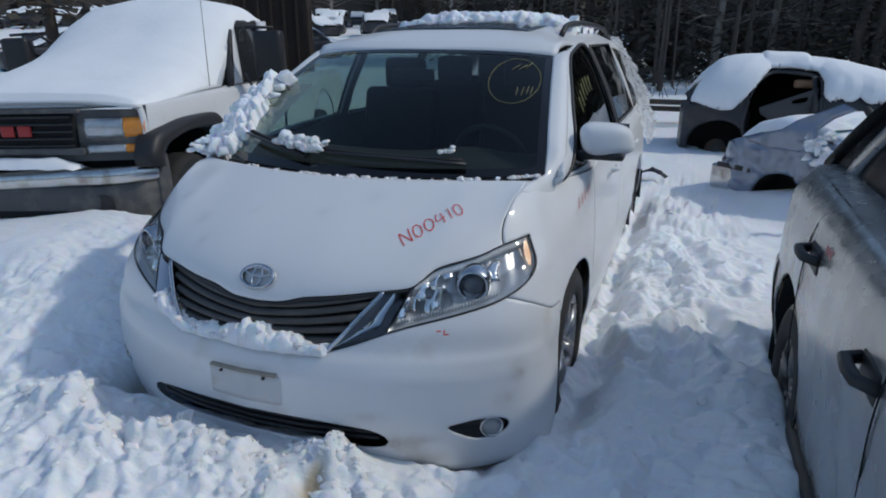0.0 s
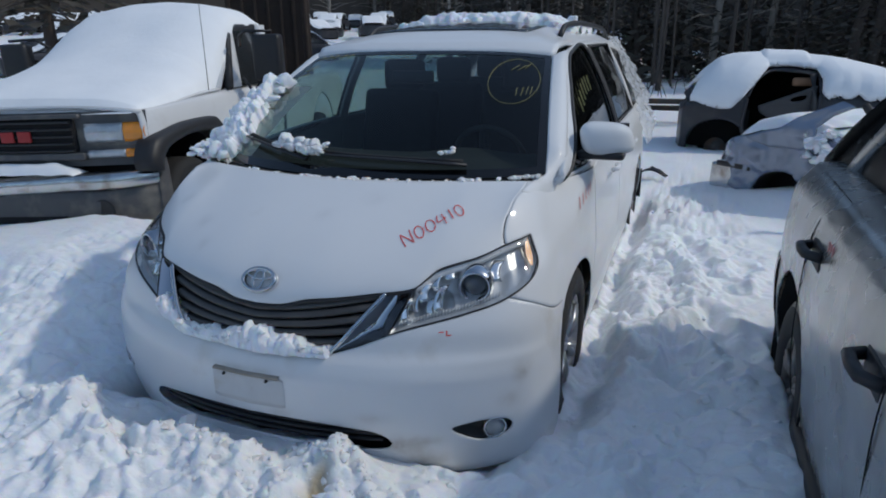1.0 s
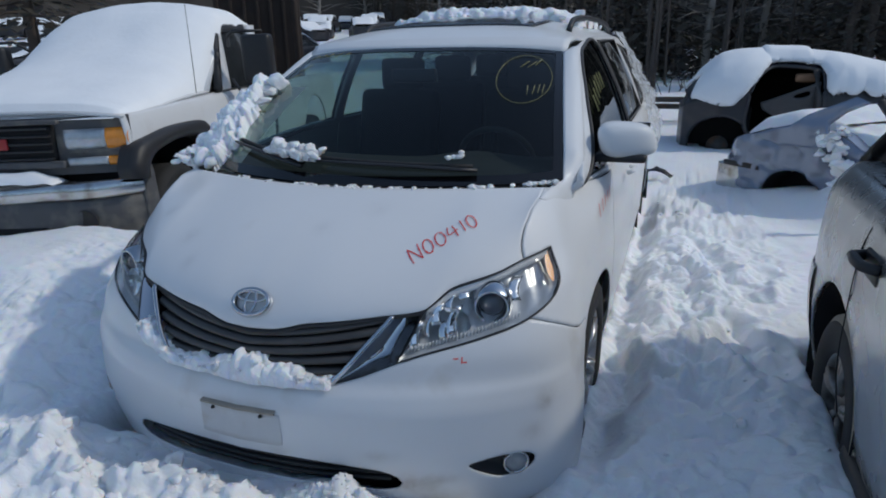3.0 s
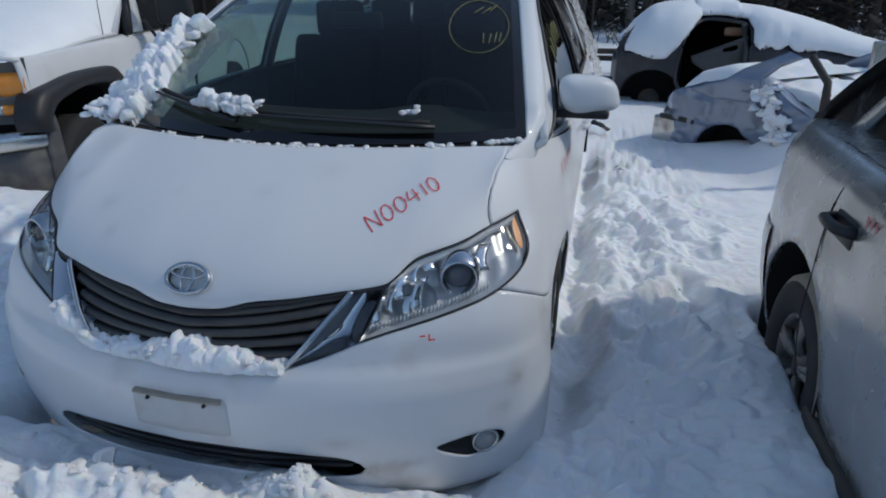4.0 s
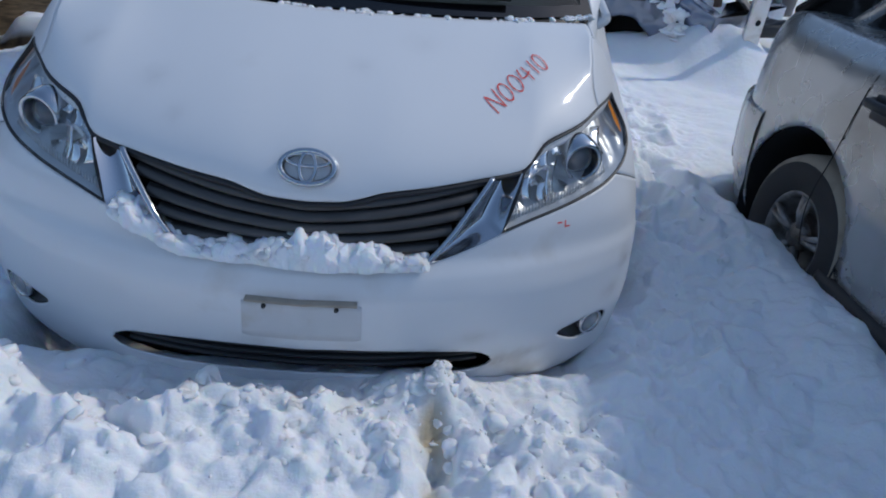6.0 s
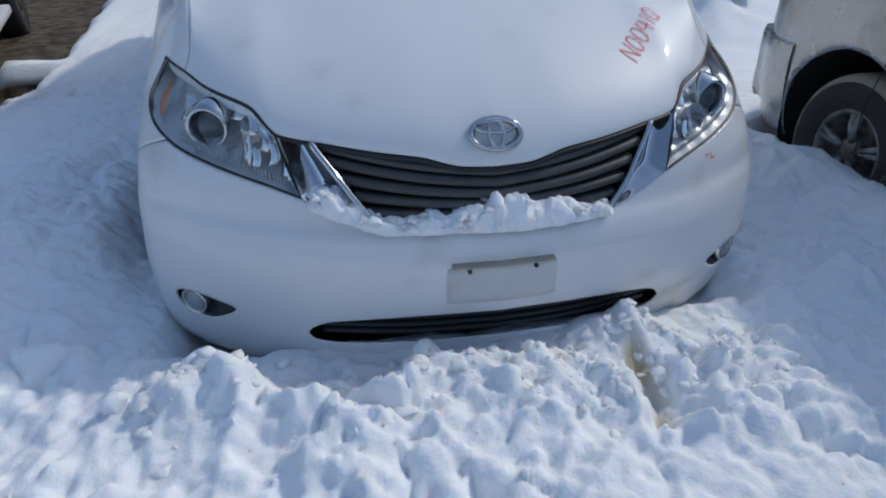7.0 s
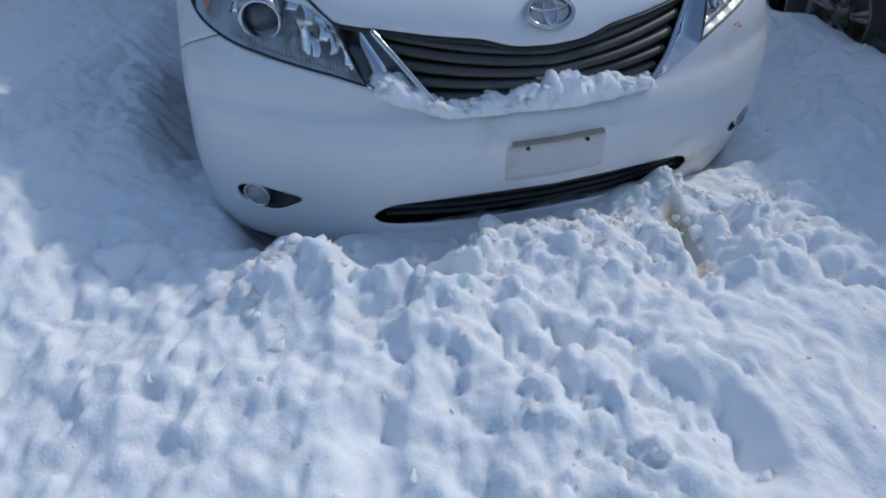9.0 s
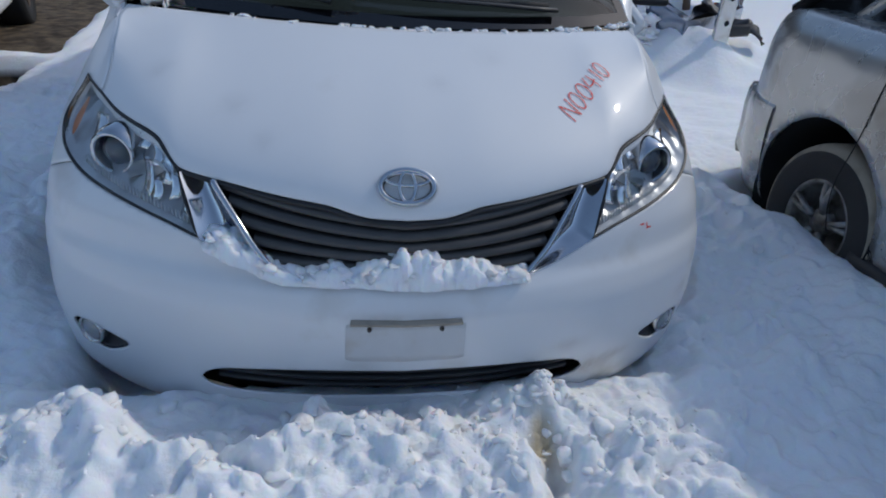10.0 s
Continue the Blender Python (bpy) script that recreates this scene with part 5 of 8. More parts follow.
for _sgn in (1, -1):
    _m = np.array((_sgn, 1, 1))
    def side_place(Y, H, m=_m):
        zb, xb = _BELT(Y), 0.955 - 0.07 * smooth01(Y, 4.2, 5.0) - 0.09 * (1 - smooth01(Y, 1.0, 1.40))
        zr = curve_at(Y, [0.98, 1.15, 1.35, 1.6, 1.86, 2.4, 3.4, 4.3, 4.95], [1.12, 1.195, 1.325, 1.475, 1.598, 1.645, 1.66, 1.64, 1.58])
        xr = curve_at(Y, [0.98, 1.15, 1.5, 1.9, 2.6, 4.0, 4.95], [0.893, 0.872, 0.800, 0.728, 0.722, 0.706, 0.64])
        P = np.stack([xb + (xr - xb) * H + 0.02 * np.sin(np.pi * H), Y, zb + (zr - zb) * H], -1)
        return P * m

    # pillar beside the windshield
    _in = WL[-1] + (WH[-1] - WL[-1]) * np.linspace(0, 1, 24)[:, None]
    _ou = side_place(np.linspace(1.02, 1.86, 24), np.ones(24), np.ones(3))
    _in = _in + np.outer(np.sin(np.pi * np.linspace(0, 1, 24)), (0.0, -0.0144, 0.026))
    # its foot tapers down along the hood's seam and flows into the fender
    _seam = van_place(HOOD_SIDE[15:23:3, 0], HOOD_SIDE[15:23:3, 1])
    _foot = van_place(np.array([van_sy(y, z) for y, z in ((0.77, 1.055), (0.86, 1.045), (0.96, 1.035))]), np.array([1.055, 1.045, 1.035])) + (-0.008, 0.0, -0.008)
    _in = np.vstack([_seam[0] + (0.002, 0, 0.0), _seam[1] + (0.003, 0, 0.001), HC[-1] + (0.006, 0.0, -0.003), (HC[-1] + WL[-1]) / 2 + (0.008, 0, 0.002), _in])
    _ou = np.vstack([_seam[0] + (0.0, 0.004, -0.008), _foot, _ou[2:]])
    _in, _ou = spline(_in, 44), spline(_ou, 44)
    _ease = smooth01(np.arange(44), 1, 15)[:, None]
    _rows = []
    for _t in np.linspace(0, 1, 9):
        _q = _in * (1 - _t) + _ou * _t
        _b = math.sin(math.pi * _t) * 0.012
        _rows.append((_q + np.array((0.6 * _b + 0.003, -_b, 0.5 * _b)) * _ease + np.array((0.6, -0.3, 0.8)) * 0.006 * math.sin(math.pi * _t) * (1 - _ease)) * _m)
    sheet("pillar", _rows, PAINT_WHITE, van, "white windshield pillar", flip=_sgn < 0, thick=0.012)

    _Y, _H = np.meshgrid(np.linspace(0.985, 4.93, 220), np.linspace(0, 1, 36))
    _w1 = spline([(1.06, 0.12), (1.16, 0.55), (1.36, 0.82), (1.62, 0.93), (1.90, 0.955), (2.32, 0.94), (2.36, 0.5), (2.36, 0.06)], 60)
    _w2 = np.array([(2.46, 0.05), (2.45, 0.94), (3.40, 0.94), (3.42, 0.05)])
    _w3 = np.array([(3.54, 0.07), (3.53, 0.88), (4.50, 0.86), (4.66, 0.07)])
    cut_sheet("window_frame", _Y, _H, side_place, [_w1, _w2, _w3], PAINT_WHITE, van, "white side frame with window openings", flip=_sgn < 0, thick=0.025)
    for _w in (_w1, _w2, _w3):
        _Y2, _H2 = np.meshgrid(np.linspace(_w[:, 0].min() - 0.02, _w[:, 0].max() + 0.02, 40), np.linspace(0.0, 0.95, 20))
        _g = cut_sheet("side_window", _Y2, _H2, lambda a, b, f=side_place, s=_sgn: f(a, b) - (0.012 * s, 0, 0), [], SIDE_GLASS if _sgn > 0 else TEAL_GLASS, van, "tinted side window", keep=shrink(_w, -0.012), flip=_sgn < 0)
        _g.visible_shadow = _sgn > 0
        _o = np.vstack([_w, _w[:1]])
        part("window_seal", tube_bm([tuple(p) for p in side_place(_w[:, 0], _w[:, 1])], 0.010, 6, closed=True), BLACK_PLASTIC, van)
    _Y, _H = np.meshgrid(np.linspace(2.345, 2.50, 5), np.linspace(0.04, 0.93, 10))
    sheet("door_pillar", side_place(_Y, _H) + (0.004 * _sgn, 0, 0), BLACK_PLASTIC, van, "black door pillar", flip=_sgn < 0)
    if _sgn > 0:
        for _k in range(6):
            _y0, _h0 = 1.55 + 0.075 * _k, 0.62 - 0.012 * _k
            part("marker_bar", tube_bm([tuple(side_place(np.array(_y0 + dy), np.array(_h0 + dh)) + (0.004, 0, 0)) for dy, dh in ((0, 0), (0.012, 0.06), (0.035, 0.14))], 0.0035, 5), YELLOW_MARK, van, "yellow marker stroke")
    # roof rail
    _p = [roof_place(np.array(0.86), np.array(t)) * _m + (0, 0, h) for t, h in ((0.17, 0.0), (0.19, 0.03), (0.23, 0.055), (0.4, 0.06), (0.7, 0.06), (0.86, 0.05), (0.92, 0.0))]
    part("roof_rail", tube_bm([tuple(p) for p in spline(_p, 40)], 0.017, 8), BLACK_PLASTIC, van, "dark roof rail")
    # mirror
    _mir = put_mesh("door_mirror", mesh_of("door_mirror", [], []), None, van, "white door mirror")
    _bm = bmesh.new()
    bmesh.ops.create_uvsphere(_bm, u_segments=32, v_segments=20, radius=1.0)
    for v in _bm.verts:
        x, y, z = v.co
        f = lambda c, e: math.copysign(abs(c) ** e, c)
        x, y, z = f(x, 0.62), f(y, 0.75), f(z, 0.62)
        v.co = Vector((_sgn * (1.025 + 0.112 * x - 0.018 * z), 1.31 + 0.075 * y * (1 - 0.25 * x) + 0.03 * x, 1.215 + (0.080 if z > 0 else 0.062) * z * (1 - 0.10 * x)))
    if _sgn > 0:
        part("shell", _bm, PAINT_WHITE, _mir)
        part("glass", box_bm(0.17, 0.006, 0.13, (_sgn * 1.02, 1.388, 1.22), 0.002), CHROME, _mir, "mirror glass")
    else:
        _bm.free()
        _mir["label"] = "black stump of a lost door mirror"
    part("foot", box_bm(0.21, 0.10, 0.034, (_sgn * 1.0, 1.30, 1.151), 0.015), BLACK_PLASTIC, _mir, "black mirror foot")
# crumpled clear film over the rear side window
_Y, _H = np.meshgrid(np.linspace(3.40, 4.95, 90), np.linspace(-0.45, 1.06, 60))
_P = side_place(_Y, _H, np.array((1, 1, 1)))
_P[..., 0] += 0.035 + 0.035 * np.abs(fbm(_Y * 7 + _H * 3, _H * 4, 3, 15)) + 0.03 * fbm(_Y * 2, _H * 3, 2, 16)
sheet("window_film", _P, FILM, van, "crumpled clear plastic film").visible_shadow = False
# hatch with rear window
_hx = np.linspace(-1, 1, 30)
_hp = lambda U, T: np.stack([U * np.interp(T, [0, 0.5, 0.9, 1], [0.86, 0.88, 0.66, 0.62]), np.interp(T, [0, 0.5, 0.9, 1], [5.02, 5.04, 4.90, 4.80]) - 0.10 * np.abs(U) ** 3, 0.25 + 1.42 * T], -1)
_U, _V = np.meshgrid(np.linspace(-1, 1, 50), np.linspace(0, 1, 50))
_rw = np.array([(-0.8, 0.64), (0.8, 0.64), (0.78, 0.93), (-0.78, 0.93)])
cut_sheet("hatch", _U, _V, _hp, [_rw], PAINT_WHITE, van, "white rear hatch", thick=0.02)
_g = sheet("rear_window", _hp(*np.meshgrid(np.linspace(-0.82, 0.82, 8), np.linspace(0.62, 0.94, 8))) - (0, 0.02, 0), SIDE_GLASS, van, "rear window")
_g.visible_shadow = False

# underside and cabin
part("floor_pan", box_bm(1.60, 4.2, 0.10, (0, 2.85, 0.27), 0.03), CAVITY_SHADE, van, "dark underside")
part("cabin_wall", box_bm(1.5, 0.05, 0.75, (0, 0.98, 0.68), 0.01), INTERIOR, van, "dark firewall")
_U, _V = np.meshgrid(np.linspace(-1, 1, 40), np.linspace(0, 1, 20))
_dash = np.stack([_U * 0.80, 0.80 + 0.16 * np.abs(_U) ** 2 + 0.58 * _V, 1.075 + 0.035 * np.sin(np.pi * _V) - 0.25 * smooth01(_V, 0.8, 1.0) + 0.03 * np.exp(-((_U - 0.48) / 0.2) ** 2) * smooth01(_V, 0.4, 0.75)], -1)
sheet("dashboard", _dash, INTERIOR_GREY, van, "dark grey dashboard", thick=0.03)
_wm = Matrix.Translation((0.39, 1.62, 1.06)) @ Matrix.Rotation(radians(-62), 4, "X")
_wheel = put_mesh("steering_wheel", mesh_of("steering_wheel", [], []), None, van, "dark steering wheel")
part("rim", tube_bm([_wm @ Vector((0.185 * math.cos(a), 0.185 * math.sin(a), 0)) for a in np.linspace(0, 2 * math.pi, 40, endpoint=False)], 0.015, 8, closed=True), INTERIOR_GREY, _wheel)
_bm = tube_bm([_wm @ Vector((-0.18, 0, 0)), _wm @ Vector((0, 0, -0.03)), _wm @ Vector((0.18, 0, 0))], 0.016, 6)
tube_bm([_wm @ Vector((0, 0, -0.03)), _wm @ Vector((0, -0.18, 0))], 0.016, 6, _bm)
part("spokes", _bm, INTERIOR, _wheel)


def seat(x, y):
    s = put_mesh("seat", mesh_of("seat", [], []), None, van, "dark cloth seat")
    part("cushion", box_bm(0.50, 0.50, 0.16, (x, y - 0.22, 0.70), 0.05, 3), INTERIOR, s)
    part("backrest", box_bm(0.50, 0.14, 0.66, (x, y + 0.08, 1.04), 0.06, 3, turn=Matrix.Rotation(radians(-14), 4, "X")), INTERIOR, s)
    part("headrest", box_bm(0.27, 0.10, 0.19, (x, y + 0.19, 1.45), 0.045, 3), INTERIOR, s)


for _x, _y in ((0.40, 2.12), (-0.40, 2.12), (0.40, 3.05), (-0.40, 3.05), (0.36, 3.95), (-0.36, 3.95)):
    seat(_x, _y)
part("rear_view_mirror", box_bm(0.23, 0.03, 0.065, (0.0, 1.52, 1.47), 0.012), BLACK_PLASTIC, van, "inside mirror")
sheet("headliner", np.stack([np.meshgrid(np.linspace(-0.66, 0.66, 8), np.linspace(1.78, 4.7, 12))[0], np.meshgrid(np.linspace(-0.66, 0.66, 8), np.linspace(1.78, 4.7, 12))[1],
      np.full((12, 8), 1.60)], -1), INTERIOR_GREY, van, "grey headliner")


# wheels
def wheel_parts(parent, m, r=0.355, width=0.235, rim_r=0.225, spokes=6, mat_tyre=None, mat_rim=None):
    """A tyre and spoked rim; the wheel's axis is its own z, the outer face up."""
    w = put_mesh("wheel", mesh_of("wheel", [], []), None, parent, "alloy wheel with a dirty black tyre")
    h = width / 2
    part("tread", lathe_bm([(r * 0.90, -h * 0.98), (r * 0.97, -h * 0.85), (r, -h * 0.55), (r, h * 0.55), (r * 0.97, h * 0.85), (r * 0.90, h * 0.985)], 56, m=m), mat_tyre or RUBBER, w, "dirty tread")
    part("tyre", lathe_bm([(rim_r - 0.01, -h * 0.8), (rim_r, -h * 0.95), (r * 0.85, -h), (r * 0.90, -h * 0.98), (r * 0.9, h * 0.98), (r * 0.85, h), (rim_r + 0.012, h * 0.97), (rim_r, h * 0.85)], 56, m=m), RUBBER, w)
    rim = part("rim", lathe_bm([(rim_r + 0.004, h * 0.86), (rim_r - 0.008, h * 0.88), (rim_r - 0.02, h * 0.72), (rim_r - 0.03, -h * 0.2), (0.09, -h * 0.3), (0.0005, -h * 0.3)], 48, m=m), mat_rim or ALLOY, w)
    for k in range(spokes):
        a = 2 * math.pi * k / spokes
        for d in (-0.11, 0.11):
            p0, p1 = Vector((0.045 * math.cos(a), 0.045 * math.sin(a), h * 0.62)), Vector(((rim_r - 0.012) * math.cos(a + d), (rim_r - 0.012) * math.sin(a + d), h * 0.74))
            part("spoke", tube_bm([m @ p0, m @ ((p0 + p1) / 2 + Vector((0, 0, 0.012))), m @ p1], [0.022, 0.018, 0.020], 6, flat=0.7), mat_rim or ALLOY, w)
    part("hub_cap", lathe_bm([(0.0005, h * 0.78), (0.03, h * 0.76), (0.058, h * 0.66), (0.062, h * 0.4)], 24, m=m), mat_rim or ALLOY, w)
    return w


for _y in (ARCH_Y, REAR_Y):
    for _sgn in (1, -1):
        wheel_parts(van, Matrix.Translation((_sgn * 0.855, _y, 0.355)) @ Matrix.Rotation(_sgn * radians(90), 4, "Y"))
        _q = [(_sgn * x, _y + ARCH_R * 1.0 * math.cos(a), ARCH_Z + ARCH_R * 1.0 * math.sin(a)) for x in (0.55, 0.955) for a in np.linspace(-0.5, math.pi + 0.5, 24)]
        sheet("wheel_liner", np.array(_q).reshape(2, 24, 3), CAVITY_SHADE, van, "black wheel arch liner")
part("mud_flap", box_bm(0.20, 0.012, 0.26, (0.90, 4.42, 0.42), 0.004), RUBBER, van, "black mud flap")

# ---- other vehicles ----
SILVER = material("silver_paint_dirty", (0.46, 0.46, 0.455), rough=0.27, metal=0.72, spread=0.08, scale=2.5, coat=0.35, rough_spread=0.12,
                  dirt=(0.29, 0.275, 0.255), dirt_scale=2.2, dirt_at=0.58, bump=0.0012, bump_scale=2.0)
BLUE_PAINT = material("crumpled_blue_grey_paint", (0.23, 0.27, 0.35), rough=0.24, metal=0.55, spread=0.10, scale=5.0, coat=0.4, bump=0.010, bump_scale=2.4, dirt=(0.42, 0.44, 0.47), dirt_scale=2.0, dirt_at=0.72)
CHARCOAL = material("charcoal_paint", (0.022, 0.023, 0.030), rough=0.42, spread=0.2, scale=5.0, coat=0.25, dirt=(0.055, 0.05, 0.05), dirt_scale=3.0)
TRUCK_WHITE = material("white_truck_paint", (0.72, 0.73, 0.74), rough=0.35, spread=0.05, scale=3.0, coat=0.4, dirt=(0.55, 0.53, 0.49), dirt_scale=2.0, dirt_at=0.7)
TRUCK_GREY = material("worn_grey_plastic", (0.085, 0.085, 0.088), rough=0.65, spread=0.2, scale=8.0, dirt=(0.22, 0.20, 0.17), dirt_scale=5.0)
TAN = material("tan_upholstery", (0.30, 0.17, 0.10), rough=0.8, spread=0.3, scale=8.0)
RUST = material("rusty_steel", (0.028, 0.019, 0.015), rough=0.85, spread=0.4, scale=4.0, dirt=(0.05, 0.032, 0.022), dirt_scale=2.0)


def body_side(Y, Z, L, zs, ws, nose=0.5, tail=0.4, nose_in=0.22, tail_in=0.16):
    """Half width of a car body at a place along it and a height."""
    w = curve_at(Z, zs, ws)
    f = np.clip((nose - Y) / nose, 0, 1)
    r = np.clip((Y - (L - tail)) / tail, 0, 1)
    return w - nose_in * f ** 2.6 - tail_in * r ** 2.6


def car(name, label, category, m, L, zs, ws, top, cabin, paint, arches, arch_r=0.36, arch_z=0.35, glass_mat=None, rims=True, low=0.22, group="", nose=(0.5, 0.22), tail=(0.4, 0.16), pillars=(0.45,), tyre=None, wheels=True, dent=0.0, dark_tail=False, hub_back=0.0, hub_down=0.0):
    """A plain car: front at y = 0, rear at y = L. top: (y, z) of hood, waist and tail; cabin: (y, z, half width) corners of the
    glass house: windscreen foot, roof front, roof rear, rear glass foot."""
    ob = thing(name, label, category, m, group)
    OUT[0] = (0, L / 2, 0.6)
    ty, tz = [p[0] for p in top], [p[1] for p in top]
    Y, T = np.meshgrid(np.linspace(0.0, L, max(60, int(L / 0.035))), np.linspace(0, 1, 36))
    Zt = curve_at(Y, ty, tz)
    Z = low + T * (Zt - low)
    rings = [np.array([(yc + arch_r * math.cos(a), max(arch_z + arch_r * math.sin(a), low - 0.05)) for a in np.linspace(0, 2 * math.pi, 40, endpoint=False)]) for yc in arches]
    place = lambda y, z, s: np.stack([s * (body_side(y, z, L, zs, ws, nose[0], tail[0], nose[1], tail[1]) + dent * fbm(y * 3.1, z * 4.3, 3, 12)), y + dent * lattice(y * 3, z * 5, 14) * (y > 1), z], -1)
    for s in (1, -1):
        cut_sheet("side_panel", Y, Z, lambda a, b, q=s: place(a, b, q), rings, paint, ob, thick=0.012)
    # upper surface across, and both ends
    yy = np.linspace(0, L, 60)
    zt = curve_at(yy, ty, tz)
    wt = body_side(yy, zt, L, zs, ws, nose[0], tail[0], nose[1], tail[1])
    U = np.linspace(-1, 1, 15)
    P = np.stack([wt[:, None] * U, yy[:, None] + 0 * U, zt[:, None] + 0.035 * (1 - np.abs(U) ** 2.5)], -1)
    sheet("upper_body", P, paint, ob)
    for yend in (0.0, L):
        z = np.linspace(low, float(curve_at(yend, ty, tz)), 14)
        w = body_side(np.full(14, yend), z, L, zs, ws, nose[0], tail[0], nose[1], tail[1])
        bow = -0.07 if yend == 0 else 0.07
        sheet("end_panel", np.stack([w[:, None] * U, np.full((14, 1), yend) + bow * (1 - U ** 2) * (0.5 + 0.5 * np.sin(np.linspace(0.2, 2.9, 14)))[:, None], z[:, None] + 0 * U], -1), paint, ob)
    # glass house
    if cabin:
        (ya, za, wa), (yb, zb, wb), (yc, zc, wc), (yd, zd, wd) = cabin
        g = glass_mat or DARK_GLASS
        ny = 40
        roof = []
        for t in np.linspace(0, 1, 24):
            y = yb + (yc - yb) * t
            w = wb + (wc - wb) * t
            z = zb + (zc - zb) * t + 0.03 * math.sin(math.pi * t)
            roof.append([(w * u, y + 0.06 * (1 - u * u) * (2 * t - 1), z + 0.035 * (1 - abs(u) ** 2.5)) for u in U])
        sheet("roof", roof, paint, ob, thick=0.02)
        sheet("windscreen", [[((wa + (wb - wa) * t) * u, ya + (yb - ya) * t - 0.06 * (1 - u * u), za + (zb - za) * t + 0.03 * (1 - u * u) * t) for u in U] for t in np.linspace(0, 1, 10)], g, ob)
        sheet("rear_glass", [[((wd + (wc - wd) * t) * u, yd + (yc - yd) * t + 0.06 * (1 - u * u), zd + (zc - zd) * t + 0.03 * (1 - u * u) * t) for u in U] for t in np.linspace(0, 1, 10)], g, ob)
        for s in (1, -1):
            def sd(f, t, q=s):
                lo = np.array((wa + (wd - wa) * f, ya + (yd - ya) * f, za + (zd - za) * f))
                hi = np.array((wb + (wc - wb) * f, yb + (yc - yb) * f, zb + (zc - zb) * f))
                p = lo + (hi - lo) * t
                return (q * (p[0] + 0.02 * math.sin(math.pi * t)), p[1], p[2])
            sheet("side_glass", [[sd(f, t) for f in np.linspace(0, 1, 24)] for t in np.linspace(0, 1, 8)], g, ob)
            for f in (0.0,) + tuple(pillars) + (1.0,):
                part("pillar", tube_bm([sd(f, t) for t in np.linspace(0, 1, 6)], 0.032, 8), g if dark_tail and f == 1.0 else paint, ob)
            part("roof_edge", tube_bm([sd(f, 1.0) for f in np.linspace(0, 1, 12)], 0.030, 8), paint, ob)
    for yc in arches:
        for s in (1, -1):
            w = body_side(np.array(yc), np.array(0.55), L, zs, ws, nose[0], tail[0], nose[1], tail[1])
            q = [(s * x, yc + arch_r * math.cos(a), arch_z + arch_r * math.sin(a)) for x in (0.05, float(w) - 0.015) for a in np.linspace(-0.6, math.pi + 0.6, 20)]
            sheet("wheel_liner", np.array(q).reshape(2, 20, 3), CAVITY_SHADE, ob)
            if wheels:
                wheel_parts(ob, Matrix.Translation((s * (float(w) - 0.125), yc - hub_back, 0.33 - hub_down)) @ Matrix.Rotation(s * radians(90), 4, "Y"), r=0.335, width=0.22, rim_r=0.185, spokes=5, mat_tyre=tyre or MUDDY_RUBBER, mat_rim=DIRTY_ALLOY)
    if not wheels:
        # near-black block stands in for shade inside the hollow body
        part("dark_core", box_bm(ws[0] * 1.5, L - 0.4, 0.5, (0, L / 2, low + 0.25), 0.02), CAVITY_SHADE, ob, "near-black block standing for the shade inside")
    part("underside", box_bm(ws[0] * 1.7, L - 0.5, 0.1, (0, L / 2, low + 0.06), 0.02), CAVITY_SHADE, ob, "dark underside")
    OUT[0] = None
    return ob


# silver wagon beside the lane
SV_L = 4.45
SV_M = pose(2.69, 1.74 - SV_L, 0.06)
silver = car("estate_car", "dirty silver estate car with black handles and dark windows", "car", SV_M, SV_L,
             [0.20, 0.30, 0.45, 0.62, 0.78, 0.90, 0.985, 1.04, 1.075], [0.845, 0.875, 0.895, 0.908, 0.912, 0.905, 0.885, 0.850, 0.815],
             [(0, 0.74), (0.3, 0.86), (1.0, 0.97), (1.5, 1.045), (3.0, 1.06), (4.1, 1.075), (4.3, 1.06), (SV_L, 1.0)],
             [(1.05, 0.99, 0.74), (1.75, 1.43, 0.60), (3.86, 1.44, 0.58), (4.40, 1.045, 0.72)], SILVER, (0.85, 3.70), 0.375, 0.345, glass_mat=DUSTY_GLASS, pillars=(0.42, 0.885), dark_tail=True, dent=0.006, hub_back=0.06, hub_down=0.035, nose=(0.6, 0.25), tail=(0.45, 0.15))
OUT[0] = (0, 3, 0.6)
# rear bumper, proud of the body
_rows = []
for _z, _o in ((0.30, -0.02), (0.34, 0.006), (0.45, 0.012), (0.58, 0.013), (0.655, 0.010), (0.672, 0.002), (0.672, -0.03)):
    _yy = np.linspace(4.075, SV_L, 24)
    _w = body_side(_yy, np.full(24, _z), SV_L, [0.2, 0.62, 1.0], [0.86, 0.908, 0.88], 0.5, 0.45, 0.22, 0.13) + _o
    _half = [(-w, y + 0.03 * (y > SV_L - 0.03), _z) for w, y in zip(_w, _yy)]
    _back = [(x, SV_L + 0.07 + _o + 0.05 * (1 - (x / 0.8) ** 2), _z) for x in np.linspace(-0.74, 0.74, 12)]
    _rows.append(_half + _back + [(-x, y, z) for x, y, z in _half[::-1]])
sheet("rear_bumper", _rows, SILVER, silver, "silver rear bumper")
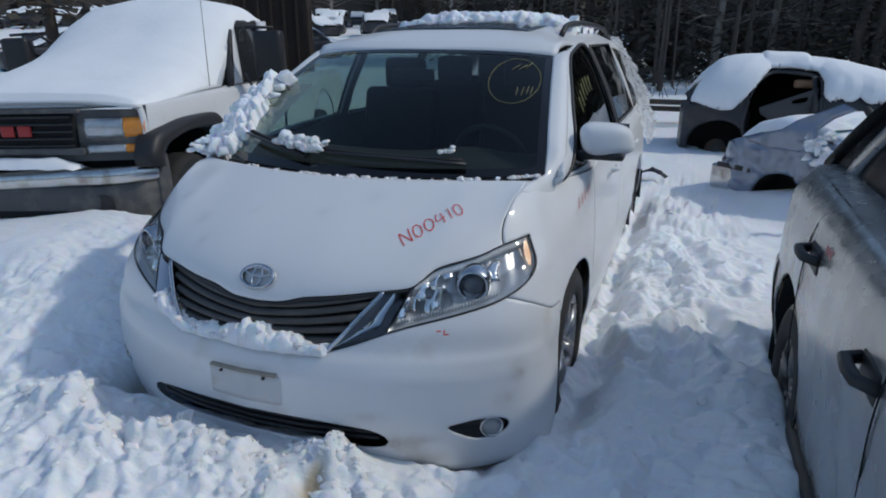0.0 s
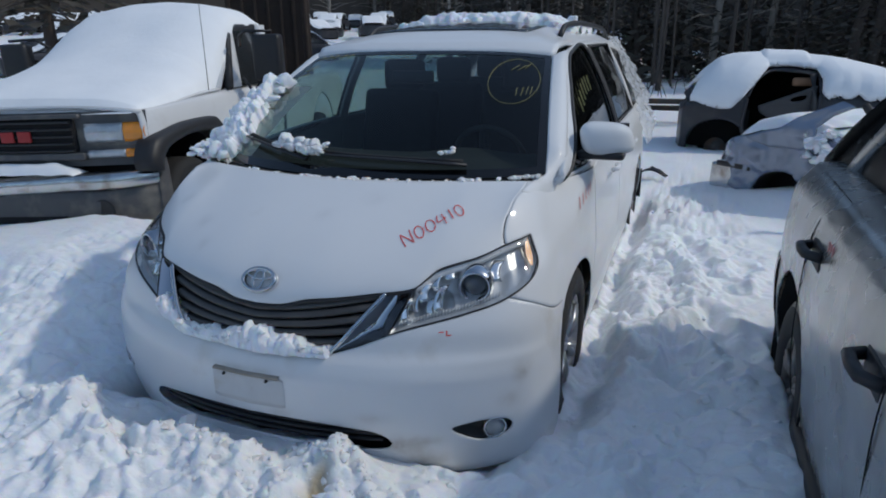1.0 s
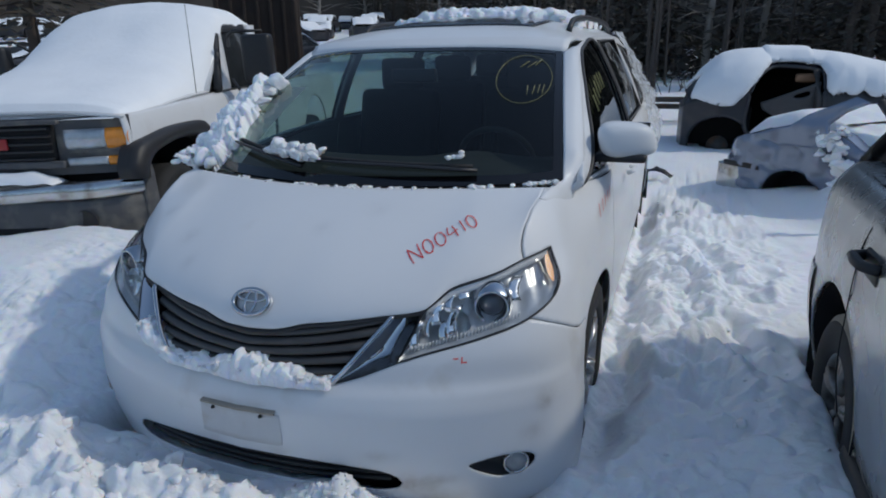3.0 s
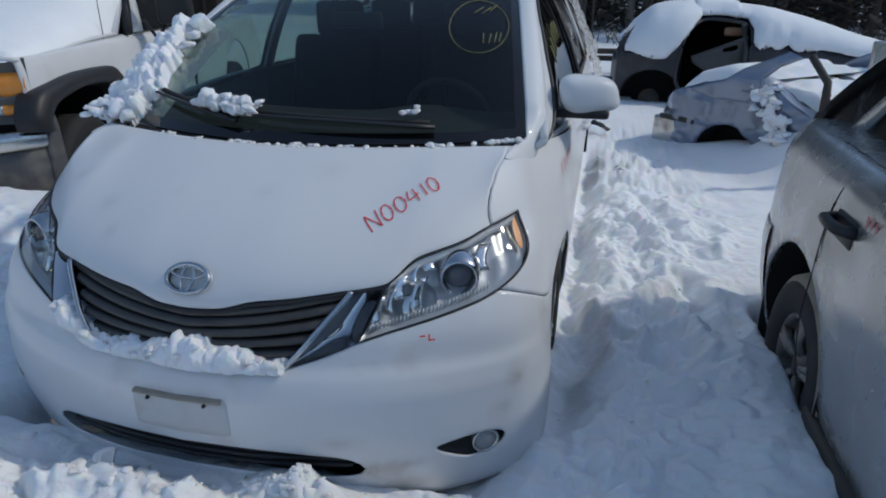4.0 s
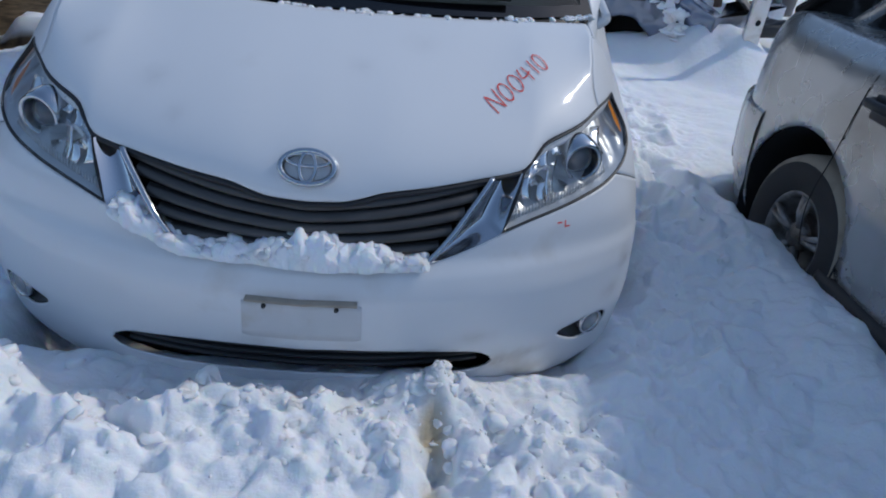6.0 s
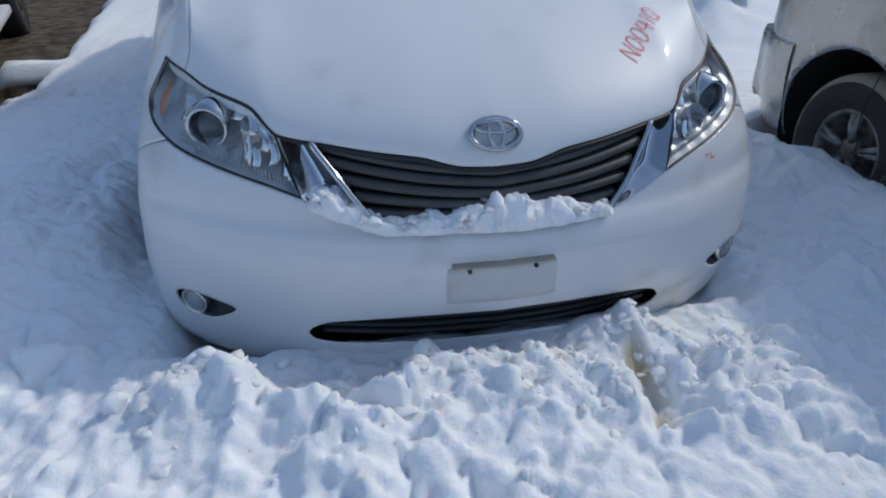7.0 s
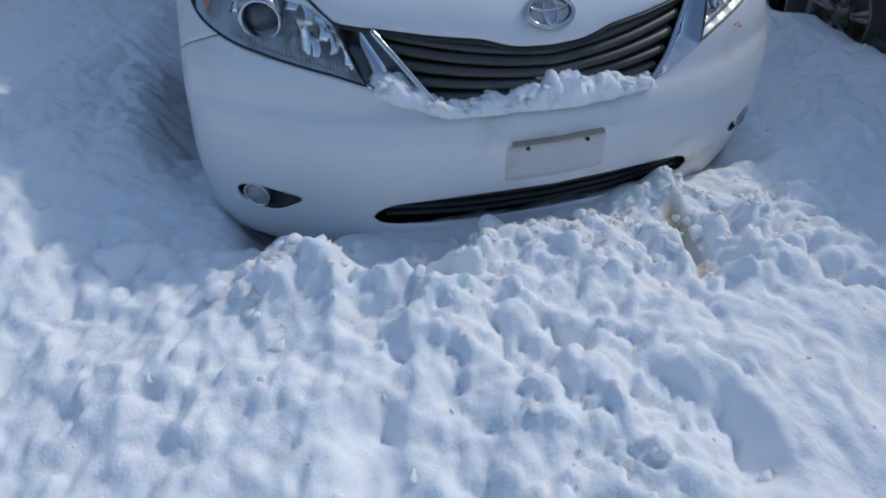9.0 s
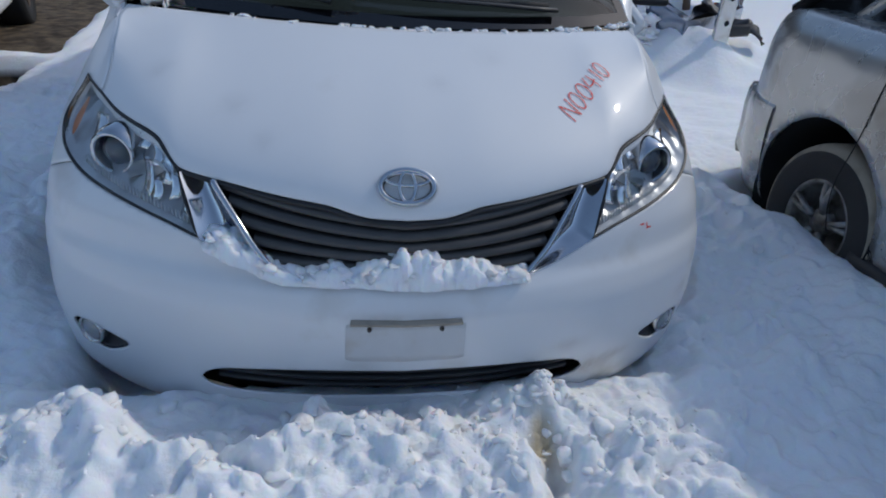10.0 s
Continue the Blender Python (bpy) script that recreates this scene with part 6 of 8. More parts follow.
for _y, _zz in ((3.40, 0.905), (2.62, 0.87)):
    _h = put_mesh("door_handle", mesh_of("door_handle", [], []), None, silver, "black door handle in a worn recess")
    part("grip", tube_bm([(-0.905, _y - 0.085, _zz), (-0.945, _y - 0.055, _zz + 0.004), (-0.95, _y, _zz + 0.005), (-0.945, _y + 0.055, _zz + 0.004), (-0.905, _y + 0.085, _zz)], 0.017, 8), BLACK_PLASTIC, _h)
    part("recess", box_bm(0.02, 0.15, 0.085, (-0.898, _y, _zz - 0.012), 0.009), BLACK_PLASTIC, _h)
for _ys in (1.52, 2.52, 3.53):
    _z = np.linspace(0.30, 1.05, 20)
    _y = _ys + (0.06 * np.exp(-((_z - 0.45) / 0.2) ** 2) if _ys == 3.53 else 0 * _z)
    _w = body_side(_y, _z, SV_L, [0.20, 0.30, 0.45, 0.62, 0.78, 0.90, 0.985, 1.04, 1.075], [0.845, 0.875, 0.895, 0.908, 0.912, 0.905, 0.885, 0.850, 0.815], 0.6, 0.45, 0.25, 0.15)
    part("door_gap", tube_bm([(-w - 0.0005, y, z) for w, y, z in zip(_w, _y, _z)], 0.0022, 5), CAVITY_SHADE, silver)
part("sill", box_bm(0.10, 2.25, 0.12, (-0.85, 2.28, 0.24), 0.03), BLACK_PLASTIC, silver, "black sill")
_mir = put_mesh("door_mirror", mesh_of("door_mirror", [], []), None, silver, "black door mirror")
_bm = bmesh.new()
bmesh.ops.create_uvsphere(_bm, u_segments=24, v_segments=16, radius=1.0)
for v in _bm.verts:
    v.co = Vector((-1.03 + 0.105 * math.copysign(abs(v.co.x) ** 0.6, v.co.x), 1.72 + 0.06 * v.co.y, 1.03 + 0.075 * math.copysign(abs(v.co.z) ** 0.6, v.co.z)))
part("shell", _bm, BLACK_PLASTIC, _mir)
part("glass", box_bm(0.17, 0.006, 0.115, (-1.03, 1.785, 1.03), 0.002), CHROME, _mir, "mirror glass")
for _k in range(3):
    part("marker_bar", box_bm(0.004, 0.008, 0.035, (-0.897, 3.22 + 0.03 * _k, 0.955), 0.001), FAINT_RED, silver, "red marker stroke")
OUT[0] = None

# blue-grey wreck, its tail crumpled
BL_L = 1.61
BL_O = 2.62
_h = Vector((0.70, -0.714))
BL_M = Matrix.Translation((1.66 + 0.70 * 0.0, 5.47, 0.0)) @ Matrix.Rotation(math.atan2(-_h.x, -_h.y) * -1, 4, "Z")
BL_M = Matrix.Translation((1.50, 5.42, -0.04)) @ Matrix.Rotation(radians(44), 4, "Z") @ Matrix.Translation((0.86, -1.78, 0))
wreck = car("wrecked_sedan", "crumpled blue-grey sedan rear half without wheels, sunk in snow", "car wreck", BL_M, BL_L,
            [0.20, 0.35, 0.55, 0.75, 0.86, 0.93], [0.82, 0.86, 0.875, 0.865, 0.835, 0.78],
            [(0, 0.72), (0.2, 0.80), (0.55, 0.93), (0.98, 0.93), (1.25, 0.86), (1.44, 0.80), (BL_L, 0.70)],
            None, BLUE_PAINT, (3.42 - BL_O,), 0.31, 0.27, nose=(0.05, 0.01), wheels=False, dent=0.035)
OUT[0] = (0, 0.9, 0.5)
_sail = np.array([(3.95, 0.83), (3.75, 0.88), (3.52, 0.96), (3.40, 1.05), (3.20, 1.14), (3.04, 1.215), (2.93, 1.18), (3.10, 1.10), (3.20, 1.00), (3.17, 0.90), (3.10, 0.80), (3.6, 0.78)])
for _s in (1, -1):
    _Y, _Z = np.meshgrid(np.linspace(2.85, 4.05, 60), np.linspace(0.74, 1.26, 40))
    cut_sheet("quarter_pillar", _Y, _Z, lambda a, b, q=_s: np.stack([q * (0.862 - 0.30 * np.clip(b - 0.90, 0, 1) - 0.05 * smooth01(a, 3.6, 4.1) + 0.02 * lattice(a * 5, b * 6, 4)), a - BL_O, b], -1), [], BLUE_PAINT, wreck,
              "bent blue quarter pillar", keep=_sail, thick=0.035)
    part("roof_pillar", tube_bm([(_s * 0.76, 0.06, 0.80), (_s * 0.68, 0.12, 1.0), (_s * 0.64, 0.31, 1.18)], [0.035, 0.03, 0.03], 8), STEEL_DARK, wreck, "bare door pillar")
# cabin shade put in as a near-black sheet
sheet("parcel_shelf", [[(x, y - BL_O, 0.90 + 0.3 * max(0, 3.6 - y) * 0.6) for x in np.linspace(-0.66, 0.66, 6)] for y in np.linspace(3.75, 3.1, 6)], CAVITY_SHADE, wreck, "near-black sheet for the shade in the cabin")
_tl = put_mesh("tail_corner", mesh_of("tail_corner", [], []), None, wreck, "bare grey tail corner where the bumper is missing")
part("plate", box_bm(0.06, 0.46, 0.25, (-0.82, 4.03 - BL_O, 0.42), 0.03), DULL_CHROME, _tl)
part("slot", box_bm(0.03, 0.40, 0.05, (-0.845, 3.98 - BL_O, 0.545), 0.008), BLACK_PLASTIC, _tl)
part("hole", box_bm(0.012, 0.10, 0.10, (-0.848, 3.88 - BL_O, 0.44), 0.01), BLACK_PLASTIC, _tl)
OUT[0] = None

# charcoal hatchback behind, a door missing
DK_L = 4.34
DK_M = Matrix.Translation((1.25, 8.60, -0.08)) @ Matrix.Rotation(radians(90), 4, "Z") @ Matrix.Translation((0, -DK_L, 0))
DK_TOP = ([0, 0.25, 0.9, 1.4, 2.1, 2.6, 3.1, 3.5, 3.84, 4.02, 4.16, 4.28, 4.34], [0.70, 0.84, 0.95, 1.08, 1.30, 1.41, 1.46, 1.465, 1.42, 1.30, 1.17, 1.02, 0.90])


def dk_place(Y, V, off=0.0):
    """The near side of the shell: V from the sill (0) over the waist (0.5) to the roof's middle (1)."""
    Y, V = np.asarray(Y, float), np.asarray(V, float)
    top = curve_at(Y, *DK_TOP)
    belt = np.minimum(0.90, top - 0.05)
    w = 0.86 - 0.20 * np.clip((Y - 3.85) / 0.49, 0, 1) ** 2.2 - 0.22 * np.clip((0.5 - Y) / 0.5, 0, 1) ** 2.4
    t = np.clip((V - 0.5) / 0.5, 0, 1) * math.pi / 2
    low = np.clip(V / 0.5, 0, 1)
    x = w * (0.95 + 0.05 * np.sin(low * math.pi * 0.6)) * np.cos(t) ** 0.62 + off * np.cos(t)
    z = 0.24 + (belt - 0.24) * low + (top - belt) * np.sin(t) ** 0.9 + off * np.sin(t)
    return np.stack([-x, Y + off * 0.6 * smooth01(Y, 3.9, 4.3), z], -1)


def dk_v(y, z):
    top = float(curve_at(np.array(y), *DK_TOP))
    belt = min(0.90, top - 0.05)
    if z <= belt:
        return 0.5 * (z - 0.24) / (belt - 0.24)
    return 0.5 + 0.5 * math.asin(min(1.0, ((z - belt) / (top - belt)) ** (1 / 0.9))) * 2 / math.pi


hatch = thing("wrecked_hatchback", "charcoal hatchback wreck with a missing door under snow", "car wreck", DK_M)
OUT[0] = (0, 2.2, 0.6)
_door = spline([(3.56, 0.60), (3.57, 0.90), (3.50, 1.20), (3.32, 1.375), (3.06, 1.385), (2.76, 1.335), (2.71, 1.22), (2.71, 0.93), (2.74, 0.50), (3.0, 0.42), (3.35, 0.42)], 60, True)
DK_DOOR = np.array([(y, dk_v(y, z)) for y, z in _door])
_ring = lambda yc: np.array([(yc + 0.38 * math.cos(a), (max(0.40 + 0.36 * math.sin(a), 0.15) - 0.24) / 1.32) for a in np.linspace(0, 2 * math.pi, 40, endpoint=False)])
_Y, _V = np.meshgrid(np.r_[np.linspace(0, 3.8, 100), np.linspace(3.83, DK_L, 24)], np.linspace(0, 1, 60))
for _s in (1, -1):
    cut_sheet("side_shell", _Y, _V, lambda a, b, q=_s: dk_place(a, b) * (q, 1, 1), [DK_DOOR, _ring(0.85), _ring(3.87)] if _s > 0 else [_ring(0.85), _ring(3.87)], CHARCOAL, hatch, thick=0.02)
    if _s < 0:
        # far side gets a near-black inner shell in place of cabin shade
        sheet("inner_lining", dk_place(_Y[:, 2:-4], _V[:, 2:-4], -0.09) * (_s, 1, 1), CAVITY_SHADE, hatch, "near-black shell for the shade in the cabin")
for _yend in (0.0, DK_L):
    _v = np.linspace(0, 1, 20)
    _e = dk_place(np.full(20, _yend), _v)
    sheet("end_panel", [[(x * u, y + (0.05 if _yend else -0.05) * (1 - u * u), z) for u in np.linspace(-1, 1, 13)] for x, y, z in _e], CHARCOAL, hatch)
part("door_edge", tube_bm([tuple(p) for p in dk_place(DK_DOOR[:, 0], DK_DOOR[:, 1], -0.01)], 0.026, 6, closed=True), CHARCOAL, hatch)
part("headrest", box_bm(0.10, 0.27, 0.11, (-0.52, 2.88, 1.235), 0.035), TAN, hatch, "tan headrest")
_Y2, _Z2 = np.meshgrid(np.linspace(2.72, 3.42, 30), np.linspace(0.70, 1.25, 24))
cut_sheet("inner_trim", _Y2, _Z2, lambda a, b: np.stack([-0.70 - 0.10 * (b - 0.9) + 0 * a, a, b], -1), [spline([(2.86, 1.08), (3.02, 1.03), (3.0, 0.99), (2.86, 1.02)], 20, True)], INTERIOR_GREY, hatch, "loose dark trim panel",
          keep=np.array([(2.74, 1.20), (3.10, 1.05), (3.40, 0.93), (3.38, 0.85), (3.2, 0.74), (2.74, 0.74)]), thick=0.03)
part("pillar", tube_bm([(-0.78, 2.74, 0.5), (-0.77, 2.76, 1.0), (-0.66, 2.80, 1.33)], 0.045, 8), INTERIOR_GREY, hatch, "dark door pillar")
for _yc in (0.85, 3.87):
    for _s in (1, -1):
        _q = [(_s * x, _yc + 0.38 * math.cos(a), 0.40 + 0.36 * math.sin(a)) for x in (0.30, 0.83) for a in np.linspace(-0.6, math.pi + 0.6, 20)]
        sheet("wheel_liner", np.array(_q).reshape(2, 20, 3), CAVITY_SHADE, hatch)
        part("brake_disc", lathe_bm([(0.0005, 0.05), (0.05, 0.05), (0.06, 0.01), (0.14, 0.0), (0.14, -0.02), (0.05, -0.03)], 24, m=Matrix.Translation((_s * 0.72, _yc, 0.36)) @ Matrix.Rotation(_s * radians(90), 4, "Y")), STEEL_DARK, hatch, "rusty brake disc")
        part("back_wall", box_bm(0.04, 0.8, 0.8, (_s * 0.40, _yc, 0.45), 0.01), CAVITY_SHADE, hatch)
_lv = [(4.30, 0.98), (4.22, 1.10), (4.05, 1.22), (4.13, 1.12), (4.24, 0.96)]
_k = np.array([(y, dk_v(y, z)) for y, z in _lv])
cut_sheet("tail_lamp", *np.meshgrid(np.linspace(4.0, 4.33, 30), np.linspace(0.5, 0.85, 30)), lambda a, b: dk_place(a, b, 0.075), [], BLACK_PLASTIC, hatch, "dark tail lamp poking through the snow", keep=_k, thick=0.06)
part("underside", box_bm(1.3, DK_L - 0.5, 0.1, (0, DK_L / 2, 0.30), 0.02), CAVITY_SHADE, hatch, "dark underside")
OUT[0] = None

# ---- white pickup with a deep load of snow ----
TR_M = Matrix.Translation((-3.13, 1.56, -0.03)) @ Matrix.Rotation(radians(15), 4, "Z") @ Matrix.Rotation(radians(-1.5), 4, "Y")
truck = thing("pickup_truck", "white pickup truck buried in snow from hood to roof", "pickup truck", TR_M)
OUT[0] = (0, 2.0, 0.9)
TW = 0.99


def tr_side(Y, Z):
    w = curve_at(Z, [0.45, 0.6, 0.9, 1.1, 1.22, 1.30], [0.96, 0.985, 1.0, 0.995, 0.975, 0.90])
    return w - 0.10 * np.clip((0.35 - Y) / 0.35, 0, 1) ** 2.5


_arch = np.array([(0.78 + 0.53 * math.cos(a), 0.52 + 0.53 * math.sin(a)) for a in np.linspace(0, 2 * math.pi, 48, endpoint=False)])
_arch2 = _arch + (3.65, 0)
_arch = np.vstack([spline([(-0.05, 0.42), (-0.05, 0.80), (0.06, 0.87), (0.20, 0.955), (0.36, 0.985), (0.60, 1.01), (0.88, 1.01), (1.06, 0.97), (1.16, 0.86), (1.27, 0.70), (1.36, 0.45)], 44)])
for _s in (1, -1):
    for _name, _y0, _y1, _zt0, _zt1 in (("fender", 0.10, 1.72, 1.22, 1.28), ("door", 1.728, 2.86, 1.28, 1.30), ("cargo_side", 2.95, 5.5, 1.30, 1.30)):
        _Y, _T = np.meshgrid(np.linspace(_y0, _y1, 60), np.linspace(0, 1, 40))
        _Z = 0.50 + _T * (_zt0 + (_zt1 - _zt0) * (_Y - _y0) / (_y1 - _y0) - 0.50)
        cut_sheet(_name, _Y, _Z, lambda a, b, q=_s: np.stack([q * tr_side(a, b), a, b], -1), [_arch, _arch2], TRUCK_WHITE, truck, thick=0.015)
    # black flare round the front arch: a squarish, broad lip
    _fo = spline([(0.02, 0.80), (0.005, 0.88), (0.09, 1.005), (0.24, 1.05), (0.55, 1.085), (0.95, 1.085), (1.14, 1.06), (1.24, 0.95), (1.36, 0.76), (1.44, 0.58)], 48)
    _fi = spline([(0.15, 0.78), (0.155, 0.86), (0.23, 0.92), (0.36, 0.955), (0.60, 0.985), (0.86, 0.98), (1.02, 0.94), (1.11, 0.84), (1.20, 0.70), (1.27, 0.58)], 48)
    _rows = []
    for _t, _o in ((-0.06, -0.06), (0.0, 0.03), (0.12, 0.065), (0.45, 0.07), (0.85, 0.055), (1.0, 0.03), (1.04, -0.012), (1.05, -0.09)):
        _q = _fi + (_fo - _fi) * _t
        _rows.append([(_s * (1.0 + _o), p[0], p[1]) for p in _q])
    sheet("arch_flare", _rows, BLACK_PLASTIC, truck, "black plastic arch flare")
    _q = [(_s * x, max(y, 0.14), z) for x in (0.45, 0.99) for y, z in spline(_arch, 24)]
    sheet("wheel_liner", np.array(_q).reshape(2, 24, 3), CAVITY_SHADE, truck)
    part("arch_wall", box_bm(0.04, 1.14, 0.56, (_s * 0.47, 0.74, 0.70), 0.01), CAVITY_SHADE, truck)
    for _yw in (0.66, 4.43):
        wheel_parts(truck, Matrix.Translation((_s * 0.86, _yw, 0.40)) @ Matrix.Rotation(_s * radians(90), 4, "Y"), r=0.40, width=0.26, rim_r=0.21, spokes=8, mat_tyre=RUBBER, mat_rim=STEEL_DARK)
# front clip: shell, grille, lamps
_rows = []
for _z in np.linspace(0.84, 1.22, 10):
    _rows.append([(x, 0.03 + 0.10 * abs(x / 0.97) ** 3.2 + 0.05 * (_z - 0.84), _z) for x in np.linspace(-0.97, 0.97, 41)])
sheet("front_shell", _rows, TRUCK_GREY, truck, "dark grey grille surround")
_gr = put_mesh("grille", mesh_of("grille", [], []), None, truck, "black grille with red badge shapes")
part("recess", box_bm(0.98, 0.05, 0.25, (0, 0.035, 1.055), 0.02), CAVITY_SHADE, _gr)
for _k in range(5):
    part("grille_bar", box_bm(0.96, 0.03, 0.014, (0, 0.004, 0.955 + 0.05 * _k), 0.004), BLACK_PLASTIC, _gr)
for _x, _w in ((-0.13, 0.10), (0.0, 0.10), (0.13, 0.10)):
    part("badge_block", box_bm(_w, 0.016, 0.075, (_x, -0.012, 1.06), 0.006), material("red_badge", (0.35, 0.02, 0.02), rough=0.4, spread=0.2), _gr, "red badge block")
part("surround", box_bm(1.10, 0.04, 0.05, (0, 0.01, 0.915), 0.012), TRUCK_GREY, _gr)
part("surround", box_bm(1.10, 0.04, 0.03, (0, 0.015, 1.195), 0.01), TRUCK_GREY, _gr)
for _s in (1, -1):
    _hl = put_mesh("headlight", mesh_of("headlight", [], []), None, truck, "rectangular headlight with amber corner")
    for _z0, _z1, _nm in ((1.005, 1.14, "main"), (0.895, 0.955, "lower")):
        for _x0, _x1, _mat, _lb in ((0.555, 0.82, None, "clear lamp"), (0.822, 0.962 if _nm == "main" else 0.935, AMBER, "amber marker lamp")):
            _g = []
            for _z in np.linspace(_z0, _z1, 6):
                _g.append([(_s * x, 0.012 + 0.10 * abs(x / 0.97) ** 3.2 + 0.05 * (_z - 0.84) - 0.016 * math.sin(math.pi * (_z - _z0) / (_z1 - _z0)), (_z0 + _z1) / 2 + (_z - (_z0 + _z1) / 2) * min(1.0, math.sqrt(max(0.05, (0.985 - x) / 0.06)))) for x in np.linspace(_x0, _x1, 14)])
            sheet(_nm + "_lamp", _g, _mat or TRUCK_LENS, _hl, _lb, thick=0.02)
    part("rim", box_bm(0.43, 0.02, 0.03, (_s * 0.78, 0.085, 0.998), 0.006, turn=Matrix.Rotation(_s * radians(10), 4, "Z")), TRUCK_GREY, _hl)
# bumper: chrome upper half, grey valance, round recess
_bp = put_mesh("bumper", mesh_of("bumper", [], []), None, truck, "dented chrome bumper over a grey valance")


def tr_bump(zs, outs, dip=0.0):
    rows = []
    for z, o in zip(zs, outs):
        rows.append([(x, -0.10 - o + 0.22 * abs(x / 1.02) ** 4, z - dip * math.exp(-(x / 0.42) ** 4) + 0.008 * math.sin(7 * x)) for x in np.linspace(-1.02, 1.02, 61)])
    return rows


sheet("chrome_bar", tr_bump([0.68, 0.685, 0.72, 0.77, 0.80, 0.805], [-0.05, 0.0, 0.022, 0.018, 0.0, -0.12], 0.03), DULL_CHROME, _bp, "dented chrome bar")
sheet("valance", tr_bump([0.36, 0.38, 0.50, 0.62, 0.68, 0.685], [-0.08, -0.015, 0.0, 0.006, 0.0, -0.05]), TRUCK_GREY, _bp, "scuffed grey valance")
for _x in (-0.66, 0.66):
    part("lamp_recess", lathe_bm([(0.0005, 0.002), (0.075, 0.004), (0.082, 0.010), (0.088, 0.0)], 26, m=Matrix.Translation((_x, -0.066, 0.53)) @ Matrix.Rotation(radians(90), 4, "X")), BLACK_PLASTIC, _bp, "round black lamp recess")
part("air_slot", box_bm(0.80, 0.02, 0.07, (0, -0.095, 0.47), 0.012), CAVITY_SHADE, _bp, "dark slot")
for _s in (1, -1):
    # the valance runs round the corner to the arch
    _rows = [[(_s * (1.012 + 0.012 * math.sin(math.pi * _f) + _o), 0.10 + 0.16 * _f, _z) for _f in np.linspace(0, 1, 8)] for _z, _o in ((0.40, -0.03), (0.44, 0.0), (0.62, 0.008), (0.80, 0.004), (0.86, -0.004), (0.90, -0.05))]
    sheet("end_cap", _rows, TRUCK_GREY, _bp, "grey end of the valance", thick=0.02)
# cab: pillars, roof, door glass, mirror, aerial
for _s in (1, -1):
    part("pillar", tube_bm([(_s * 0.90, 1.45, 1.27), (_s * 0.80, 2.05, 1.72), (_s * 0.74, 2.28, 1.86)], 0.045, 8), TRUCK_WHITE, truck, "white windscreen pillar")
    part("pillar", tube_bm([(_s * 0.97, 2.86, 1.28), (_s * 0.80, 2.84, 1.86)], 0.05, 8), TRUCK_WHITE, truck)
    sheet("door_glass", [[(_s * (0.96 - 0.20 * t), y0 + (y1 - y0) * f, 1.285 + 0.55 * t) for f, y0, y1 in ((f, 1.86 + 0.40 * t, 2.82) for f in np.linspace(0, 1, 8))] for t in np.linspace(0, 1, 8)], DARK_GLASS, truck, "dark door glass")
    part("glass_frame", tube_bm([(_s * 0.965, 1.60, 1.29), (_s * 0.775, 2.12, 1.83), (_s * 0.765, 2.82, 1.85)], 0.042, 6), BLACK_PLASTIC, truck)
    sheet("door_frame", [[(_s * (0.966 - 0.195 * t), y0 + (y1 - y0) * f, 1.285 + 0.55 * t) for f, y0, y1 in ((f, 1.62 + 0.50 * t, 1.90 + 0.37 * t) for f in np.linspace(0, 1, 5))] for t in np.linspace(0, 1, 8)], TRUCK_WHITE, truck, "white door frame", thick=0.02)
    _mr = put_mesh("tow_mirror", mesh_of("tow_mirror", [], []), None, truck, "tall black towing mirror")
    part("head", box_bm(0.275, 0.14, 0.42, (_s * 1.275, 1.86, 1.54), 0.045, 3), BLACK_PLASTIC, _mr)
    for _pp in ([(_s * 0.97, 1.95, 1.36), (_s * 1.10, 1.84, 1.22), (_s * 1.26, 1.84, 1.26), (_s * 1.30, 1.87, 1.36)], [(_s * 1.10, 1.84, 1.22), (_s * 1.19, 1.85, 1.34)], [(_s * 0.95, 2.0, 1.66), (_s * 1.00, 1.88, 1.74), (_s * 1.06, 1.86, 1.785), (_s * 1.33, 1.86, 1.775)]):
        part("bracket", tube_bm(_pp, 0.015, 6), BLACK_PLASTIC, _mr)
sheet("roof", [[(x, y, 1.87 + 0.05 * (1 - (x / 0.8) ** 2) + 0.02 * math.sin((y - 2.2) * 2)) for x in np.linspace(-0.78, 0.78, 12)] for y in np.linspace(2.2, 2.95, 8)], TRUCK_WHITE, truck, thick=0.03)
sheet("windscreen", [[(x * (0.92 - 0.16 * t), 1.42 + 0.82 * t - 0.08 * (1 - x * x), 1.27 + 0.58 * t) for x in np.linspace(-1, 1, 12)] for t in np.linspace(0, 1, 8)], DARK_GLASS, truck)
sheet("back_wall", [[(x, 2.93, z) for x in np.linspace(-0.86, 0.86, 6)] for z in np.linspace(0.55, 1.88, 6)], TRUCK_WHITE, truck, thick=0.02)
sheet("hood", [[(x, y, 1.22 + 0.07 * smooth01(np.array(y), 0.1, 1.4) + 0.045 * (1 - abs(x / 0.95) ** 3)) for x in np.linspace(-0.95, 0.95, 20)] for y in np.linspace(0.08, 1.45, 16)], TRUCK_WHITE, truck, thick=0.02)
part("aerial", tube_bm([(0.93, 1.25, 1.2), (0.945, 1.245, 1.65), (0.96, 1.235, 2.15)], [0.004, 0.003, 0.002], 5), BLACK_PLASTIC, truck, "thin whip aerial")
part("fuel_floor", box_bm(1.5, 4.8, 0.12, (0, 2.8, 0.55), 0.03), CAVITY_SHADE, truck, "dark underside")
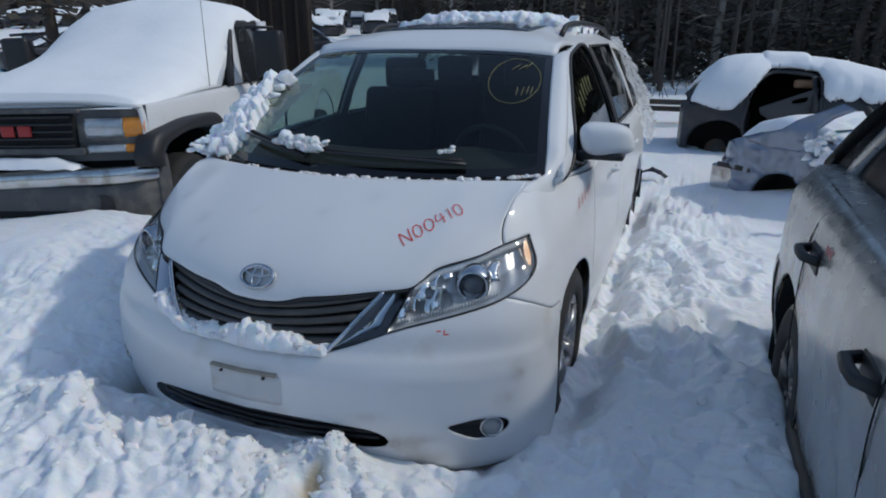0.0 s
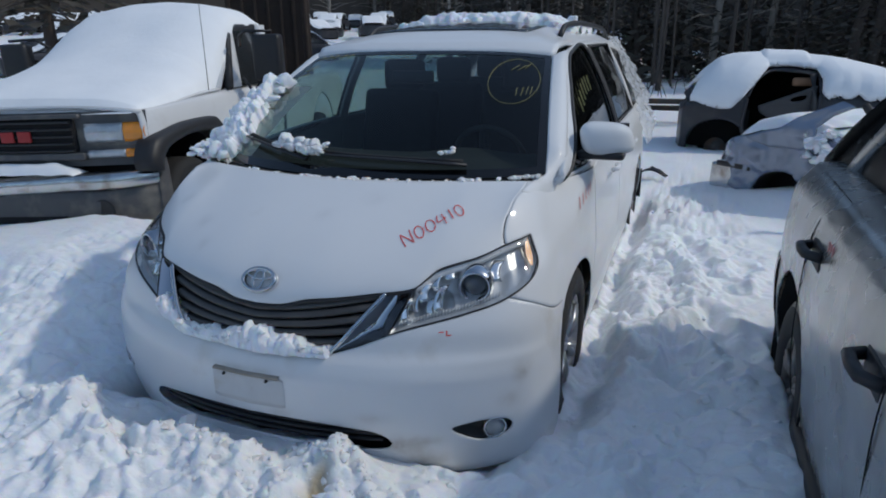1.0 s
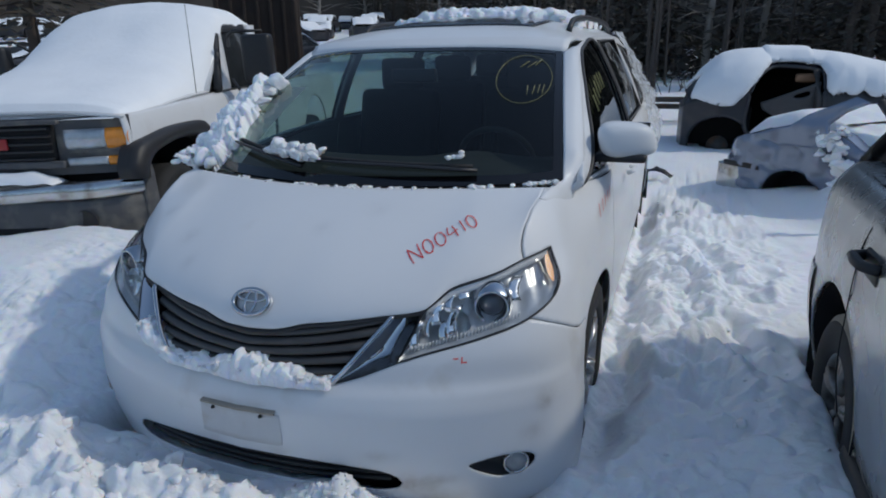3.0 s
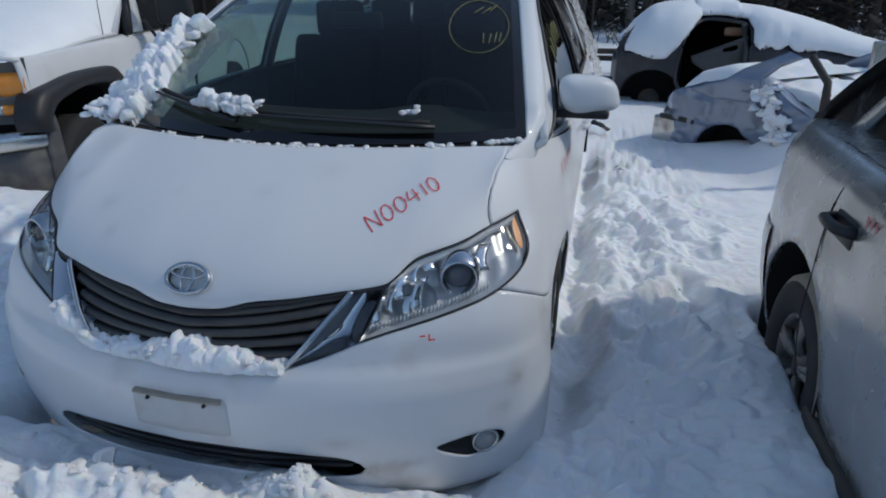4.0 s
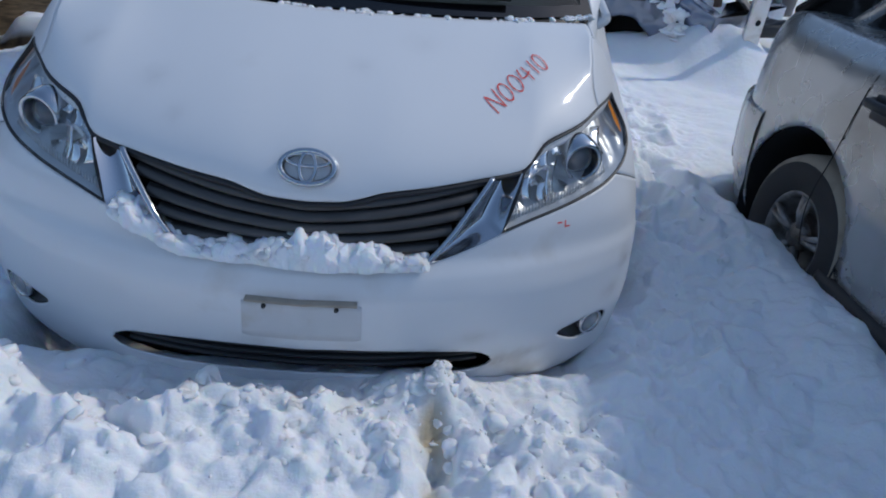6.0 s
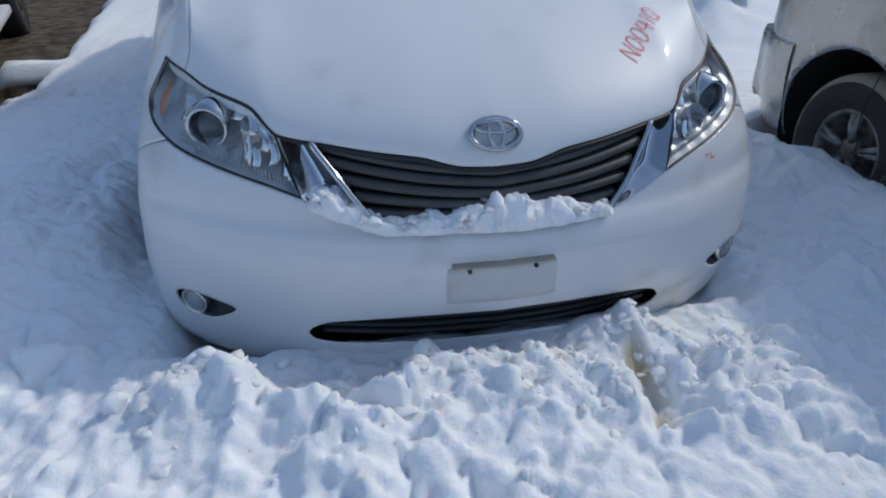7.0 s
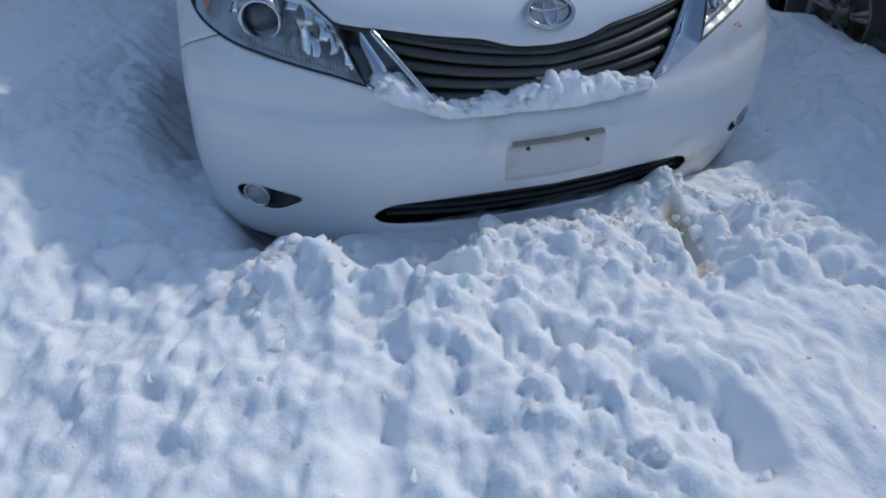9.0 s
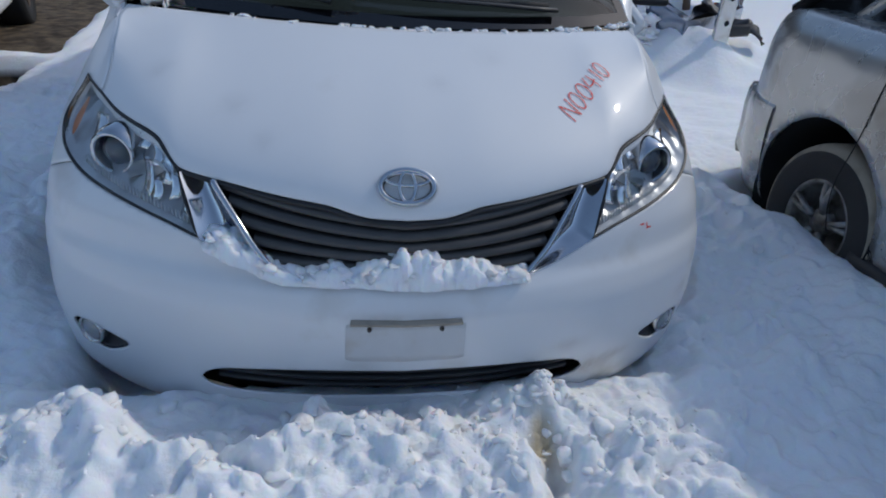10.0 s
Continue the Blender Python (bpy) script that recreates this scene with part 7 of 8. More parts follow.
part("running_board", box_bm(0.16, 1.7, 0.07, (0.98, 2.3, 0.46), 0.02), TRUCK_WHITE, truck, "white running board")
OUT[0] = None

# snow on the pickup
_U, _V = np.meshgrid(np.linspace(-1, 1, 80), np.linspace(0, 1, 120))
_yy = 0.06 + 2.95 * _V
_wd = np.interp(_yy, [0, 0.3, 1.2, 1.6, 2.3, 3.1], [0.90, 0.95, 0.93, 0.90, 0.80, 0.78])
_hh = curve_at(_yy, [0, 0.10, 0.5, 1.0, 1.5, 2.0, 2.4, 2.8, 3.05], [1.20, 1.30, 1.41, 1.52, 1.72, 2.00, 2.10, 2.09, 1.95])
_edge = np.sqrt(np.clip(1 - np.abs(_U) ** 3.5, 0, 1))
_base = np.interp(_yy, [0, 0.1, 1.4, 2.2, 3.1], [1.19, 1.225, 1.285, 1.86, 1.88]) - 0.01
_zz = _base + (_hh - _base) * _edge * (1 - 0.10 * np.abs(_U) ** 2) + 0.012 * fbm(_U * 1.5, _yy * 1.5, 2, 7) * _edge
_zz = np.where(_V < 0.02, _base, _zz)
_xx = _wd * _U * (1 + 0.02 * lattice(_yy * 4, _U * 2, 3))
snow_truck = sheet("snow_blanket", np.stack([_xx, _yy, _zz], -1), SNOW_DEEP, None)
snow_truck.matrix_world = TR_M
tagged(snow_truck, "thick smooth snow over a pickup's hood and roof", "snow", kind="stuff")
_U, _V = np.meshgrid(np.linspace(-1, 1, 50), np.linspace(0, 1, 12))
_x = -0.10 + 0.60 * _U
_P = np.stack([_x, -0.12 + 0.17 * _V + 0.03 * _U ** 2, 0.79 + 0.085 * np.sin(np.pi * np.clip(_V, 0.02, 0.98)) ** 0.6 * np.clip((1 - np.abs(_U)) / 0.3, 0, 1) ** 0.5 + 0.01 * lattice(_U * 5, _V * 2, 5)], -1)
snow_bump = sheet("snow_on_bumper", _P, SNOW_DEEP, None)
snow_bump.matrix_world = TR_M
tagged(snow_bump, "strip of snow lying on the pickup's chrome bumper", "snow", kind="stuff")

# ---- snow lying on the cars ----
def blanket(name, label, U, V, place, depth, m=None):
    """Snow on a surface: place(U, V) the support, depth(U, V) its thickness."""
    P = place(U, V)
    P[..., 2] += depth
    ob = sheet(name, P, SNOW, None)
    if m is not None:
        ob.matrix_world = m
    return tagged(ob, label, "snow", kind="stuff")


def clumps(name, label, spots, seed=1, m=None, mat=None):
    """Many small lumps of snow as one thing: spots of (x, y, z, size)."""
    ob = put_mesh(name, chunk_mesh(name, spots, seed), mat or SNOW)
    if m is not None:
        ob.matrix_world = m
    return tagged(ob, label, "snow", kind="stuff")


# along the bottom of the grille
_r = random.Random(4)


def ledge(x):
    """Foot of the grille and the height of the snow that lies there."""
    zb = 0.634 + np.maximum(0.0, np.abs(x) - 0.30) * 0.33
    h = 0.020 + 0.036 * np.clip(np.sin(9 * x + 1.2), 0, 1) * np.exp(-((x - 0.06) / 0.30) ** 2) + 0.018 * lattice(x * 14, x * 0, 6) + np.where(x < -0.28, 0.15 * (-0.28 - x), 0)
    return zb, np.clip(h, 0.006, 0.07) * np.clip((0.31 - x) / 0.04, 0, 1) ** 0.5 * np.clip((x + 0.48) / 0.04, 0, 1) ** 0.5


_x = np.linspace(-0.475, 0.305, 260)
_zb, _h = ledge(_x)
_p = van_place(van_s(_x, _zb), _zb)
_rows = []
for _t in np.linspace(0, 1, 26):
    _a = math.pi * _t
    _d = 1 + 0.55 * (heap(_x, 0 * _x + 0.13 * _t, 0.05, 3) + 0.8 * heap(_x, 0 * _x + 0.13 * _t, 0.022, 5) - 0.5)
    _rows.append(np.stack([_x + 0.006 * lattice(_x * 60, _x * 0 + 9 * _t, 8), _p[:, 1] + 0.020 - (0.034 + 0.25 * _h) * math.cos(_a) * (0.7 + 0.3 * _d), _zb - 0.010 + (0.006 + _h) * math.sin(_a) ** 0.7 * _d], -1))
tagged(sheet("snow_on_grille", np.array(_rows), SNOW, None), "crumbly snow caught along the bottom of the grille", "snow", kind="stuff")
_spots = []
for _k in range(190):
    _x = np.array(_r.uniform(-0.47, 0.30))
    _zb, _h = ledge(_x)
    _p = van_place(van_s(_x, _zb), _zb)
    _spots.append((float(_x), float(_p[1]) + _r.uniform(-0.018, 0.028), float(_zb) + float(_h) * _r.uniform(0.1, 1.05), 0.004 + 0.017 * _r.random() ** 2))
clumps("snow_crumbs", "small crumbs of snow on the grille ledge", _spots, 3)
# cowl, windshield foot and the pillar away from the lane
_spots = []
for _k in range(290):
    _t = _r.random()
    if _k < 45 or _k >= 270:
        _v = 0.0 + 0.66 * _t ** 1.2
        _u, _s = -1.04 + (0.12 + 0.14 * _r.random()) * _r.random() + 0.04 * math.sin(9 * _v), 0.012 + 0.042 * _r.random() ** 2
        _q = shield_place(np.array(_u), np.array(_v), 0.012)
        _spots.append((float(_q[0]) - 0.05 * (1 - _v), float(_q[1]) - 0.02, float(_q[2]), _s))
    elif _k < 105:
        continue
    elif _k < 165:
        _u = _r.uniform(-0.46, -0.14)
        _q = shield_place(np.array(_u), np.array(0.09 + 0.05 * _r.random()), 0.03)
        _spots.append((float(_q[0]), float(_q[1]), float(_q[2]) + 0.025 * _r.random(), _r.uniform(0.012, 0.036)))
    elif _k < 175:
        _q = shield_place(np.array(_r.uniform(0.47, 0.56)), np.array(0.10 + 0.03 * _r.random()), 0.025)
        _spots.append((float(_q[0]), float(_q[1]), float(_q[2]) + 0.02 * _r.random(), _r.uniform(0.010, 0.018)))
    else:
        _u = _r.choice((-0.5, -0.1, 0.12, 0.3, 0.62, 0.9, 0.95)) + 0.05 * _r.gauss(0, 1)
        _q = shield_place(np.array(min(0.98, _u)), np.array(0.0), 0.0)
        _spots.append((float(_q[0]), float(_q[1]) - 0.03 - 0.03 * _r.random(), float(_q[2]) + 0.002, _r.uniform(0.006, 0.016)))
for _k in range(40):
    _spots.append((-0.80 + 0.085 * max(-1.2, min(1.6, _r.gauss(0, 1))), 0.93 + 0.06 * max(-1.2, min(1.2, _r.gauss(0, 1))), 1.12 + 0.05 * _r.random(), 0.015 + 0.04 * _r.random() ** 2))
clumps("snow_on_cowl", "broken snow along the windshield foot and wipers", _spots, 9)
# broken slab of snow beside the pillar
def broken(U, V, place, mask, high, seed, mx, my):
    """A ragged slab of lumpy snow: mask above 0 where it lies."""
    P0 = place(U, V, 0.0)
    a, b = U * mx, V * my
    h = np.clip(mask, 0, 1) ** 0.5
    lump = 0.55 * heap(a, b, 0.11, seed) + 0.35 * heap(a, b, 0.055, seed + 1) + 0.2 * heap(a, b, 0.028, seed + 2)
    return place(U, V, high * h * (0.35 + 1.1 * lump) - 0.025 * (mask <= 0.0))


_U, _V = np.meshgrid(np.linspace(-1.13, -0.70, 90), np.linspace(-0.03, 0.66, 140))
_mask = 1.15 - np.abs((_U + 1.03 - 0.05 * np.sin(8 * _V)) / (0.20 - 0.16 * _V)) ** 2 + 0.9 * fbm(_U * 16, _V * 12, 3, 44) - 6 * np.clip(_V - 0.55, 0, 1)
tagged(sheet("snow_on_pillar", broken(_U, _V, lambda u, v, l: shield_place(np.clip(u, -1, 1), v, l) + np.stack([np.minimum(u + 1, 0) * 0.75, np.abs(np.minimum(u + 1, 0)) * 0.3, np.minimum(u + 1, 0) * 0.25], -1), _mask, 0.085, 61, 0.8, 1.0), SNOW, None),
       "broken slab of snow along the windshield pillar", "snow", kind="stuff")
_U, _V = np.meshgrid(np.linspace(-0.93, 0.88, 240), np.linspace(0.27, 0.60, 120))
_mask = 0.75 + 1.1 * fbm(_U * 5, _V * 22, 3, 47) - np.clip((0.31 - _V) / 0.02, 0, 2) - np.clip((_V - 0.55) / 0.03, 0, 2) - np.clip((np.abs(_U) - 0.84) / 0.05, 0, 2)


def on_roof(u, v, l):
    q = roof_place(u, v)
    q[..., 2] += l
    return q


tagged(sheet("snow_on_roof", broken(_U, _V, on_roof, _mask, 0.055, 71, 0.7, 3.1), SNOW, None), "ragged melting snow across the minivan's roof", "snow", kind="stuff")
# roof
_spots = []
for _k in range(110):
    _u, _t = _r.uniform(-0.92, 0.86), 0.29 + 0.35 * _r.random() ** 1.6
    _q = roof_place(np.array(_u), np.array(_t))
    _spots.append((float(_q[0]), float(_q[1]), float(_q[2]) + 0.015, _r.uniform(0.01, 0.035)))
_spots += [(-0.02, 2.75, 1.79, 0.045), (0.05, 2.8, 1.79, 0.035), (0.47, 2.6, 1.77, 0.035), (0.52, 2.55, 1.76, 0.03), (0.60, 2.7, 1.78, 0.035)]
clumps("snow_lumps", "loose lumps of snow on the minivan's roof", _spots, 21)
# lumps beside the bumper and along the lanes
_spots = []
for _k in range(700):
    if _k < 400:
        _x = _r.uniform(-0.95, 0.85)
        _y = -0.17 + 0.10 * _x * _x + _r.gauss(0, 0.09)
    elif _k < 590:
        _x, _y = _r.gauss(1.28, 0.25), _r.uniform(0.1, 4.5)
    else:
        _x, _y = _r.uniform(-1.3, 1.3), _r.uniform(-1.4, -0.3)
    _s = (0.005 + 0.034 * _r.random() ** 4) if _k < 400 else 0.005 + 0.020 * _r.random() ** 3
    _spots.append((_x, _y, float(snow_height(np.array([_x]), np.array([_y]))[0]) - 0.30 * _s, _s))
for _k in range(40):
    _x, _y = 0.36 + 0.09 * _r.gauss(0, 1), -0.03 + 0.025 * _r.gauss(0, 1)
    _s = 0.006 + 0.022 * _r.random() ** 2
    _spots.append((_x, _y, float(snow_height(np.array([_x]), np.array([_y]))[0]) - 0.2 * _s, _s))
clumps("snow_lumps", "loose lumps of broken snow", _spots, 33)
# wreck and hatchback
_low = [(4.30, 1.02), (4.20, 1.17), (4.07, 1.24), (4.14, 1.14), (4.20, 1.00), (4.04, 0.965), (3.88, 0.925), (3.76, 0.93), (3.64, 1.05), (3.52, 1.20), (3.34, 1.40), (3.08, 1.41), (2.74, 1.36), (2.67, 1.24),
        (2.66, 1.06), (2.50, 1.10), (2.42, 1.05), (2.30, 1.12), (2.2, 1.04), (1.9, 1.06), (1.4, 0.98), (0.8, 0.86), (0.05, 0.70)]
_keep = np.array([(y, dk_v(y, z)) for y, z in _low] + [(0.05, 1.01), (DK_L - 0.01, 1.01)])


def dk_snow(a, b):
    """Thick soft snow on the shell, thinner towards its ragged edge, a raised slab on the roof."""
    _, _, far = nearest_on(a, np.minimum(b, 0.97), _keep[:-2], closed=False)
    d = 0.025 + 0.075 * np.sqrt(np.clip(far / 0.16, 0, 1)) + 0.04 * smooth01(a, 2.84, 2.90) * (1 - smooth01(a, 3.34, 3.40)) * smooth01(b, 0.86, 0.92)
    return dk_place(a, np.minimum(b, 1.0), d + 0.006 * fbm(a * 3, b * 5, 3, 19))


_U, _V = np.meshgrid(np.linspace(0.0, DK_L, 240), np.linspace(0.42, 1.0, 110))
dk_blanket = cut_sheet("snow_on_hatchback", _U, _V, dk_snow, [], SNOW_DEEP, None, keep=_keep, thick=0.05)
dk_blanket.matrix_world = DK_M
tagged(dk_blanket, "thick snow over the charcoal hatchback's roof and hood", "snow", kind="stuff")
_U, _V = np.meshgrid(np.linspace(0.1, DK_L - 0.06, 60), np.linspace(0.72, 1.0, 20))
dk_blanket2 = sheet("snow_on_hatchback", (dk_snow(_U, _V) * (-1, 1, 1)), SNOW, None)
dk_blanket2.matrix_world = DK_M
tagged(dk_blanket2, "snow on the charcoal hatchback's far side", "snow", kind="stuff")
# unseen roof snow, added with its depth set by the car's cast shadow
_U, _V = np.meshgrid(np.linspace(-1, 1, 24), np.linspace(0, 1, 40))
blanket("snow_on_estate", "unseen flat snow added on the silver car's roof, shaping its shadow", _U, _V, lambda u, v: np.stack([0.58 * u, 1.76 + 2.05 * v, 1.475 + 0.025 * np.sin(np.pi * v) - 0.02 * u * u], -1),
        0.09 * np.sqrt(np.clip(1 - np.abs(_U) ** 6, 0, 1)) * np.clip(np.minimum(_V, 1 - _V) / 0.06, 0, 1) ** 0.5 - 0.01, SV_M)
blanket("snow_on_wreck", "snow on the crumpled sedan's trunk", *np.meshgrid(np.linspace(-1, 1, 24), np.linspace(0, 1, 16)),
        lambda u, v: np.stack([0.80 * u, 3.40 - BL_O + 0.64 * v, np.interp(3.40 + 0.64 * v, [3.4, 3.62, 3.87, 4.04], [0.94, 0.95, 0.88, 0.81]) + 0 * u], -1), (lambda u, v: 0.13 * np.clip((1 - np.abs(u)) / 0.2, 0, 1) ** 0.5 * np.clip(np.minimum(v, 1 - v) / 0.2, 0, 1) ** 0.5 - 0.015)(*np.meshgrid(np.linspace(-1, 1, 24), np.linspace(0, 1, 16))), BL_M)
_rs = random.Random(77)
_q = spline([(-0.84, 0.52, 0.95), (-0.88, 0.46, 0.86), (-0.91, 0.40, 0.74), (-0.93, 0.30, 0.62), (-0.96, 0.22, 0.48), (-1.0, 0.14, 0.34)], 30)
snow_slump = put_mesh("snow_on_wreck_side", chunk_mesh("snow_on_wreck_side", [(float(p[0]) + 0.02 * _rs.gauss(0, 1), float(p[1]) + 0.05 * _rs.gauss(0, 1), float(p[2]) + 0.02 * _rs.gauss(0, 1), 0.022 + 0.035 * _rs.random()) for p in list(_q) * 3], 78), SNOW)
snow_slump.matrix_world = BL_M
tagged(snow_slump, "snow slumped down beside the wreck's rear arch", "snow", kind="stuff")
_U, _V = np.meshgrid(np.linspace(-1, 1, 30), np.linspace(0, 1, 24))
blanket("snow_on_wreck", "snow fallen into the wreck's open cabin", _U, _V, lambda u, v: np.stack([0.74 * u, 0.02 + 0.72 * v, np.interp(0.02 + 0.72 * v, [0, 0.2, 0.6, 0.8], [0.74, 0.82, 0.93, 0.95]) + 0 * u], -1),
        0.07 + 0.035 * fbm(_U * 2.2, _V * 2.5, 3, 29) - 0.08 * (np.abs(_U) > 0.97), BL_M)

# ---- the yard behind: parked cars, box, beams, woods ----
far_car = car("snowy_car", "distant parked car under snow", "car", pose(-16, 19, 1.2, 0, 0, 70), 4.4, [0.22, 0.5, 0.8, 0.95], [0.82, 0.86, 0.85, 0.78],
              [(0, 0.72), (1.2, 0.92), (3.4, 0.95), (4.4, 0.85)], [(1.1, 0.94, 0.74), (1.9, 1.38, 0.60), (3.1, 1.38, 0.60), (3.8, 0.95, 0.74)], CHARCOAL, (0.85, 3.5), wheels=False, group="cars far across the yard")
_U, _V = np.meshgrid(np.linspace(-1, 1, 13), np.linspace(0, 1, 24))
_Pz = np.interp(0.1 + 4.2 * _V, [0, 1.1, 1.9, 3.1, 3.8, 4.4], [0.78, 0.98, 1.45, 1.45, 1.0, 0.9]) + 0.10 * np.clip((1 - np.abs(_U)) / 0.3, 0, 1) ** 0.5
far_snow = sheet("snow_cover", np.stack([0.74 * _U, 0.1 + 4.2 * _V, _Pz], -1), SNOW_DEEP, far_car, "white snow cover")
_r = random.Random(11)
for _k in range(46):
    _row = _k % 4
    _x, _y = -22 - 2.4 * _row - 1.0 * (_k // 4) * 3.0 + _r.uniform(-0.3, 0.3), 44 + 6.0 * _row - 0.5 * (_k // 4) * 3.0 + _r.uniform(-0.5, 0.5)
    _z = float(snow_height(np.array([_x]), np.array([_y]))[0])
    copy_thing(far_car, pose(_x, _y, _z - 0.12, 0, 0, 25 + _r.uniform(-8, 8) + 180 * (_r.random() < 0.5)))
for _x, _y, _w in ((-19.9, 13.4, -30), (-18.6, 15.6, -28), (-21.8, 17.2, -33), (-23.5, 14.6, 150), (-20.6, 19.8, -25), (-17.4, 18.4, 155), (-25.5, 18.8, -30), (-22.8, 22.0, 150), (-16.6, 21.6, -28)):
    copy_thing(far_car, pose(_x, _y, float(snow_height(np.array([_x]), np.array([_y]))[0]) - 0.15, 0, 0, _w))
far_car.matrix_world = pose(-23, 40, float(snow_height(np.array([-23.0]), np.array([40.0]))[0]) - 0.1, 0, 0, 60)

box = thing("box_trailer", "dark rusty box trailer standing in the snow", "trailer", pose(-6.15, 9.0, 0.2, 0, 0, 33))
part("body", box_bm(1.5, 3.0, 3.0, (0, 1.4, 2.0), 0.03), RUST, box)
for _k in range(7):
    part("rib", box_bm(0.06, 0.05, 2.9, (-0.69 + 0.23 * _k, -0.12, 2.0), 0.01), RUST, box)
part("frame", box_bm(1.3, 2.8, 0.3, (0, 1.4, 0.42), 0.02), STEEL_DARK, box)
pole = thing("pole", "rusty upright steel pole", "pole", pose(-5.12, 8.6, 0.2))
part("shaft", tube_bm([(0, 0, -0.2), (0, 0, 2.0), (0.02, 0, 4.5)], 0.05, 10), RUST, pole)

beams = thing("steel_beams", "dark steel beams on low blocks in snow", "steel beams")
for _y, _z in ((10.9, 0.66), (11.15, 0.52)):
    part("beam", box_bm(3.4, 0.12, 0.09, (0.2, _y, _z), 0.01), STEEL_DARK, beams)
for _x in (-1.2, 0.3, 1.6):
    part("block", box_bm(0.25, 0.5, 0.5, (_x, 11.0, 0.27), 0.02), STEEL_DARK, beams)
scrap = thing("black_scrap", "torn black plastic scrap lying on snow", "scrap", pose(1.06, 5.45, 0.29, 0, 0, -40))
_U, _V = np.meshgrid(np.linspace(-1, 1, 14), np.linspace(-1, 1, 8))
sheet("sheet", np.stack([0.17 * _U, 0.05 * _V * (1 - 0.5 * _U), 0.05 + 0.05 * np.cos(2.2 * _U) * np.exp(-_V ** 2) + 0.015 * lattice(_U * 3, _V * 3, 2)], -1), BLACK_PLASTIC, scrap, thick=0.006)
for _x, _y, _z, _a, _k in ((2.80, 4.62, 0.62, 30, 1.5), (3.04, 4.45, 0.62, 110, 1.3), (3.45, 4.42, 0.50, -10, 1.2)):
    copy_thing(scrap, pose(_x, _y, _z, 20, 15, _a) @ Matrix.Diagonal((_k, _k * 1.6, _k * 1.6, 1)))
post = thing("bent_post", "bent grey steel post with bolt holes", "post", pose(3.02, 4.02, 0.30, 2, -3, 10))
part("web", box_bm(0.15, 0.05, 1.0, (0, 0, 0.5), 0.012), DULL_CHROME, post)
for _k in range(3):
    part("hole", lathe_bm([(0.0005, 0.003), (0.022, 0.003), (0.024, 0)], 12, m=Matrix.Translation((0.01, -0.027, 0.2 + 0.2 * _k)) @ Matrix.Rotation(radians(90), 4, "X")), CAVITY_SHADE, post)
part("fin", box_bm(0.22, 0.03, 0.10, (0.18, 0.0, 0.33), 0.02), BLACK_PLASTIC, post)

# woods: trunks, bare limbs and dark needle sprays before a far dark wood
BARK = material("bark", (0.07, 0.056, 0.047), rough=0.9, spread=0.4, scale=6.0, bump=0.01, bump_scale=20.0)
BIRCH = material("pale_bark", (0.30, 0.27, 0.24), rough=0.85, spread=0.3, scale=7.0)
PALE_BARK = material("grey_brown_bark", (0.075, 0.062, 0.053), rough=0.9, spread=0.4, scale=5.0)
NEEDLES = material("dark_needles", (0.058, 0.052, 0.042), rough=0.8, spread=0.5, scale=2.0)
FAR_WOOD = material("far_woods", (0.062, 0.052, 0.045), rough=1.0, spread=0.7, scale=0.35, detail=9.0)


def tree_mesh(seed, bark=True):
    r = random.Random(seed)
    bm = bmesh.new()
    h = r.uniform(11, 16)
    pts = [Vector((r.gauss(0, 0.08) * k, r.gauss(0, 0.08) * k, h * k / 7)) for k in range(8)]
    tube_bm(pts, [0.16 * (1 - k / 8.5) + 0.01 for k in range(8)], 7, bm)
    for _ in range(34):
        z = r.uniform(1.0, h * 0.95)
        a = r.uniform(0, 2 * math.pi)
        l = (1 - z / h) * 2.6 + 0.5
        b = Vector((0, 0, z))
        d = Vector((math.cos(a), math.sin(a), r.uniform(-0.2, 0.5)))
        tube_bm([b, b + d * l * 0.5, b + d * l + Vector((0, 0, -0.1 * l))], [0.035, 0.02, 0.006], 4, bm)
    return bm, h


def sprays(bm, r, h, count, wide):
    for _ in range(count):
        z = r.uniform(0.5, h)
        a, q = r.uniform(0, 2 * math.pi), r.random() ** 0.6
        d = ((1 - z / (h * 1.05)) * wide + 0.25) * q
        c = Vector((math.cos(a) * d, math.sin(a) * d, z - 0.25 * d))
        t, s = Vector((math.cos(a), math.sin(a), -0.35)), r.uniform(0.10, 0.26)
        u = Vector((-math.sin(a), math.cos(a), r.uniform(-0.4, 0.4))) * s * 0.5
        vs = [bm.verts.new(c - u), bm.verts.new(c + t * s), bm.verts.new(c + u), bm.verts.new(c - t * s * 0.3)]
        bm.faces.new(vs)


_protos = []
for _k in range(4):
    _bm, _hh = tree_mesh(60 + _k)
    _t = thing("tree", "dark leafless tree at the edge of the woods", "tree", pose(-8 + 5 * _k, 27, 0.2), "trees at the edge of the woods")
    part("trunk", _bm, BARK if _k != 2 else BIRCH, _t)
    _bm = bmesh.new()
    sprays(_bm, random.Random(80 + _k), _hh, 1500 if _k != 2 else 200, 2.3)
    part("crown", _bm, NEEDLES, _t, "dark ragged needles", smooth=False)
    _protos.append(_t)
_r = random.Random(5)
for _k in range(130):
    _x = _r.uniform(-34, 36)
    _y = _r.uniform(23, 40) + (34 if _x < -7 else 0)
    _z = float(snow_height(np.array([_x]), np.array([_y]))[0])
    copy_thing(_protos[_k % 4], Matrix.Translation((_x, _y, _z - 0.2)) @ Matrix.Rotation(_r.uniform(0, 6.28), 4, "Z"))
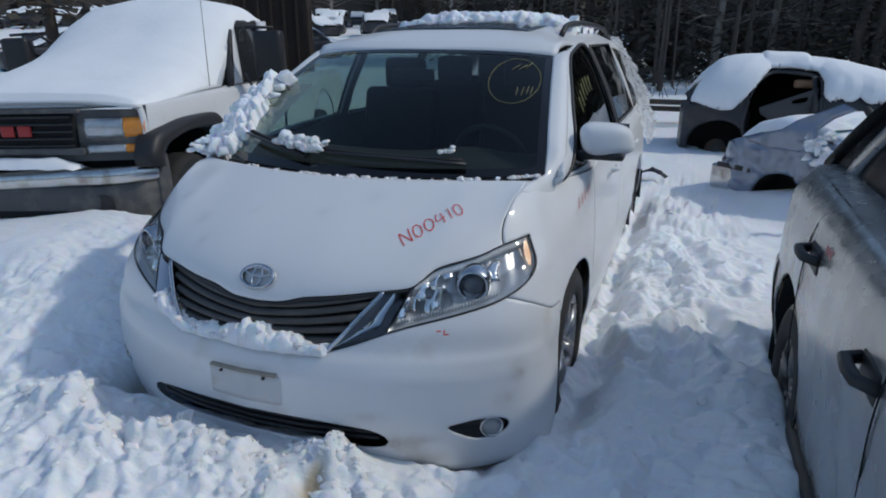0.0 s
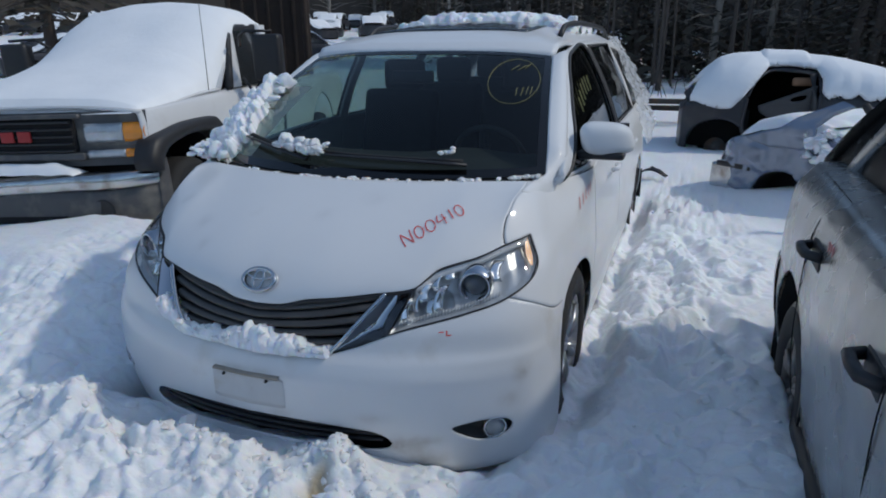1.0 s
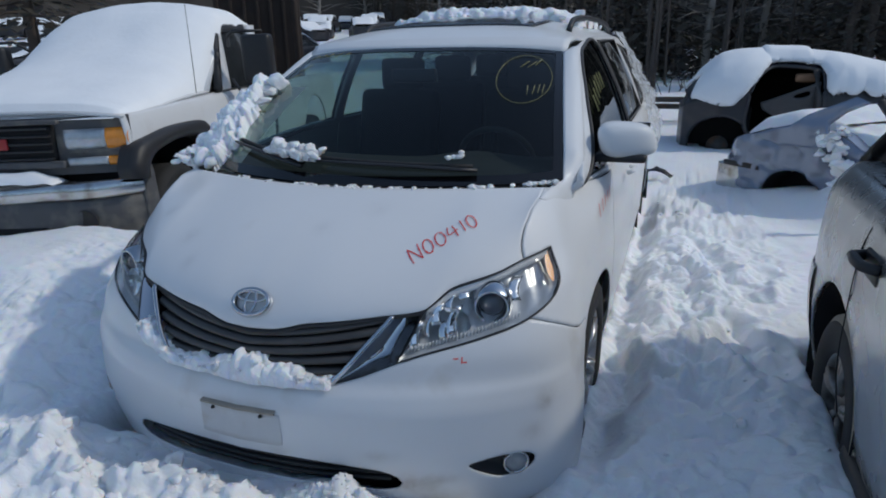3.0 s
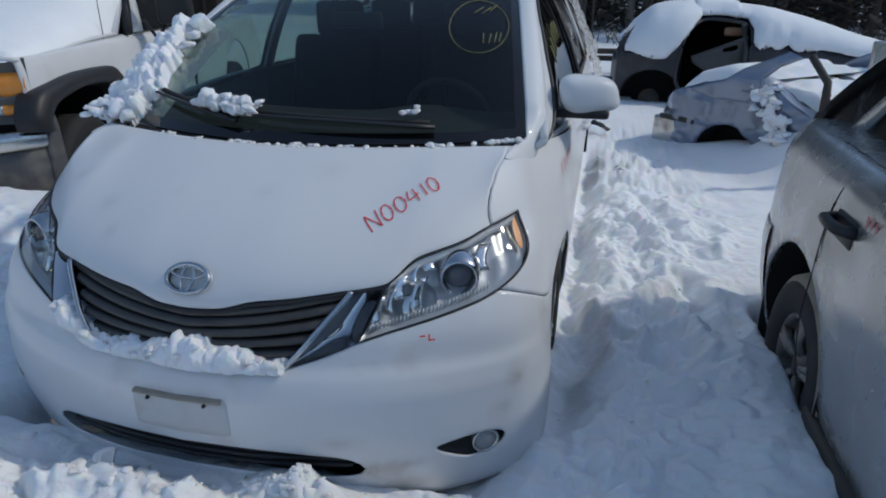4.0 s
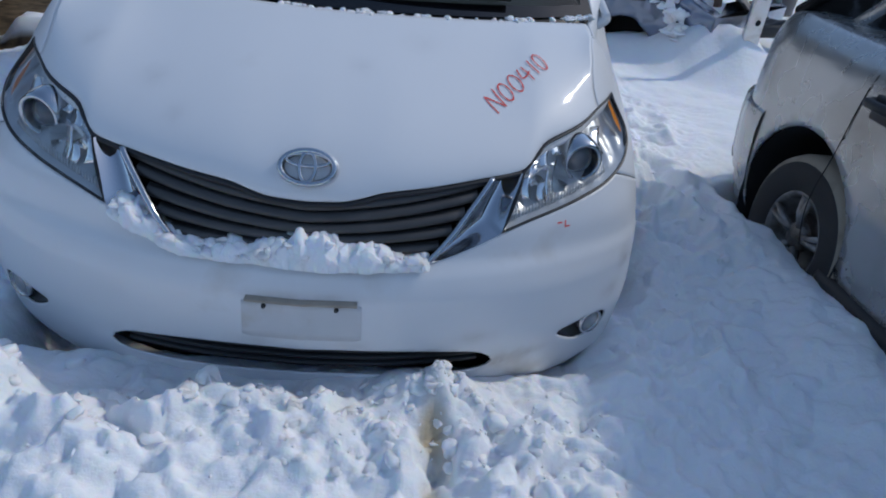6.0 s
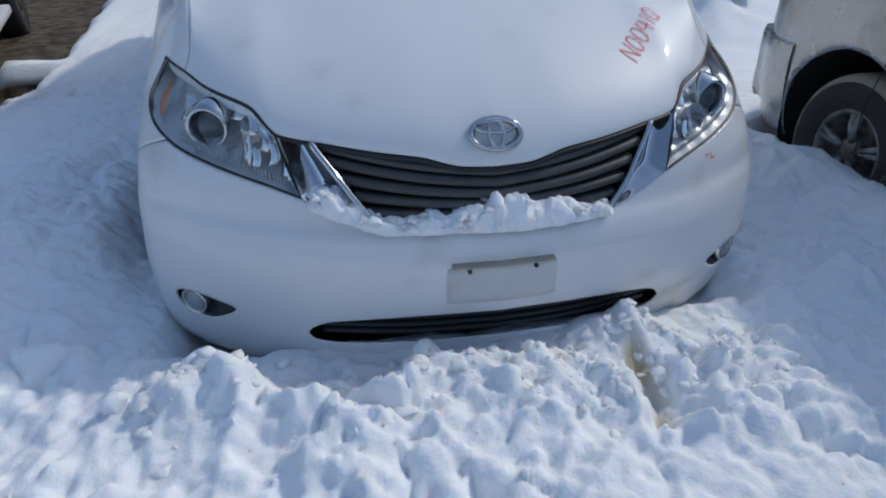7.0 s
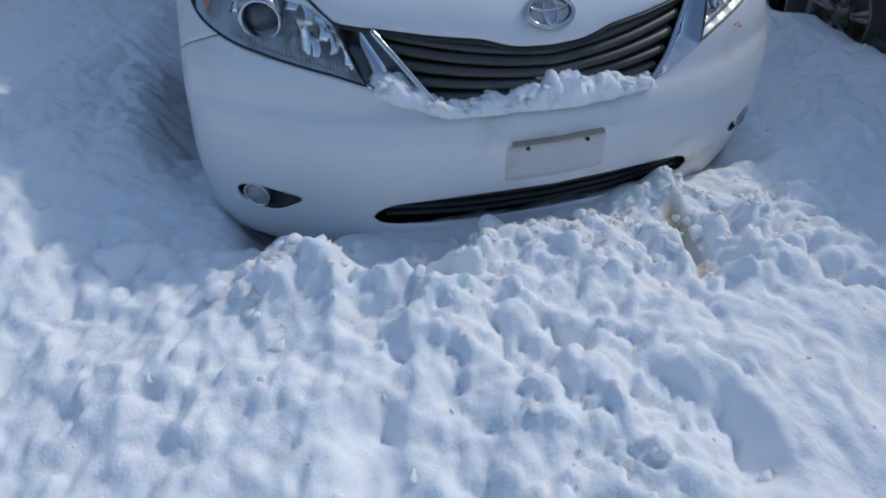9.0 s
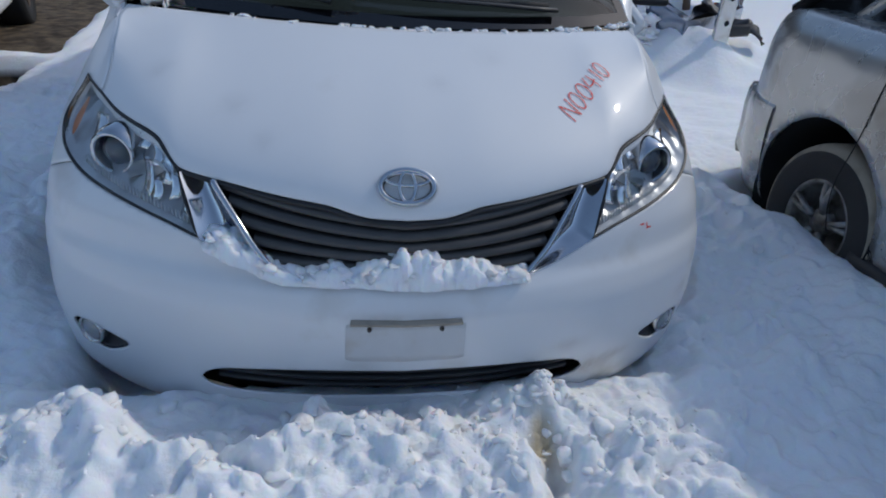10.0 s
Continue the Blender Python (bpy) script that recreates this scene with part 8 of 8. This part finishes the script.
# thin bare trunks
_stem = thing("sapling", "thin bare brown trunk among the woods", "tree", pose(3, 25, 0.3), "bare trunks in the woods")
_bm = tube_bm([(0, 0, -0.2), (0.05, 0, 3), (-0.05, 0.1, 6.5), (0.1, 0, 10)], [0.09, 0.075, 0.05, 0.015], 6)
for _k in range(9):
    _z0, _an = 2.0 + 0.8 * _k, 2.4 * _k
    _d = Vector((math.cos(_an), math.sin(_an), 0.9))
    tube_bm([(0, 0, _z0), Vector((0, 0, _z0)) + _d * 0.5, Vector((0, 0, _z0)) + _d * 1.1], [0.025, 0.016, 0.004], 4, _bm)
part("trunk", _bm, PALE_BARK, _stem)
for _k in range(34):
    _x, _y = _r.uniform(-8, 26), _r.uniform(20, 30)
    _s = _r.uniform(0.35, 1.0)
    copy_thing(_stem, Matrix.Translation((_x, _y, float(snow_height(np.array([_x]), np.array([_y]))[0]))) @ Matrix.Rotation(_r.uniform(0, 6.28), 4, "Z") @ Matrix.Rotation(_r.gauss(0, 0.05), 4, "X") @ Matrix.Diagonal((_s, _s, 1, 1)))
# one dark tree nearer, behind the pickup
_near = thing("tree", "dark tree trunk with drooping boughs behind the pickup", "tree", pose(-9.75, 7.3, float(snow_height(np.array([-9.75]), np.array([7.3]))[0]) - 0.1))
_bm = tube_bm([(0, 0, 0), (0.02, 0, 1.5), (-0.03, 0.02, 3.5), (0, 0, 8.0)], [0.13, 0.11, 0.09, 0.03], 9)
for _k in range(26):
    _z0, _an = _r.uniform(1.9, 7.0), _r.uniform(0, 6.28)
    _d = Vector((math.cos(_an), math.sin(_an), -0.12)) * _r.uniform(0.9, 2.2)
    tube_bm([(0, 0, _z0), Vector((0, 0, _z0)) + _d * 0.5, Vector((0, 0, _z0 - 0.15)) + _d], [0.03, 0.018, 0.005], 4, _bm)
part("trunk", _bm, BARK, _near)
_bm = bmesh.new()
sprays(_bm, random.Random(91), 6.0, 2200, 2.4)
bmesh.ops.translate(_bm, vec=(0, 0, 1.6), verts=_bm.verts[:])
part("crown", _bm, NEEDLES, _near, "dark ragged needles", smooth=False)
# full ring: the half behind the camera is unseen, added to darken reflections
_a = np.linspace(-math.pi, math.pi, 140, endpoint=False)
backdrop = sheet("backdrop", [[(95 * math.sin(a), -2 + 92 * math.cos(a), (z + 1.0 * math.sin(9 * a) * (z > 5)) * (1.0 if abs(a) < 1.4 or z < 0 else 0.55)) for a in _a] for z in (-3.0, 8.0, 18.0, 32.0)], FAR_WOOD, None, wrap=True)
tagged(backdrop, "dark far woods closing the yard, unseen rear half added for reflections", "woods", kind="structure")
# low brush at the edge of the woods
_bm = bmesh.new()
for _k in range(420):
    _x, _y = _r.uniform(-6, 16), _r.uniform(17.5, 24)
    _z = float(snow_height(np.array([_x]), np.array([_y]))[0])
    _d = Vector((_r.gauss(0, 0.25), _r.gauss(0, 0.25), _r.uniform(0.25, 0.8)))
    tube_bm([(_x, _y, _z - 0.05), Vector((_x, _y, _z)) + _d * 0.6, Vector((_x, _y, _z)) + _d + Vector((_r.gauss(0, 0.15), 0, 0))], [0.014, 0.009, 0.003], 4, _bm)
tagged(part("brush", _bm, BARK), "bare brown brush before the woods", "brush", kind="stuff")
# dark undergrowth between the trunks
_bm = bmesh.new()
for _k in range(9000):
    _x, _y = _r.uniform(-9, 34), _r.uniform(25, 42)
    _c = Vector((_x, _y, 0.3 + 0.012 * max(0, _y - 24) + 2.4 * _r.random() ** 1.3))
    _a, _s = _r.uniform(0, 6.28), _r.uniform(0.12, 0.34)
    _d, _e = Vector((math.cos(_a), math.sin(_a), _r.uniform(-0.6, 0.6))) * _s, Vector((0, 0, _s * _r.uniform(0.15, 0.5)))
    _bm.faces.new([_bm.verts.new(_c - _d), _bm.verts.new(_c - _e), _bm.verts.new(_c + _d), _bm.verts.new(_c + _e)])
tagged(part("undergrowth", _bm, NEEDLES, smooth=False), "dark brown undergrowth between the trunks", "undergrowth", kind="stuff")
